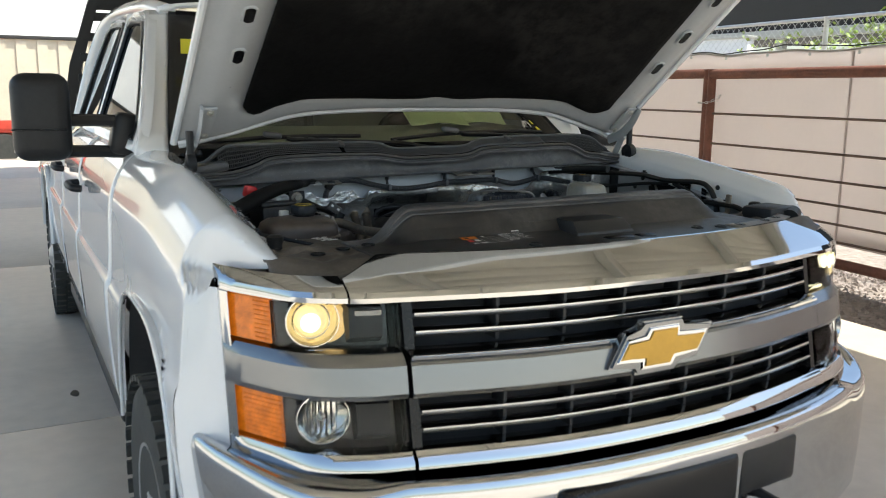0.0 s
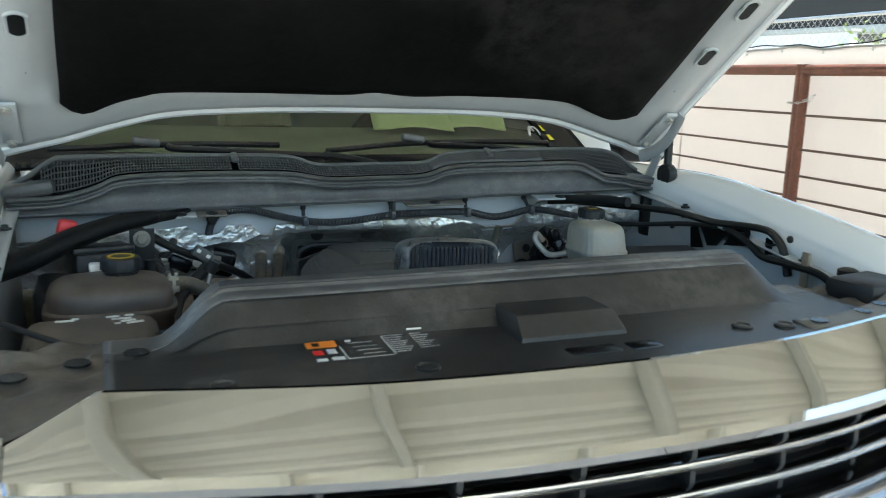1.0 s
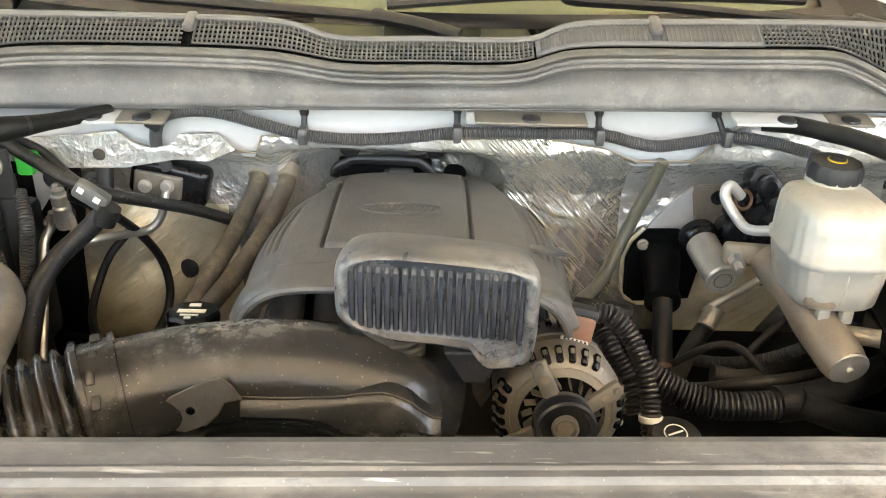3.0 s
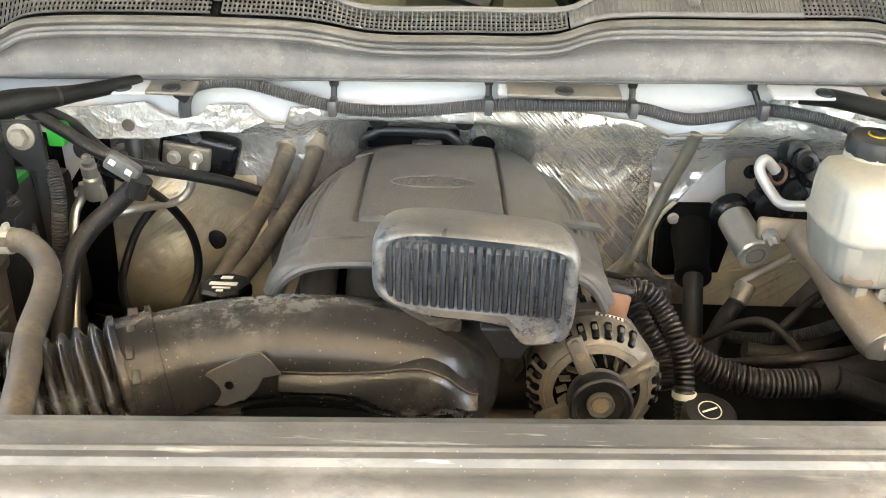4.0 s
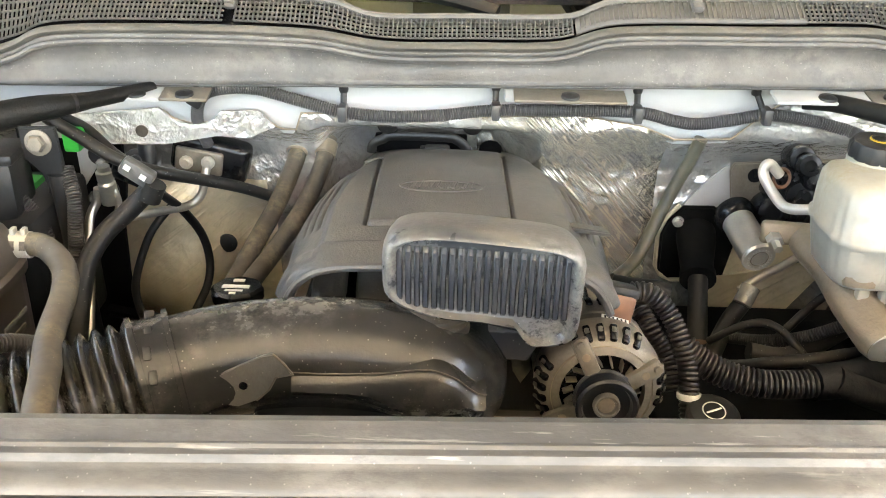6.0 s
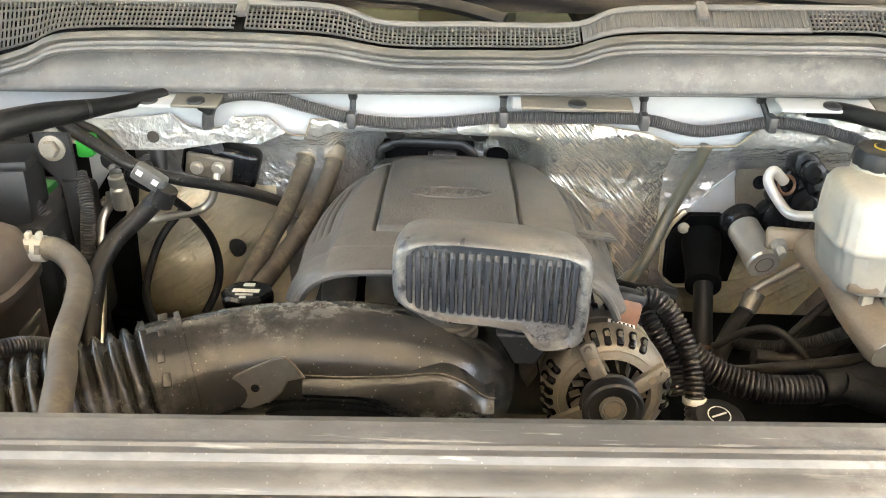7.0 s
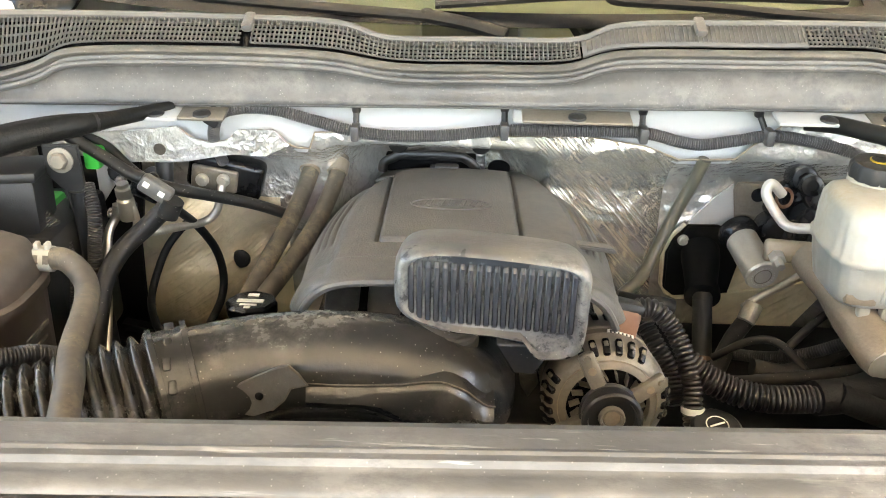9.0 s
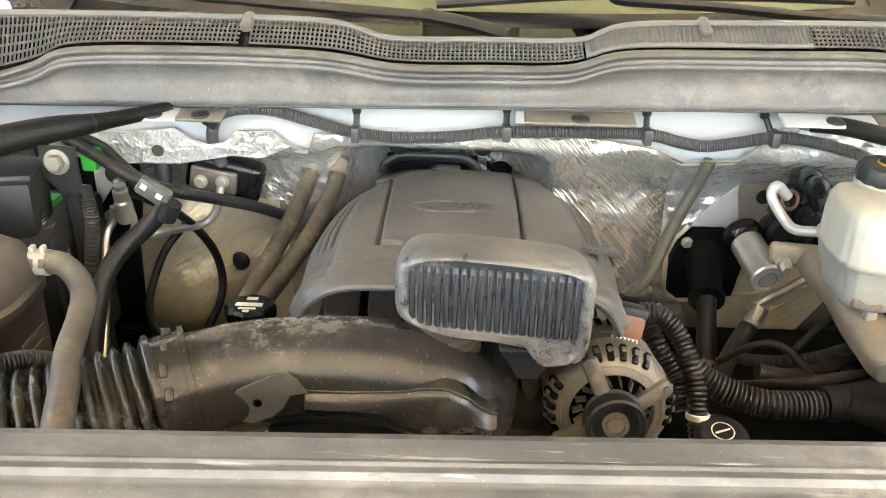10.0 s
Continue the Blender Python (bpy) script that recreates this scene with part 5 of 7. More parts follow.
# wipers
for arm, head, blade, joint in (
        ([(-0.445, 1.380, 1.437), (-0.425, 1.374, 1.432), (-0.338, 1.365, 1.428), (-0.185, 1.355, 1.421), (-0.065, 1.345, 1.416)], [(-0.070, 1.346, 1.417), (-0.005, 1.335, 1.408), (0.050, 1.322, 1.396)],
         [(-0.70, 1.45, 1.425), (-0.61, 1.41, 1.431), (-0.516, 1.40, 1.438), (-0.33, 1.396, 1.441), (-0.18, 1.40, 1.439)], (-0.490, 1.392, 1.447)),
        ([(0.208, 1.380, 1.446), (0.225, 1.374, 1.441), (0.353, 1.368, 1.437), (0.515, 1.368, 1.426), (0.660, 1.385, 1.420)], [(0.655, 1.384, 1.421), (0.700, 1.370, 1.412), (0.745, 1.350, 1.400)],
         [(-0.06, 1.40, 1.424), (0.144, 1.40, 1.442), (0.30, 1.396, 1.447), (0.449, 1.40, 1.448), (0.58, 1.42, 1.443)], (0.168, 1.393, 1.457))):
    wiper = part("wiper", tube(arm, 0.0105, 10, 6, flat=(1.5, 0.75)), "cable", truck, "black wiper arm and blade")
    part("wiper_head", tube(head, 0.0125, 10, 5, flat=(1.5, 0.8)), "cable", wiper)
    part("head_pin", lathe(bmesh.new(), [(0.012, -0.008), (0.012, 0.006), (0.008, 0.009), (0, 0.009)], head[0], (0, -0.4, 1), 14), "hose", wiper)
    part("wiper_blade", tube(blade, 0.0075, 8, 6, flat=(1.3, 1.0)), "hose", wiper)
    part("blade_joint", rbox(joint, (0.062, 0.030, 0.020), 0.008, rot(0, 8, 0), 3), "cowl", wiper)
    for k in range(5):
        p = Vector(arm[1]).lerp(Vector(arm[3]), 0.10 + 0.17 * k)
        part("arm_slot", rbox(p + Vector((0, 0.004, 0.0075)), (0.026, 0.006, 0.003), 0.001, rot(0, 3, 0)), "cowl_grille", wiper)

# ---- engine bay: firewall ----
EDGE_X = [-0.80, -0.559, -0.475, -0.424, -0.407, -0.379, -0.350, -0.336, -0.283, -0.272, -0.256, -0.233, -0.225, -0.157, -0.06, 0.052, 0.172, 0.254, 0.304, 0.384, 0.408, 0.445, 0.475, 0.60, 0.80]
EDGE_Z = [1.25, 1.260, 1.269, 1.276, 1.260, 1.252, 1.258, 1.2735, 1.275, 1.260, 1.249, 1.248, 1.2735, 1.274, 1.272, 1.276, 1.279, 1.267, 1.248, 1.251, 1.275, 1.306, 1.316, 1.322, 1.32]
foil_edge = lambda x: float(np.interp(x, EDGE_X, EDGE_Z))
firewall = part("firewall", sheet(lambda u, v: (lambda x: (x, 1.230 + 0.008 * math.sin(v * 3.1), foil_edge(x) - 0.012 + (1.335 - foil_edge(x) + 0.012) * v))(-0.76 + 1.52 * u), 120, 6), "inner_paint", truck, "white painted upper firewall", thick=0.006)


def wall_y(x, z):
    """The insulated lower firewall: deep in the middle, with a bulge behind the heater."""
    deep = 1.345 - 0.05 * step(1.03, 1.12, z) * step(-0.18, -0.22, x) + 0.085 * step(-0.21, -0.12, x) - 0.155 * step(0.05, 0.13, x) + 0.012 * step(0.27, 0.31, x)
    lip = step(1.19, 1.262, z)
    y = deep * (1 - lip) + 1.226 * lip
    d = ((x + 0.48) / 0.11) ** 2 + ((z - 0.98) / 0.12) ** 2
    y -= 0.09 * math.exp(-d * d * 0.7)
    y += 0.05 * step(1.0, 0.7, z)
    return y


def wall_relief(x, z):
    p = Vector((x * 7, z * 7, 3.1))
    crease = lambda s: (1 - min(1.0, abs(noise.noise(p * s)) * 3.2)) ** 2
    return 0.004 * noise.noise(p) + 0.0025 * noise.noise(p * 2.7) - 0.0035 * crease(1.6) - 0.0018 * crease(4.0)


for nm, mt, x0, x1, z0, z1, lab in (("firewall_foil", "foil_cream", -0.76, -0.30, 0.62, 1.135, "cream foil insulation"), ("firewall_foil", "foil", -0.76, -0.30, 1.135, 0, "silver foil insulation"),
                                    ("firewall_foil", "foil", -0.30, 0.03, 0.62, 0, "silver foil insulation"), ("firewall_foil", "foil_pleat", 0.03, 0.305, 0.62, 0, "stretched silver foil insulation"),
                                    ("firewall_foil", "foil", 0.305, 0.76, 0.62, 0, "silver foil insulation")):
    def wall_pt(u, v, x0=x0, x1=x1, z0=z0, z1=z1):
        x = x0 + (x1 - x0) * u
        z = z0 + ((z1 or foil_edge(x)) - z0) * v
        return (x, wall_y(x, z) - 0.012 * step(1.17, 1.2, z) + wall_relief(x, z), z)
    part(nm, sheet(wall_pt, 150, 150), mt, firewall, lab, angle=80)
part("foil_edge", sweep(bmesh.new(), [Vector((x, 1.2125, foil_edge(x))) for x in np.linspace(-0.70, 0.70, 160)], 0.0014, 6), "brown_cast", firewall, "brown cut edge of the insulation")
# upper foil band on the left and its stamped hole
band = [(-0.61, 1.261), (-0.475, 1.271), (-0.424, 1.278), (-0.407, 1.262), (-0.379, 1.254), (-0.352, 1.259), (-0.336, 1.2755), (-0.283, 1.277), (-0.270, 1.262), (-0.262, 1.254), (-0.30, 1.236), (-0.345, 1.238), (-0.42, 1.224), (-0.52, 1.221), (-0.61, 1.235)]
part("foil_shield", prism(band, 1.205, 1.209), "foil", firewall, "silver foil heat shield")
part("shield_hole", lathe(bmesh.new(), [(0.009, 0), (0.009, 0.003), (0, 0.0031)], (-0.4515, 1.2055, 1.2435), (0, -1, 0), 16), "plate", firewall)
for x, z in ((-0.374, 1.02), (-0.11, 1.232), (0.019, 1.229)):
    stud = part("wall_plug", lathe(bmesh.new(), [(0.016, 0), (0.016, 0.004), (0.011, 0.007), (0.0, 0.007)], (x, wall_y(x, z) - 0.006, z), (0, -1, 0), 18), "hose", firewall)
# white gap plate, boot plate and steering shaft
part("column_plate", prism([(0.322, 1.009), (0.319, 1.074), (0.326, 1.095), (0.348, 1.121), (0.395, 1.122), (0.418, 1.11), (0.435, 1.053), (0.427, 1.001), (0.34, 0.995)], 1.262, 1.272, bevel=0.003), "deep_black", truck, "black steering column boot")
part("column_rim", sweep(bmesh.new(), [Vector(p) for p in ((0.532, 1.268, 1.003), (0.47, 1.268, 0.996), (0.346, 1.268, 0.99), (0.328, 1.268, 0.999), (0.318, 1.268, 1.016), (0.315, 1.268, 1.072), (0.325, 1.268, 1.1), (0.343, 1.268, 1.122))], 0.0035, 6), "foil_cream", truck)
part("plate_bolt", lathe(bmesh.new(), [(0.009, 0), (0.009, 0.003), (0.006, 0.003), (0.006, 0.009), (0, 0.010)], (0.342, 1.262, 1.097), (0, -1, 0), 12), "steel", truck)
part("firewall_panel", prism([(0.411, 1.188), (0.438, 1.056), (0.428, 1.076), (0.343, 1.093), (0.354, 1.125), (0.383, 1.161)], 1.277, 1.281), "inner_paint", firewall, "bare painted firewall patch")
part("firewall_panel", prism([(0.41, 0.992), (0.426, 1.078), (0.499, 1.091), (0.552, 1.052), (0.537, 1.015), (0.49, 0.995)], 1.273, 1.277), "foil_cream", firewall, "bare cream firewall patch")
part("lower_shield", prism([(0.405, 1.000), (0.43, 1.003), (0.556, 1.029), (0.575, 1.0), (0.53, 0.93), (0.48, 0.88), (0.42, 0.86), (0.40, 0.92)], 1.262, 1.268), "foil_cream", firewall, "dull brown heat shield")
boot = part("column_boot", sweep(bmesh.new(), spline([(0.372, 1.262, 1.078), (0.368, 1.235, 1.070), (0.362, 1.20, 1.058), (0.358, 1.172, 1.050)], 5), lambda i: 0.030 - 0.0055 * step(2, 12, i), 24), "deep_black", truck, "black rubber boot")
part("boot_collar", sweep(bmesh.new(), [Vector((0.359, 1.178, 1.052)), Vector((0.358, 1.172, 1.050)), Vector((0.357, 1.166, 1.048))], 0.0265, 24), "deep_black", boot)
shaft = part("steering_shaft", rod((0.358, 1.17, 1.050), (0.349, 1.09, 0.975), 0.0145, 18), "black", truck, "black steering shaft")
part("shaft_joint", rod((0.350, 1.098, 0.984), (0.346, 1.06, 0.945), 0.0165, 16), "copper", shaft, "rusty orange shaft joint")

# ---- brake system ----
A0, A1 = Vector((0.411, 1.215, 1.13)), Vector((0.424, 1.125, 1.107))
ad = (A1 - A0).normalized()
can = part("vacuum_canister", lathe(bmesh.new(), [(0.0235, 0.0), (0.0235, (A1 - A0).length - 0.006), (0.0245, (A1 - A0).length - 0.004), (0.0225, (A1 - A0).length), (0.0, (A1 - A0).length + 0.0005)], A0, ad, 36), "steel", truck, "round steel sensor canister")
part("canister_boot", lathe(bmesh.new(), [(0.020, -0.014), (0.029, -0.010), (0.030, 0.002), (0.027, 0.008), (0.0250, 0.010), (0.0242, 0.014)], A0, ad, 28), "gloss_black", can, "black rubber collar")
for k in range(22):
    if k % 7 != 3:
        a = 2 * math.pi * k / 22
        qq = Vector((0, 0, 1)).rotation_difference(ad).to_matrix()
        part("stamped_mark", lathe(bmesh.new(), [(0.0011, 0.0), (0.0011, 0.0006), (0, 0.0007)], A1 + qq @ Vector((0.0165 * math.cos(a), 0.0165 * math.sin(a), 0.0003)), ad, 6), "white_print", can)
part("canister_ring", hoop(A1 + ad * 0.0004, ad, 0.0125, 0.0007), "cast", can)
mc = part("brake_cylinder", sweep(bmesh.new(), [Vector(p) for p in ((0.466, 1.085, 1.160), (0.470, 1.06, 1.155), (0.477, 1.02, 1.146), (0.485, 0.97, 1.134), (0.497, 0.91, 1.118), (0.500, 0.898, 1.115))], lambda i: (0.026, 0.026, 0.023, 0.027, 0.027, 0.024)[i], 26), "brown_cast", truck, "brown cast brake master cylinder")
part("cylinder_flange", moved(rbox((0, 0, 0), (0.09, 0.013, 0.032), 0.012, seg=3), Matrix.Translation((0.452, 1.095, 1.162)) @ rot(-15, 0, -8)), "brown_cast", mc)
for x in (0.422, 0.486):
    part("flange_nut", lathe(bmesh.new(), [(0.011, 0), (0.011, 0.012), (0.006, 0.012), (0.006, 0.026), (0, 0.027)], (x, 1.09, 1.158), (0, -1, -0.2), 6), "steel", mc)
part("cylinder_end", lathe(bmesh.new(), [(0.024, 0), (0.023, 0.003), (0.004, 0.003), (0.004, 0.008), (0, 0.008)], (0.500, 0.8975, 1.115), (0.09, -0.96, -0.25), 26), "steel", mc)
part("pipe_port", rod((0.51, 0.95, 1.13), (0.548, 0.93, 1.135), 0.011, 12), "brown_cast", mc)
part("cylinder_web", rbox((0.478, 0.985, 1.172), (0.04, 0.10, 0.03), 0.008, rot(-14, 0, -8)), "brown_cast", mc)


def tank_ring(z, k):
    """Rounded outline of the brake-fluid reservoir at a height, scaled by k."""
    cx, cy = 0.490 + (1.30 - z) * 0.02, 1.005 - (1.30 - z) * 0.10
    flute = lambda a: 1 + 0.013 * math.cos(20 * a) * step(1.165, 1.18, z) * step(1.295, 1.28, z)
    return [(cx + 0.064 * k * flute(a) * math.copysign(abs(math.cos(a)) ** 0.55, math.cos(a)), cy + 0.072 * k * math.copysign(abs(math.sin(a)) ** 0.55, math.sin(a)), z) for a in np.linspace(0, 2 * math.pi, 120, endpoint=False)]


res = part("brake_reservoir", loft(bmesh.new(), [tank_ring(z, k) for z, k in ((1.163, 0.66), (1.166, 0.78), (1.172, 0.86), (1.20, 0.93), (1.222, 0.965), (1.2245, 1.01), (1.229, 1.02), (1.2335, 1.01), (1.236, 0.965), (1.265, 0.94), (1.285, 0.90), (1.294, 0.82), (1.299, 0.66), (1.3005, 0.4))]), "milk", truck, "milky white brake-fluid reservoir", angle=50)
for k in range(7):
    a = -2.7 + 0.37 * k
    part("tank_rib", rbox((0.49 + 0.058 * math.cos(a) + 0.002, 0.998 + 0.064 * math.sin(a) - 0.004, 1.198), (0.005, 0.005, 0.045), 0.002), "milk", res)
for x in (0.478, 0.508):
    part("tank_tab", rbox((x, 0.945, 1.155), (0.016, 0.014, 0.022), 0.004), "milk", res)
part("tank_neck", lathe(bmesh.new(), [(0.034, -0.01), (0.034, 0.012), (0.030, 0.014)], (0.500, 1.045, 1.294), (0, 0, 1), 28), "milk", res)
cap = part("reservoir_cap", lathe(bmesh.new(), [(0.031, 0.0), (0.0345, 0.003), (0.0345, 0.018), (0.031, 0.024), (0.026, 0.0255), (0.0, 0.0255)], (0.500, 1.045, 1.303), (0, -0.06, 1), 48, wave=0.025, teeth=12), "black", res, "black cap with a yellow symbol")
part("cap_symbol", lathe(bmesh.new(), [(0.0125, 0), (0.0125, 0.0012), (0.0, 0.0013)], (0.500, 1.0435, 1.3290), (0, -0.06, 1), 24), "cap_yellow", res)
part("cap_symbol", lathe(bmesh.new(), [(0.0105, 0), (0.0105, 0.0008), (0.0085, 0.0008), (0.0085, 0)], (0.500, 1.0435, 1.3306), (0, -0.06, 1), 24), "black", res)
res.matrix_basis = Matrix.Translation((0.493, 1.0, 1.225)) @ Matrix.Scale(0.93, 4) @ Matrix.Translation((-0.49, -1.0, -1.23))
# booster valve block behind the brake pipe
part("valve_plate", prism([(0.425, 1.084), (0.406, 1.185), (0.411, 1.197), (0.558, 1.206), (0.584, 1.09)], 1.258, 1.264, bevel=0.002), "cast", truck, "dusty grey valve plate")
part("valve_hole", lathe(bmesh.new(), [(0.011, 0), (0.011, 0.002), (0, 0.0021)], (0.444, 1.257, 1.179), (0, -1, 0), 18), "gloss_black", truck)
for px, r, l in (((0.485, 1.17, 1.23), 0.017, 0.05), ((0.481, 1.19, 1.232), 0.020, 0.05), ((0.479, 1.21, 1.176), 0.028, 0.06), ((0.465, 1.21, 1.14), 0.026, 0.06), ((0.497, 1.2, 1.169), 0.026, 0.05), ((0.511, 1.2, 1.201), 0.022, 0.05), ((0.485, 1.21, 1.122), 0.024, 0.05), ((0.516, 1.2, 1.137), 0.024, 0.05), ((0.46, 1.22, 1.171), 0.012, 0.04), ((0.475, 1.215, 1.202), 0.016, 0.03)):
    x, y, z = px
    part("valve_body", lathe(bmesh.new(), [(r * 0.8, -l), (r, -l * 0.8), (r, -0.006), (r * 0.86, 0.0), (r * 0.5, 0.001), (r * 0.45, -0.004), (0, -0.004)], (x, y, z), (-0.1, -1, 0.25), 18), "gloss_black", truck)
part("valve_seal", hoop((0.451, 1.175, 1.209), (0.3, -1, 0.3), 0.013, 0.0026), "copper", truck)
# ---- engine: cover, manifold, oil cap ----
cover_half = curve1([0.0, 0.03, 0.10, 0.25, 0.5, 0.78, 0.90, 0.96, 1.0], [0.176, 0.187, 0.193, 0.192, 0.191, 0.170, 0.140, 0.115, 0.090])
cover_top = curve1([0.0, 0.06, 0.14, 0.17, 0.30, 0.6, 0.85, 0.95, 1.0], [1.2405, 1.2400, 1.2390, 1.2330, 1.2340, 1.2300, 1.2230, 1.2180, 1.2080])


def cover_pt(u, v):
    """Engine cover: u across, v from its front lip to its back."""
    half = cover_half(v)
    t = 2 * u - 1
    x = -0.010 + half * t
    y = 0.836 + 0.402 * v + 0.014 * t ** 4 * (1 - v)
    drop = (0.046 - 0.016 * step(0.2, 0.8, v)) * abs(t) ** 9 + 0.012 * abs(t) ** 3 + 0.006 * step(0.72, 0.78, abs(t)) * step(0.02, 0.10, v)
    off = abs(x + 0.0225 - 0.004 * (0.5 - v))
    inside = step(0.0850, 0.0825, off) * step(0.270, 0.279, v)
    ridge = lambda d, w: math.exp(-(d / w) ** 2)
    groove = -0.0048 * ridge(off - 0.0850, 0.0026) * step(0.26, 0.28, v) - 0.0040 * ridge(v - 0.272, 0.006) * step(0.089, 0.081, off)
    steps = sum(-0.0030 * ridge(abs(t) - a, 0.010) for a in (0.80, 0.85, 0.90)) * step(0.28, 0.34, v) * step(0.72, 0.62, v)
    return (x, y, cover_top(v) - drop + 0.0035 * inside + groove + steps)


engine = part("engine_cover", sheet(cover_pt, 270, 150), "cover", truck, "dusty dark grey engine cover", thick=0.005, angle=60)
part("cover_lip", sweep(bmesh.new(), [Vector(cover_pt(u, 0.0)) + Vector((0, -0.001, -0.003)) for u in np.linspace(0, 1, 70)], 0.0048, 8), "cover", engine)
# step panel beside the belt drive
part("cover_step", moved(prism([(0.0, 0.0), (0.050, -0.012), (0.056, -0.030), (0.012, -0.018)], -0.003, 0.003, bevel=0.0015), Matrix.Translation((0.122, 0.985, 1.2215)) @ rot(-90, 0, 0)), "cover", engine)
# oval mark and unread raised script, as plain strokes
on_cover = lambda x, y, up: Vector((x, y, cover_pt(0.5, (y - 0.836) / 0.402)[2] + up))
oval = [on_cover(-0.0225 + 0.052 * math.cos(a), 1.055 + 0.019 * math.sin(a), 0.0004) for a in np.linspace(0.35, 2 * math.pi - 0.1, 49)]
part("cover_oval", sweep(bmesh.new(), oval, 0.0011, 5), "shroud", engine)
bm = bmesh.new()
for k in range(12):
    x = -0.064 + 0.0072 * k
    sweep(bm, [on_cover(x + 0.0022 * j, 1.049 + (0.006 + 0.003 * (k % 3)) * j, 0.0006) for j in range(3)], 0.0010, 5)
    if k % 2:
        sweep(bm, [on_cover(x + 0.002 * j, 1.051 + 0.003 * math.sin(j * 1.6), 0.0006) for j in range(4)], 0.0010, 5)
part("cover_script", bm, "shroud", engine)
# hand hold at the back of the cover: an arch over a dark slot
arch = [(-0.141, 1.163), (-0.138, 1.178), (-0.122, 1.186), (-0.105, 1.192), (-0.02, 1.191), (-0.004, 1.187), (0.010, 1.176), (0.014, 1.165)]
part("cover_handle", sweep(bmesh.new(), spline([(x, 1.352, z) for x, z in arch], 5), 0.0052, 10, (1.0, 1.5)), "dusty", engine, "arched hand hold")
part("cover_slot", rbox((-0.062, 1.375, 1.172), (0.15, 0.02, 0.030), 0.004), "deep_black", engine)
part("cover_clip", rbox((-0.035, 1.345, 1.172), (0.040, 0.020, 0.016), 0.005), "cover", engine)
part("cover_clip", rbox((-0.057, 1.345, 1.173), (0.010, 0.014, 0.010), 0.002), "dusty", engine)
part("cover_rear", sheet(lambda u, v: (-0.140 + 0.25 * u, 1.232 + 0.14 * v, 1.206 - 0.042 * v - 0.012 * (2 * u - 1) ** 4), 24, 8), "cover", engine, thick=0.004)
part("cover_notch", lathe(bmesh.new(), [(0.018, 0), (0.018, 0.004), (0, 0.0045)], (0.050, 1.345, 1.174), (0, -0.5, 1), 20), "deep_black", engine)
manifold = part("intake_manifold", rbox((-0.01, 1.08, 1.07), (0.35, 0.36, 0.16), 0.03, seg=3), "gloss_black", truck, "black plastic intake manifold")
for x in (-0.150, -0.098, -0.040, 0.02, 0.08):
    part("runner", tube([(x, 0.925, 1.02), (x, 0.915, 1.12), (x, 0.95, 1.165), (x, 1.02, 1.175)], 0.021, 12, 5), "cover", manifold)
block = part("engine_block", rbox((0.0, 0.98, 0.80), (0.52, 0.62, 0.36), 0.03, seg=2), "brown_cast", truck, "grimy engine block")
part("timing_cover", rbox((0.0, 0.70, 0.86), (0.36, 0.10, 0.36), 0.03, seg=2), "black", block)
oil = part("oil_cap", lathe(bmesh.new(), [(0.018, -0.03), (0.018, -0.008), (0.030, -0.006), (0.0325, 0.0), (0.0325, 0.010), (0.029, 0.014), (0.0, 0.0145)], (-0.276, 0.985, 1.107), (0, 0.12, 1), 48, wave=0.035, teeth=8), "gloss_black", truck, "black oil filler cap with white print")
for dx, dy, w, h in ((0.0, -0.003, 0.034, 0.007), (0.0, -0.012, 0.022, 0.003), (0.0, 0.011, 0.014, 0.006), (0.0, -0.018, 0.008, 0.004)):
    part("cap_print", rbox((-0.276 + dx, 0.986 + dy * 1.3, 1.1222 - dy * 0.13), (w, h * 1.3, 0.0010), 0.0, rot(-7, 0, 0)), "white_print", oil)

# ---- intake duct with bellows and resonator ----
axis_line = spline([(-0.62, 0.585, 1.150), (-0.50, 0.630, 1.154), (-0.40, 0.675, 1.158), (-0.34, 0.705, 1.162), (-0.28, 0.735, 1.167), (-0.22, 0.757, 1.172), (-0.15, 0.766, 1.176), (-0.09, 0.768, 1.173), (-0.05, 0.770, 1.162), (-0.02, 0.776, 1.142), (-0.005, 0.80, 1.12), (0.0, 0.86, 1.11)], 12)
duct_line = [p for p in axis_line if p.x > -0.290]
duct = part("intake_duct", sweep(bmesh.new(), duct_line, lambda i: 0.0555 + 0.0035 * step(20, 60, i), 48, (1.0, 1.0)), "duct", truck, "dusty black plastic intake duct")
elbow = part("duct_elbow", lathe(bmesh.new(), [(0.02, -0.10), (0.056, -0.092), (0.0645, -0.050), (0.0635, -0.018), (0.057, 0.010), (0.044, 0.028), (0.024, 0.038), (0.0, 0.041)], (-0.019, 0.772, 1.137), (0.30, -0.30, 0.55), 48), "duct", duct, "rounded end of the duct")
part("elbow_rim", lathe(bmesh.new(), [(0.058, -0.005), (0.0655, -0.0025), (0.0655, 0.0025), (0.058, 0.005)], (-0.003, 0.776, 1.130), (0.9, 0.25, 0.15), 48, ring=True), "duct", duct)
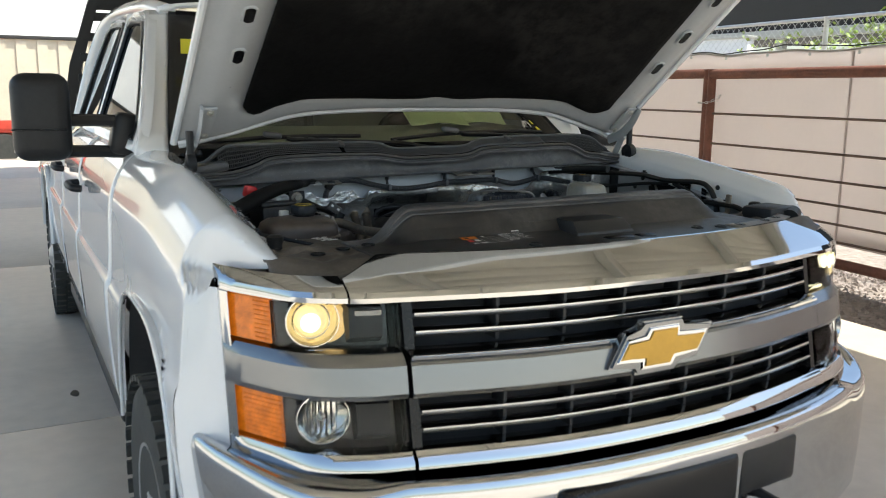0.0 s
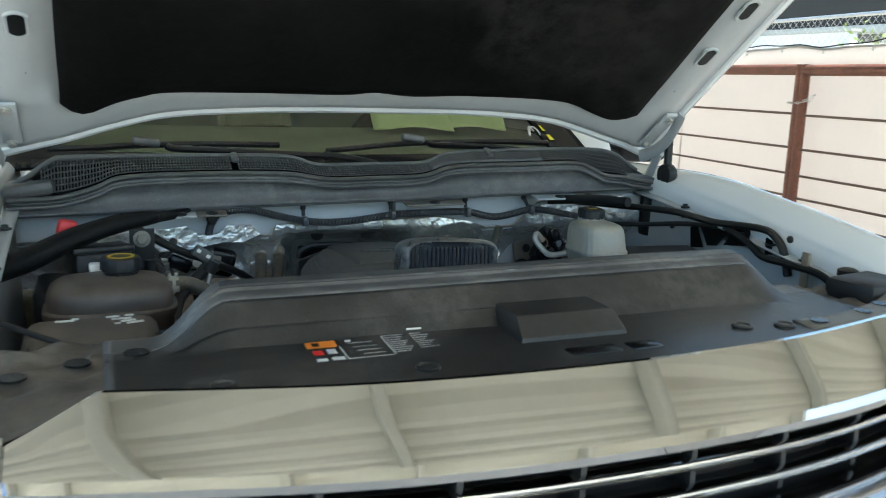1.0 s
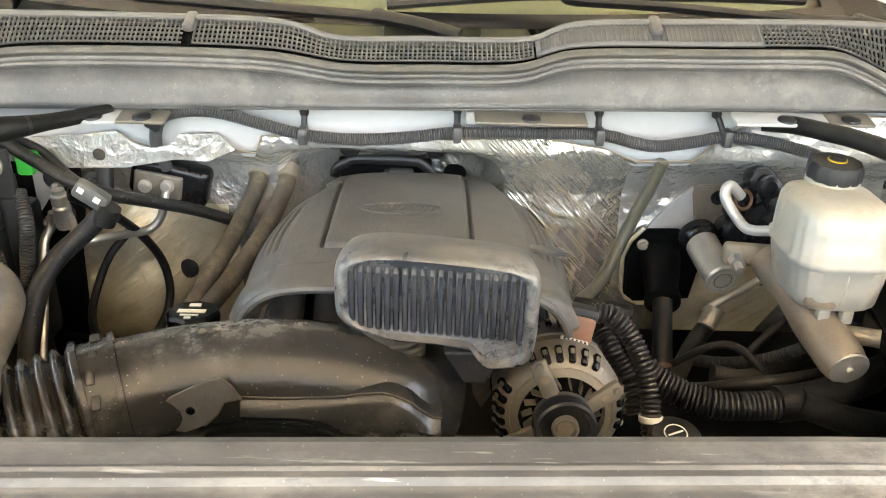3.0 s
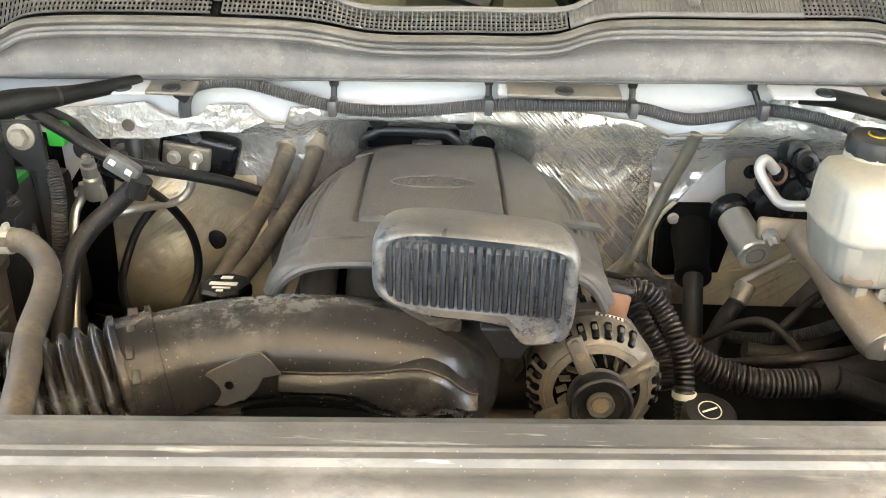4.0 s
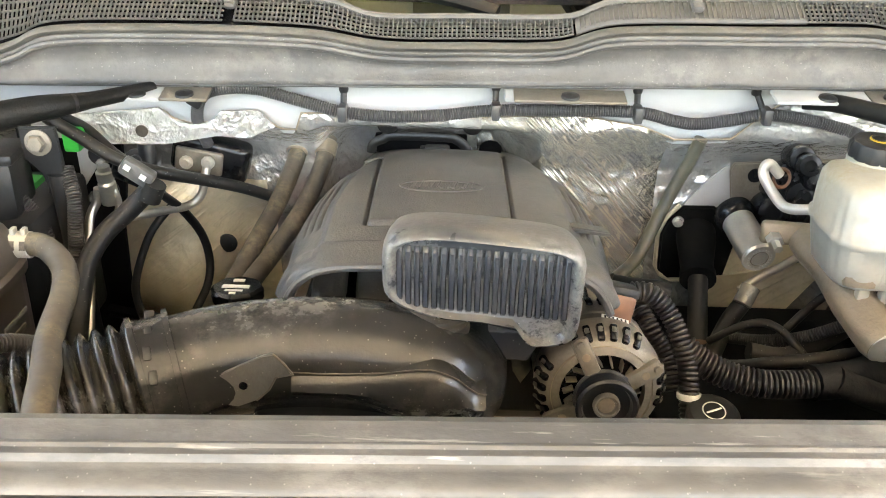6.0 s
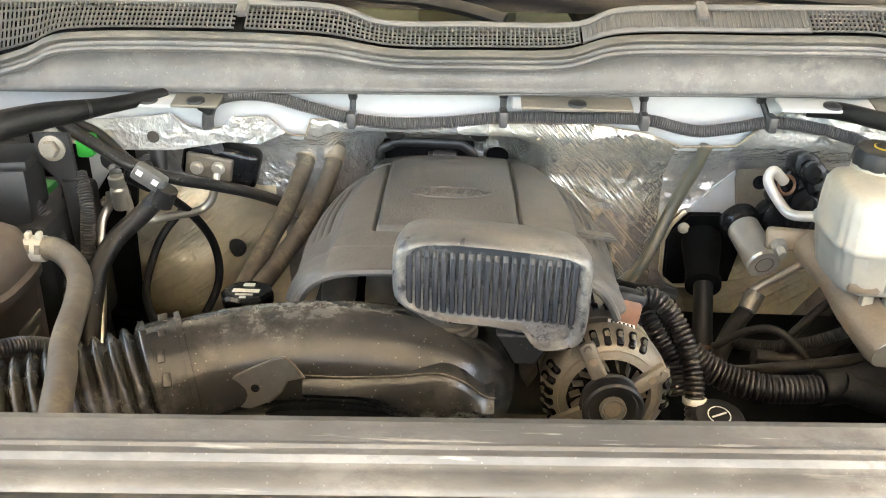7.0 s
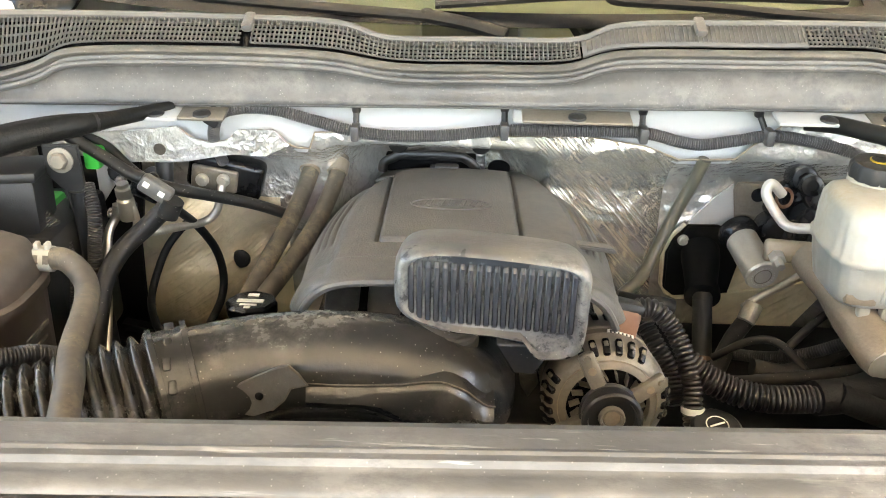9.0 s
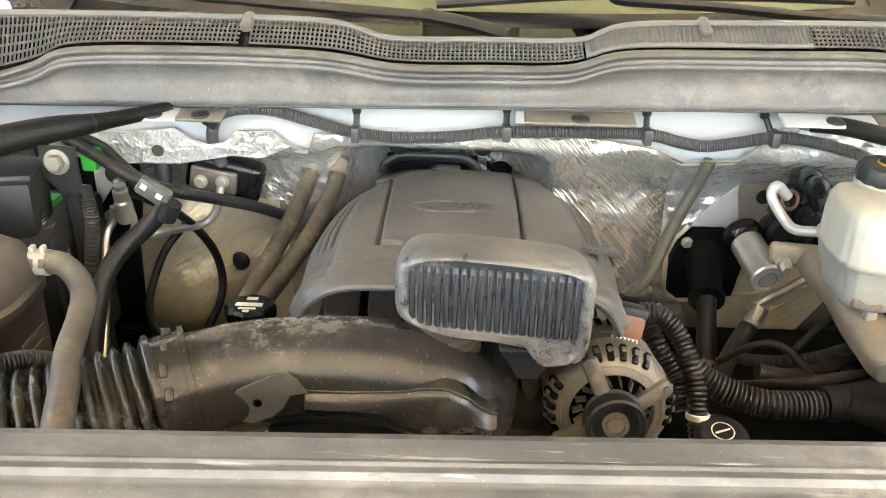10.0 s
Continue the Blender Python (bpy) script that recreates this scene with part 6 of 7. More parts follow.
# lower chamber below the moulding seam
seam_z = curve1([-0.153, -0.12, -0.066, -0.04, -0.019, 0.0, 0.012, 0.022, 0.030], [1.190, 1.189, 1.192, 1.196, 1.196, 1.186, 1.174, 1.165, 1.163])
chamber = []
for x in np.linspace(-0.153, 0.030, 40):
    z = seam_z(x)
    low = 1.158 - 0.020 * step(-0.11, -0.04, x)
    bow = 0.010 * step(-0.02, 0.035, x)
    chamber.append([(x, 0.760, z), (x, 0.716 + bow, z), (x, 0.711 + bow, z - 0.003), (x, 0.706 + bow, z - 0.012), (x, 0.704 + bow, (z + low) / 2), (x, 0.710 + bow, low + 0.008), (x, 0.722 + bow, low), (x, 0.770, low)])
part("duct_chamber", loft(bmesh.new(), chamber), "duct", duct, "lower chamber of the duct")
part("duct_seam", sweep(bmesh.new(), [Vector((x, 0.7125 + 0.010 * step(-0.02, 0.035, x), seam_z(x) + 0.0004)) for x in np.linspace(-0.155, 0.031, 60)], 0.0008, 6), "dusty_hose", duct, "pale moulding seam")
flag = [(-0.219, 1.191), (-0.195, 1.204), (-0.176, 1.214), (-0.167, 1.216), (-0.158, 1.206), (-0.150, 1.194), (-0.166, 1.190), (-0.173, 1.176), (-0.186, 1.163), (-0.204, 1.155), (-0.221, 1.157)]
part("duct_flag", prism(flag, 0.7035, 0.7070, bevel=0.001), "cover", duct, "thin mounting tab")
part("flag_edge", sweep(bmesh.new(), [Vector((x, 0.704, z)) for x, z in flag[3:9]], 0.0011, 6), "dusty_hose", duct)
part("flag_hole", lathe(bmesh.new(), [(0.0042, 0), (0.0042, 0.001), (0, 0.001)], (-0.197, 0.7035, 1.180), (0, -1, 0), 14), "gloss_black", duct)
part("duct_bracket", rbox((-0.10, 0.735, 1.118), (0.19, 0.05, 0.05), 0.012), "deep_black", duct)
bell_line = resample([p for p in axis_line if -0.60 < p.x < -0.298], 0.0020)
bellows = part("intake_bellows", sweep(bmesh.new(), bell_line, lambda i: 0.0480 + 0.0130 * abs(math.cos(math.pi * i * 0.0020 / 0.0142)) ** 0.8, 48), "duct", truck, "black rubber bellows of the intake", angle=80)
part("bellows_cuff", sweep(bmesh.new(), resample([p for p in axis_line if -0.302 < p.x < -0.262], 0.006), 0.0590, 48), "duct", bellows)
for x in (-0.270, -0.298):
    k = min(range(len(axis_line)), key=lambda i: abs(axis_line[i].x - x))
    part("hose_clamp", lathe(bmesh.new(), [(0.055, -0.0035), (0.0635, -0.0025), (0.0635, 0.0025), (0.055, 0.0035)], axis_line[k], axis_line[k + 1] - axis_line[k - 1], 48, ring=True), "duct", bellows)
for px, w in (((-0.296, 0.755, 1.219), 0.010), ((-0.286, 0.722, 1.222), 0.008), ((-0.281, 0.700, 1.215), 0.008), ((-0.272, 0.684, 1.200), 0.008)):
    part("clamp_tab", rbox(px, (w, 0.014, 0.006), 0.002, rot(40, 0, 18)), "duct", bellows)
k = min(range(len(axis_line)), key=lambda i: abs(axis_line[i].x + 0.455))
part("cuff_band", lathe(bmesh.new(), [(0.058, -0.016), (0.0645, -0.014), (0.0645, 0.014), (0.058, 0.016)], axis_line[k], axis_line[k + 1] - axis_line[k - 1], 48, ring=True), "alu", bellows, "pale metal band clamp")

# ribbed resonator box
def reso_ring(y, k, dz=0.0, dx=0.0):
    cx, cz, hw, hh = 0.0235 + dx, 1.2655 + dz, 0.0965 * k, 0.0455 * k
    out = []
    for a in np.linspace(0, 2 * math.pi, 96, endpoint=False):
        x = hw * math.copysign(abs(math.cos(a)) ** 0.36, math.cos(a))
        z = hh * math.copysign(abs(math.sin(a)) ** 0.40, math.sin(a))
        if z > 0:
            z += 0.003 * math.cos((x / 0.096 + 0.45) * 2.2) * z / hh
        else:
            z += (0.010 * step(-0.02, -0.09, x) - 0.024 * step(0.026, 0.050, x)) * min(1.0, -z / hh * 1.3)
        out.append((cx + x, y - x * 0.06, cz + z))
    return out


reso = part("resonator", loft(bmesh.new(), [reso_ring(0.7635, 0.83), reso_ring(0.7625, 0.845), reso_ring(0.758, 0.872), reso_ring(0.7555, 0.905), reso_ring(0.7565, 0.945), reso_ring(0.762, 0.978), reso_ring(0.771, 0.997), reso_ring(0.782, 1.0, -0.001), reso_ring(0.806, 0.985, -0.004), reso_ring(0.826, 0.955, -0.007), reso_ring(0.838, 0.90, -0.010), reso_ring(0.845, 0.80, -0.013), reso_ring(0.847, 0.6, -0.015)]), "ribbed", truck, "ribbed blue-black plastic intake resonator", angle=60)
for k in range(20):
    x = -0.0555 + 0.00828 * k
    zt, zb = 1.2990 - 0.00013 * k, 1.2325 - 0.00034 * k
    yf = 0.7635 - (x - 0.0235) * 0.06
    part("rib", loft(bmesh.new(), [[(x + a * w, yf - b * e, z) for a, b in ((-0.0031, -0.001), (-0.0029, 0.0036), (-0.0018, 0.0054), (0.0, 0.0060), (0.0018, 0.0054), (0.0029, 0.0036), (0.0031, -0.001))] for z, e, w in ((zb, 0.1, 0.80), (zb + 0.004, 0.9, 1.0), (zb + 0.02, 1.0, 1.0), (zt - 0.004, 1.0, 1.0), (zt, 0.2, 0.85))]), "rib", reso)
part("resonator_neck", lathe(bmesh.new(), [(0.036, -0.012), (0.040, -0.010), (0.0405, -0.004), (0.039, -0.002), (0.0395, 0.003), (0.037, 0.006), (0.0375, 0.010), (0.035, 0.012), (0.034, 0.05)], (-0.026, 0.800, 1.198), (0.06, 0.10, 1), 40), "dusty_hose", reso, "dusty neck of the resonator")
part("resonator_foot", loft(bmesh.new(), [[(0.063 + a * k * 1.0, 0.800 + b * k * 0.5, z) for a, b in ((-1, -1), (1, -1), (1, 1), (-1, 1))] for z, k in ((1.196, 0.032), (1.175, 0.022), (1.153, 0.012))]), "ribbed", reso, bevel=0.003)

# ---- alternator ----
AC, AX = Vector((0.154, 0.745, 1.126)), Vector((0.03, -0.97, 0.10)).normalized()
alt = part("alternator", lathe(bmesh.new(), [(0.060, -0.125), (0.072, -0.118), (0.077, -0.104), (0.078, -0.070), (0.0755, -0.067), (0.0750, -0.052), (0.080, -0.048), (0.0815, -0.030), (0.077, -0.010), (0.066, -0.001), (0.0535, 0.003), (0.0525, -0.012), (0.0, -0.014)], AC, AX, 64), "cast", truck, "dusty cast aluminium alternator", angle=40)
q = Vector((0, 0, 1)).rotation_difference(AX).to_matrix().to_4x4()
for k in range(30):
    m = Matrix.Translation(AC) @ q @ Matrix.Rotation(2 * math.pi * k / 30, 4, "Z")
    if k % 8 not in (3, 4):
        part("vent_slot", moved(rbox((0.0760, 0, -0.0135), (0.024, 0.0094, 0.010), 0.0028, rot(0, 58, 0)), m), "gloss_black", alt)
        part("winding", moved(rbox((0.0790, 0, -0.0150), (0.008, 0.0060, 0.009), 0.0015, rot(0, 58, 0)), m), "strap", alt)
    part("rear_slot", moved(rbox((0.0765, 0, -0.100), (0.006, 0.0085, 0.020), 0.002), m), "gloss_black", alt)
for a in (0.54, 2.04, 3.75, 5.3):
    m = Matrix.Translation(AC) @ q @ Matrix.Rotation(a, 4, "Z")
    part("front_spoke", moved(rbox((0.056, 0, 0.003), (0.050, 0.021, 0.012), 0.004, rot(0, 12, 0)), m), "cast", alt)
    part("spoke_hole", moved(lathe(bmesh.new(), [(0.0052, 0), (0.0052, 0.001), (0, 0.0011)], (0.058, 0, 0.0085), (0.2, 0, 1), 14), m), "brown_cast", alt)
    part("front_bolt", moved(lathe(bmesh.new(), [(0.0085, -0.006), (0.0085, 0.003), (0.005, 0.003), (0.0045, 0.007), (0, 0.007)], (0.0735, 0, 0.002), (0.2, 0, 1), 14), m), "cast", alt)
part("front_dark", lathe(bmesh.new(), [(0.0522, -0.011), (0.0522, -0.0095), (0.02, -0.009)], AC, AX, 48), "gloss_black", alt)
for k in range(18):
    m = Matrix.Translation(AC) @ q @ Matrix.Rotation(2 * math.pi * k / 18, 4, "Z")
    part("fan_blade", moved(rbox((0.042, 0, -0.004), (0.014, 0.0022, 0.014), 0.0008, rot(0, 0, 25)), m), "cast", alt)
part("face_line", lathe(bmesh.new(), [(0.0630, -0.001), (0.0638, 0.0012), (0.0646, -0.001)], AC, AX, 48, ring=True), "brown_cast", alt)
part("stator", lathe(bmesh.new(), [(0.0745, -0.0665), (0.0770, -0.066), (0.0770, -0.0535), (0.0745, -0.053)], AC, AX, 56, ring=True), "plate", alt, "brown steel core band")
pulley = part("pulley", lathe(bmesh.new(), [(0.020, 0.006), (0.037, 0.008), (0.0385, 0.012), (0.0355, 0.014), (0.0355, 0.030), (0.0385, 0.032), (0.0385, 0.036), (0.0355, 0.0385), (0.031, 0.0375), (0.029, 0.030), (0.022, 0.028), (0.0, 0.028)], AC, AX, 56), "black", alt, "black grooved pulley")
part("pulley_nut", lathe(bmesh.new(), [(0.0165, 0.026), (0.0165, 0.034), (0.0150, 0.036), (0.0125, 0.0355), (0.0115, 0.031), (0.0, 0.031)], AC, AX, 28), "cast", alt)
part("pulley_core", lathe(bmesh.new(), [(0.0105, 0.0312), (0.010, 0.0325), (0, 0.033)], AC, AX, 14), "brown_cast", alt)
part("label_plate", moved(rbox((0, 0, 0), (0.036, 0.003, 0.012), 0.0), Matrix.Translation(AC - AX * 0.059 + Vector((0.020, 0.0, 0.0735))) @ rot(-72, 15, 0)), "white_print", alt, "white label with dark bars")
alt.matrix_basis = Matrix.Translation((0.158, 0.806, 1.108)) @ Matrix.Scale(0.86, 4) @ Matrix.Translation(-AC)
plug = part("alternator_plug", rbox((0.181, 0.885, 1.164), (0.030, 0.034, 0.045), 0.006, rot(-15, 12, 0)), "copper", truck, "orange brown electrical plug")
for k in range(6):
    part("label_bar", moved(rbox((-0.014 + 0.0055 * k, -0.0018, 0.001), (0.0022, 0.001, 0.007), 0.0), Matrix.Translation(AC - AX * 0.059 + Vector((0.020, 0.0, 0.0735))) @ rot(-72, 15, 0)), "black", alt)
part("plug_lock", rbox((0.185, 0.89, 1.184), (0.034, 0.03, 0.018), 0.006, rot(-15, 12, 0)), "black", plug)
part("hose_band", lathe(bmesh.new(), [(0.0126, -0.004), (0.0140, -0.003), (0.0136, 0.003), (0.0124, 0.004)], (0.270, 0.86, 1.066), (0.0, -0.35, -1), 20, ring=True), "white_print", truck)
# power-steering cap
ps = part("steering_fluid_cap", lathe(bmesh.new(), [(0.024, -0.03), (0.028, -0.008), (0.030, 0.0), (0.030, 0.012), (0.026, 0.016), (0, 0.0165)], (0.292, 0.835, 1.050), (0, -0.2, 1), 32), "black", truck, "black steering-fluid cap with a white symbol")
part("cap_symbol", hoop((0.292, 0.833, 1.0668), (0, -0.2, 1), 0.0125, 0.0008), "white_print", ps)
part("cap_symbol", rbox((0.292, 0.833, 1.0672), (0.020, 0.002, 0.001), 0.0, rot(11, 0, 25)), "white_print", ps)
part("cap_symbol", rbox((0.297, 0.815, 1.0637), (0.018, 0.002, 0.001), 0.0, rot(11, 0, 0)), "white_print", ps)

# ---- passenger side: bottle, air box, battery bracket ----
tank = part("coolant_tank", loft(bmesh.new(), [[(-0.585 + 0.105 * k * math.copysign(abs(math.cos(a)) ** 0.6, math.cos(a)), 0.845 + 0.075 * k * math.copysign(abs(math.sin(a)) ** 0.6, math.sin(a)), z) for a in np.linspace(0, 2 * math.pi, 36, endpoint=False)]
                                                 for z, k in ((1.02, 0.88), (1.04, 0.95), (1.19, 1.0), (1.196, 1.05), (1.206, 1.05), (1.21, 1.0))]), "tank", truck, "brown translucent coolant tank with a black top", angle=45)
part("tank_top", loft(bmesh.new(), [[(-0.585 + 0.105 * k * math.copysign(abs(math.cos(a)) ** 0.6, math.cos(a)), 0.845 + 0.075 * k * math.copysign(abs(math.sin(a)) ** 0.6, math.sin(a)), z) for a in np.linspace(0, 2 * math.pi, 36, endpoint=False)]
                                      for z, k in ((1.208, 1.0), (1.228, 0.99), (1.243, 0.93), (1.252, 0.8), (1.258, 0.5))]), "tank", tank)
cap = part("tank_cap", lathe(bmesh.new(), [(0.028, -0.02), (0.029, 0.0), (0.034, 0.003), (0.034, 0.02), (0.031, 0.025), (0, 0.026)], (-0.566, 0.86, 1.262), (0, 0, 1), 40, wave=0.03, teeth=14), "black", tank, "black pressure cap with yellow print")
part("cap_print", lathe(bmesh.new(), [(0.023, 0), (0.023, 0.001), (0.017, 0.001), (0.017, 0)], (-0.566, 0.86, 1.288), (0, 0, 1), 28, ring=True), "cap_yellow", tank)
for k in range(5):
    part("tank_print", rbox((-0.4805, 0.842 - 0.006 * k, 1.155 - 0.016 * k), (0.002, 0.05 - 0.006 * k, 0.005), 0.0), "dusty_hose", tank)
part("hose_clamp", lathe(bmesh.new(), [(0.0130, -0.011), (0.0148, -0.010), (0.0148, 0.010), (0.0130, 0.011)], (-0.478, 0.884, 1.2260), (1, -0.03, 0), 20, ring=True), "milk", truck, "white spring clamp")
for x in (-0.484, -0.472):
    part("clamp_ear", rbox((x, 0.883, 1.2425), (0.006, 0.010, 0.009), 0.002), "milk", truck)
    part("clamp_slot", rbox((x + 0.001, 0.8705, 1.231), (0.006, 0.002, 0.010), 0.0, rot(-25, 0, 0)), "dusty_hose", truck)
airbox = part("air_box", rbox((-0.615, 0.615, 1.115), (0.20, 0.24, 0.21), 0.025, seg=3), "plate", truck, "dirty brown air-filter box with a torn label")
for k in range(15):
    part("box_rib", rbox((-0.700 + 0.0122 * k, 0.540, 1.2185), (0.0045, 0.062, 0.007), 0.002), "plate", airbox)
for k, (x, y, w) in enumerate(((-0.585, 0.708, 0.020), (-0.560, 0.712, 0.014), (-0.572, 0.694, 0.030), (-0.562, 0.681, 0.022), (-0.552, 0.669, 0.026), (-0.578, 0.668, 0.009), (-0.655, 0.700, 0.028), (-0.640, 0.708, 0.010))):
    part("label_scrap", rbox((x, y, 1.2212), (w, 0.0085, 0.001), 0.0, rot(0, 0, 8 + 7 * math.sin(5 * k))), "white_print", airbox, "torn scrap of a white label")
part("support_rod", rod((-0.76, 0.62, 1.258), (-0.64, 0.505, 1.238), 0.0045, 8), "black", truck)
battery = part("battery", rbox((-0.62, 1.075, 1.095), (0.20, 0.17, 0.21), 0.012), "black", truck, "black battery with a green cover")
part("battery_cover", rbox((-0.598, 1.06, 1.196), (0.075, 0.13, 0.026), 0.008), "green", battery, "green battery cover")
part("battery_side", rbox((-0.508, 1.115, 1.262), (0.022, 0.03, 0.028), 0.005), "green", battery)
fuse = part("fuse_block", moved(rbox((0, 0, 0), (0.105, 0.09, 0.075), 0.010, seg=2), Matrix.Translation((-0.600, 1.035, 1.228)) @ rot(-6, 0, 12)), "black", truck, "black fuse block under the loom")
part("fuse_lid", moved(rbox((0, 0, 0.041), (0.112, 0.096, 0.014), 0.005), Matrix.Translation((-0.600, 1.035, 1.228)) @ rot(-6, 0, 12)), "black", fuse)
brace = part("bay_brace", prism([(-0.545, 1.302), (-0.498, 1.302), (-0.498, 1.255), (-0.500, 1.15), (-0.512, 1.15), (-0.522, 1.24), (-0.545, 1.26)], 1.048, 1.054, bevel=0.002), "black", truck, "black steel brace with a bolt")
part("brace_bolt", lathe(bmesh.new(), [(0.0115, 0.002), (0.0115, 0.010), (0.0095, 0.0125), (0, 0.0125)], (-0.522, 1.048, 1.282), (0, -1, 0.1), 6), "cast", brace, angle=20)
part("brace_washer", lathe(bmesh.new(), [(0.0165, 0), (0.0165, 0.003), (0.010, 0.004)], (-0.522, 1.048, 1.282), (0, -1, 0.1), 24), "cast", brace)
part("brace_leg", rod((-0.507, 1.052, 1.24), (-0.505, 1.06, 0.95), 0.013, 10), "black", brace)
part("terminal_cap", rbox((-0.657, 1.062, 1.305), (0.035, 0.03, 0.035), 0.008, rot(0, 15, 10)), "red", truck, "red battery terminal cap")
part("connector", rbox((-0.607, 0.902, 1.258), (0.024, 0.02, 0.022), 0.003), "white_print", truck, "white connector")
# quick connector, valve and evaporator block
conn = part("quick_connector", moved(rbox((0, 0, 0), (0.044, 0.018, 0.024), 0.005), Matrix.Translation((-0.405, 1.05, 1.245)) @ rot(0, 35, 0)), "cover", truck, "grey quick connector with white symbols")
for dx in (-0.011, 0.011):
    part("connector_symbol", moved(rbox((dx, -0.0095, 0), (0.008, 0.001, 0.007), 0.0), Matrix.Translation((-0.405, 1.05, 1.248)) @ rot(0, 35, 0)), "white_print", conn)
part("connector_end", rod((-0.384, 1.05, 1.230), (-0.395, 1.05, 1.208), 0.014, 16), "hose", conn)
part("service_valve", lathe(bmesh.new(), [(0.012, -0.03), (0.012, 0.0), (0.0095, 0.003), (0.0115, 0.006), (0.0115, 0.018), (0.0085, 0.020), (0.0085, 0.026), (0, 0.027)], (-0.478, 1.12, 1.198), (0, -0.1, 1), 20), "alu", truck, "aluminium service valve")
evap = part("evaporator_block", rbox((-0.37, 1.252, 1.19), (0.115, 0.04, 0.062), 0.012, rot(0, 14, 0), 3), "gloss_black", truck, "black evaporator flange with a steel plate")
part("evaporator_plate", rbox((-0.383, 1.228, 1.190), (0.070, 0.008, 0.036), 0.012, rot(0, 10, 0), 3), "cast", evap)
for x in (-0.40, -0.368):
    part("plate_bolt", lathe(bmesh.new(), [(0.010, 0), (0.010, 0.004), (0.006, 0.004), (0.006, 0.010), (0, 0.010)], (x, 1.223, 1.190), (0, -1, 0.1), 12), "steel", evap)
part("sensor", rod((-0.446, 1.20, 1.225), (-0.446, 1.19, 1.195), 0.013, 14), "black", truck)
for p in ((-0.497, 1.16, 1.225), (-0.50, 1.17, 1.165), (-0.46, 1.19, 1.205)):
    part("wall_stud", lathe(bmesh.new(), [(0.016, 0), (0.016, 0.004), (0.009, 0.006), (0.009, 0.018), (0, 0.019)], p, (0.2, -1, 0.2), 14), "black", truck)
# black panel put where there is only dark, empty space
part("void_panel", prism([(-0.64, 1.240), (-0.487, 1.240), (-0.490, 1.16), (-0.505, 1.08), (-0.512, 0.90), (-0.64, 0.90)], 1.215, 1.222, bevel=0.002), "deep_black", truck, "black panel standing in for the dark void")
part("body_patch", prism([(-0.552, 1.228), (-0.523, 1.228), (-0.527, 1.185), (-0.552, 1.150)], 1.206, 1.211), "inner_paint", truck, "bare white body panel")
# black block in place of the shade below the heater bulge
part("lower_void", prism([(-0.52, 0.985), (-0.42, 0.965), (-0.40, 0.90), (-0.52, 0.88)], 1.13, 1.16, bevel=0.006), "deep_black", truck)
for p in ((-0.493, 1.150, 1.217), (-0.512, 1.150, 1.163)):
    part("stud_tip", lathe(bmesh.new(), [(0.0085, -0.004), (0.0085, 0.004), (0.0055, 0.004), (0.0055, 0.022), (0.004, 0.024), (0, 0.024)], p, (0.3, -1, 0.3), 8), "cast", truck)
part("relay_plug", rbox((-0.445, 1.13, 1.212), (0.05, 0.03, 0.03), 0.008, rot(0, 25, 0)), "gloss_black", truck)

# ---- driver side ----
fusebox = part("fuse_box", rbox((0.66, 0.90, 1.165), (0.20, 0.26, 0.10), 0.015, rot(4, 0, -8), 2), "dusty", truck, "dusty brown fuse box lid")
part("fuse_box_body", rbox((0.66, 0.92, 1.04), (0.18, 0.24, 0.16), 0.01, rot(0, 0, -8)), "gloss_black", fusebox)
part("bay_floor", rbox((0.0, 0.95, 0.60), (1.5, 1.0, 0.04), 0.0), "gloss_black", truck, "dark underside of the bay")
# added block that puts the shade of the lower bay into black colour
part("dark_bay_block", rbox((0.46, 1.04, 0.88), (0.42, 0.34, 0.22), 0.03), "deep_black", truck, "black block added to darken the lower bay")
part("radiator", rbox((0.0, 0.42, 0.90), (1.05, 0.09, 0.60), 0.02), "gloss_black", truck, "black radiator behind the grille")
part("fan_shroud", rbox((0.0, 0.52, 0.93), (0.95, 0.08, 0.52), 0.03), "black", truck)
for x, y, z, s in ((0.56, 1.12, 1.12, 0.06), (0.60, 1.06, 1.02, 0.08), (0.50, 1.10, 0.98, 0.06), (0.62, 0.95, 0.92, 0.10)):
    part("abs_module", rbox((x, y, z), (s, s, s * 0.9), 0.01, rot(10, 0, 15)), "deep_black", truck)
part("fender_cable", tube([(0.50, 1.185, 1.316), (0.57, 1.15, 1.312), (0.62, 1.02, 1.319), (0.66, 0.917, 1.321), (0.72, 0.865, 1.305), (0.752, 0.745, 1.309), (0.757, 0.70, 1.295), (0.760, 0.675, 1.262), (0.760, 0.66, 1.22)], 0.010, 10, 6, flat=(1.0, 0.8)), "cable", truck, "black cable channel along the fender")
part("fender_cable", tube([(0.735, 0.84, 1.297), (0.745, 0.77, 1.272), (0.745, 0.722, 1.250), (0.745, 0.639, 1.250), (0.742, 0.55, 1.246), (0.742, 0.50, 1.215)], 0.008, 8, 6), "cable", truck)
part("fender_cable", tube([(0.60, 1.10, 1.265), (0.66, 1.04, 1.272), (0.72, 0.96, 1.285), (0.75, 0.88, 1.290)], 0.006, 8, 6), "cable", truck)


def side_plate(poly, x0, x1):
    """A plate on the inner fender, with an outline of (y, z)."""
    return loft(bmesh.new(), [[(x0, y, z) for y, z in poly], [(x1, y, z) for y, z in poly]])


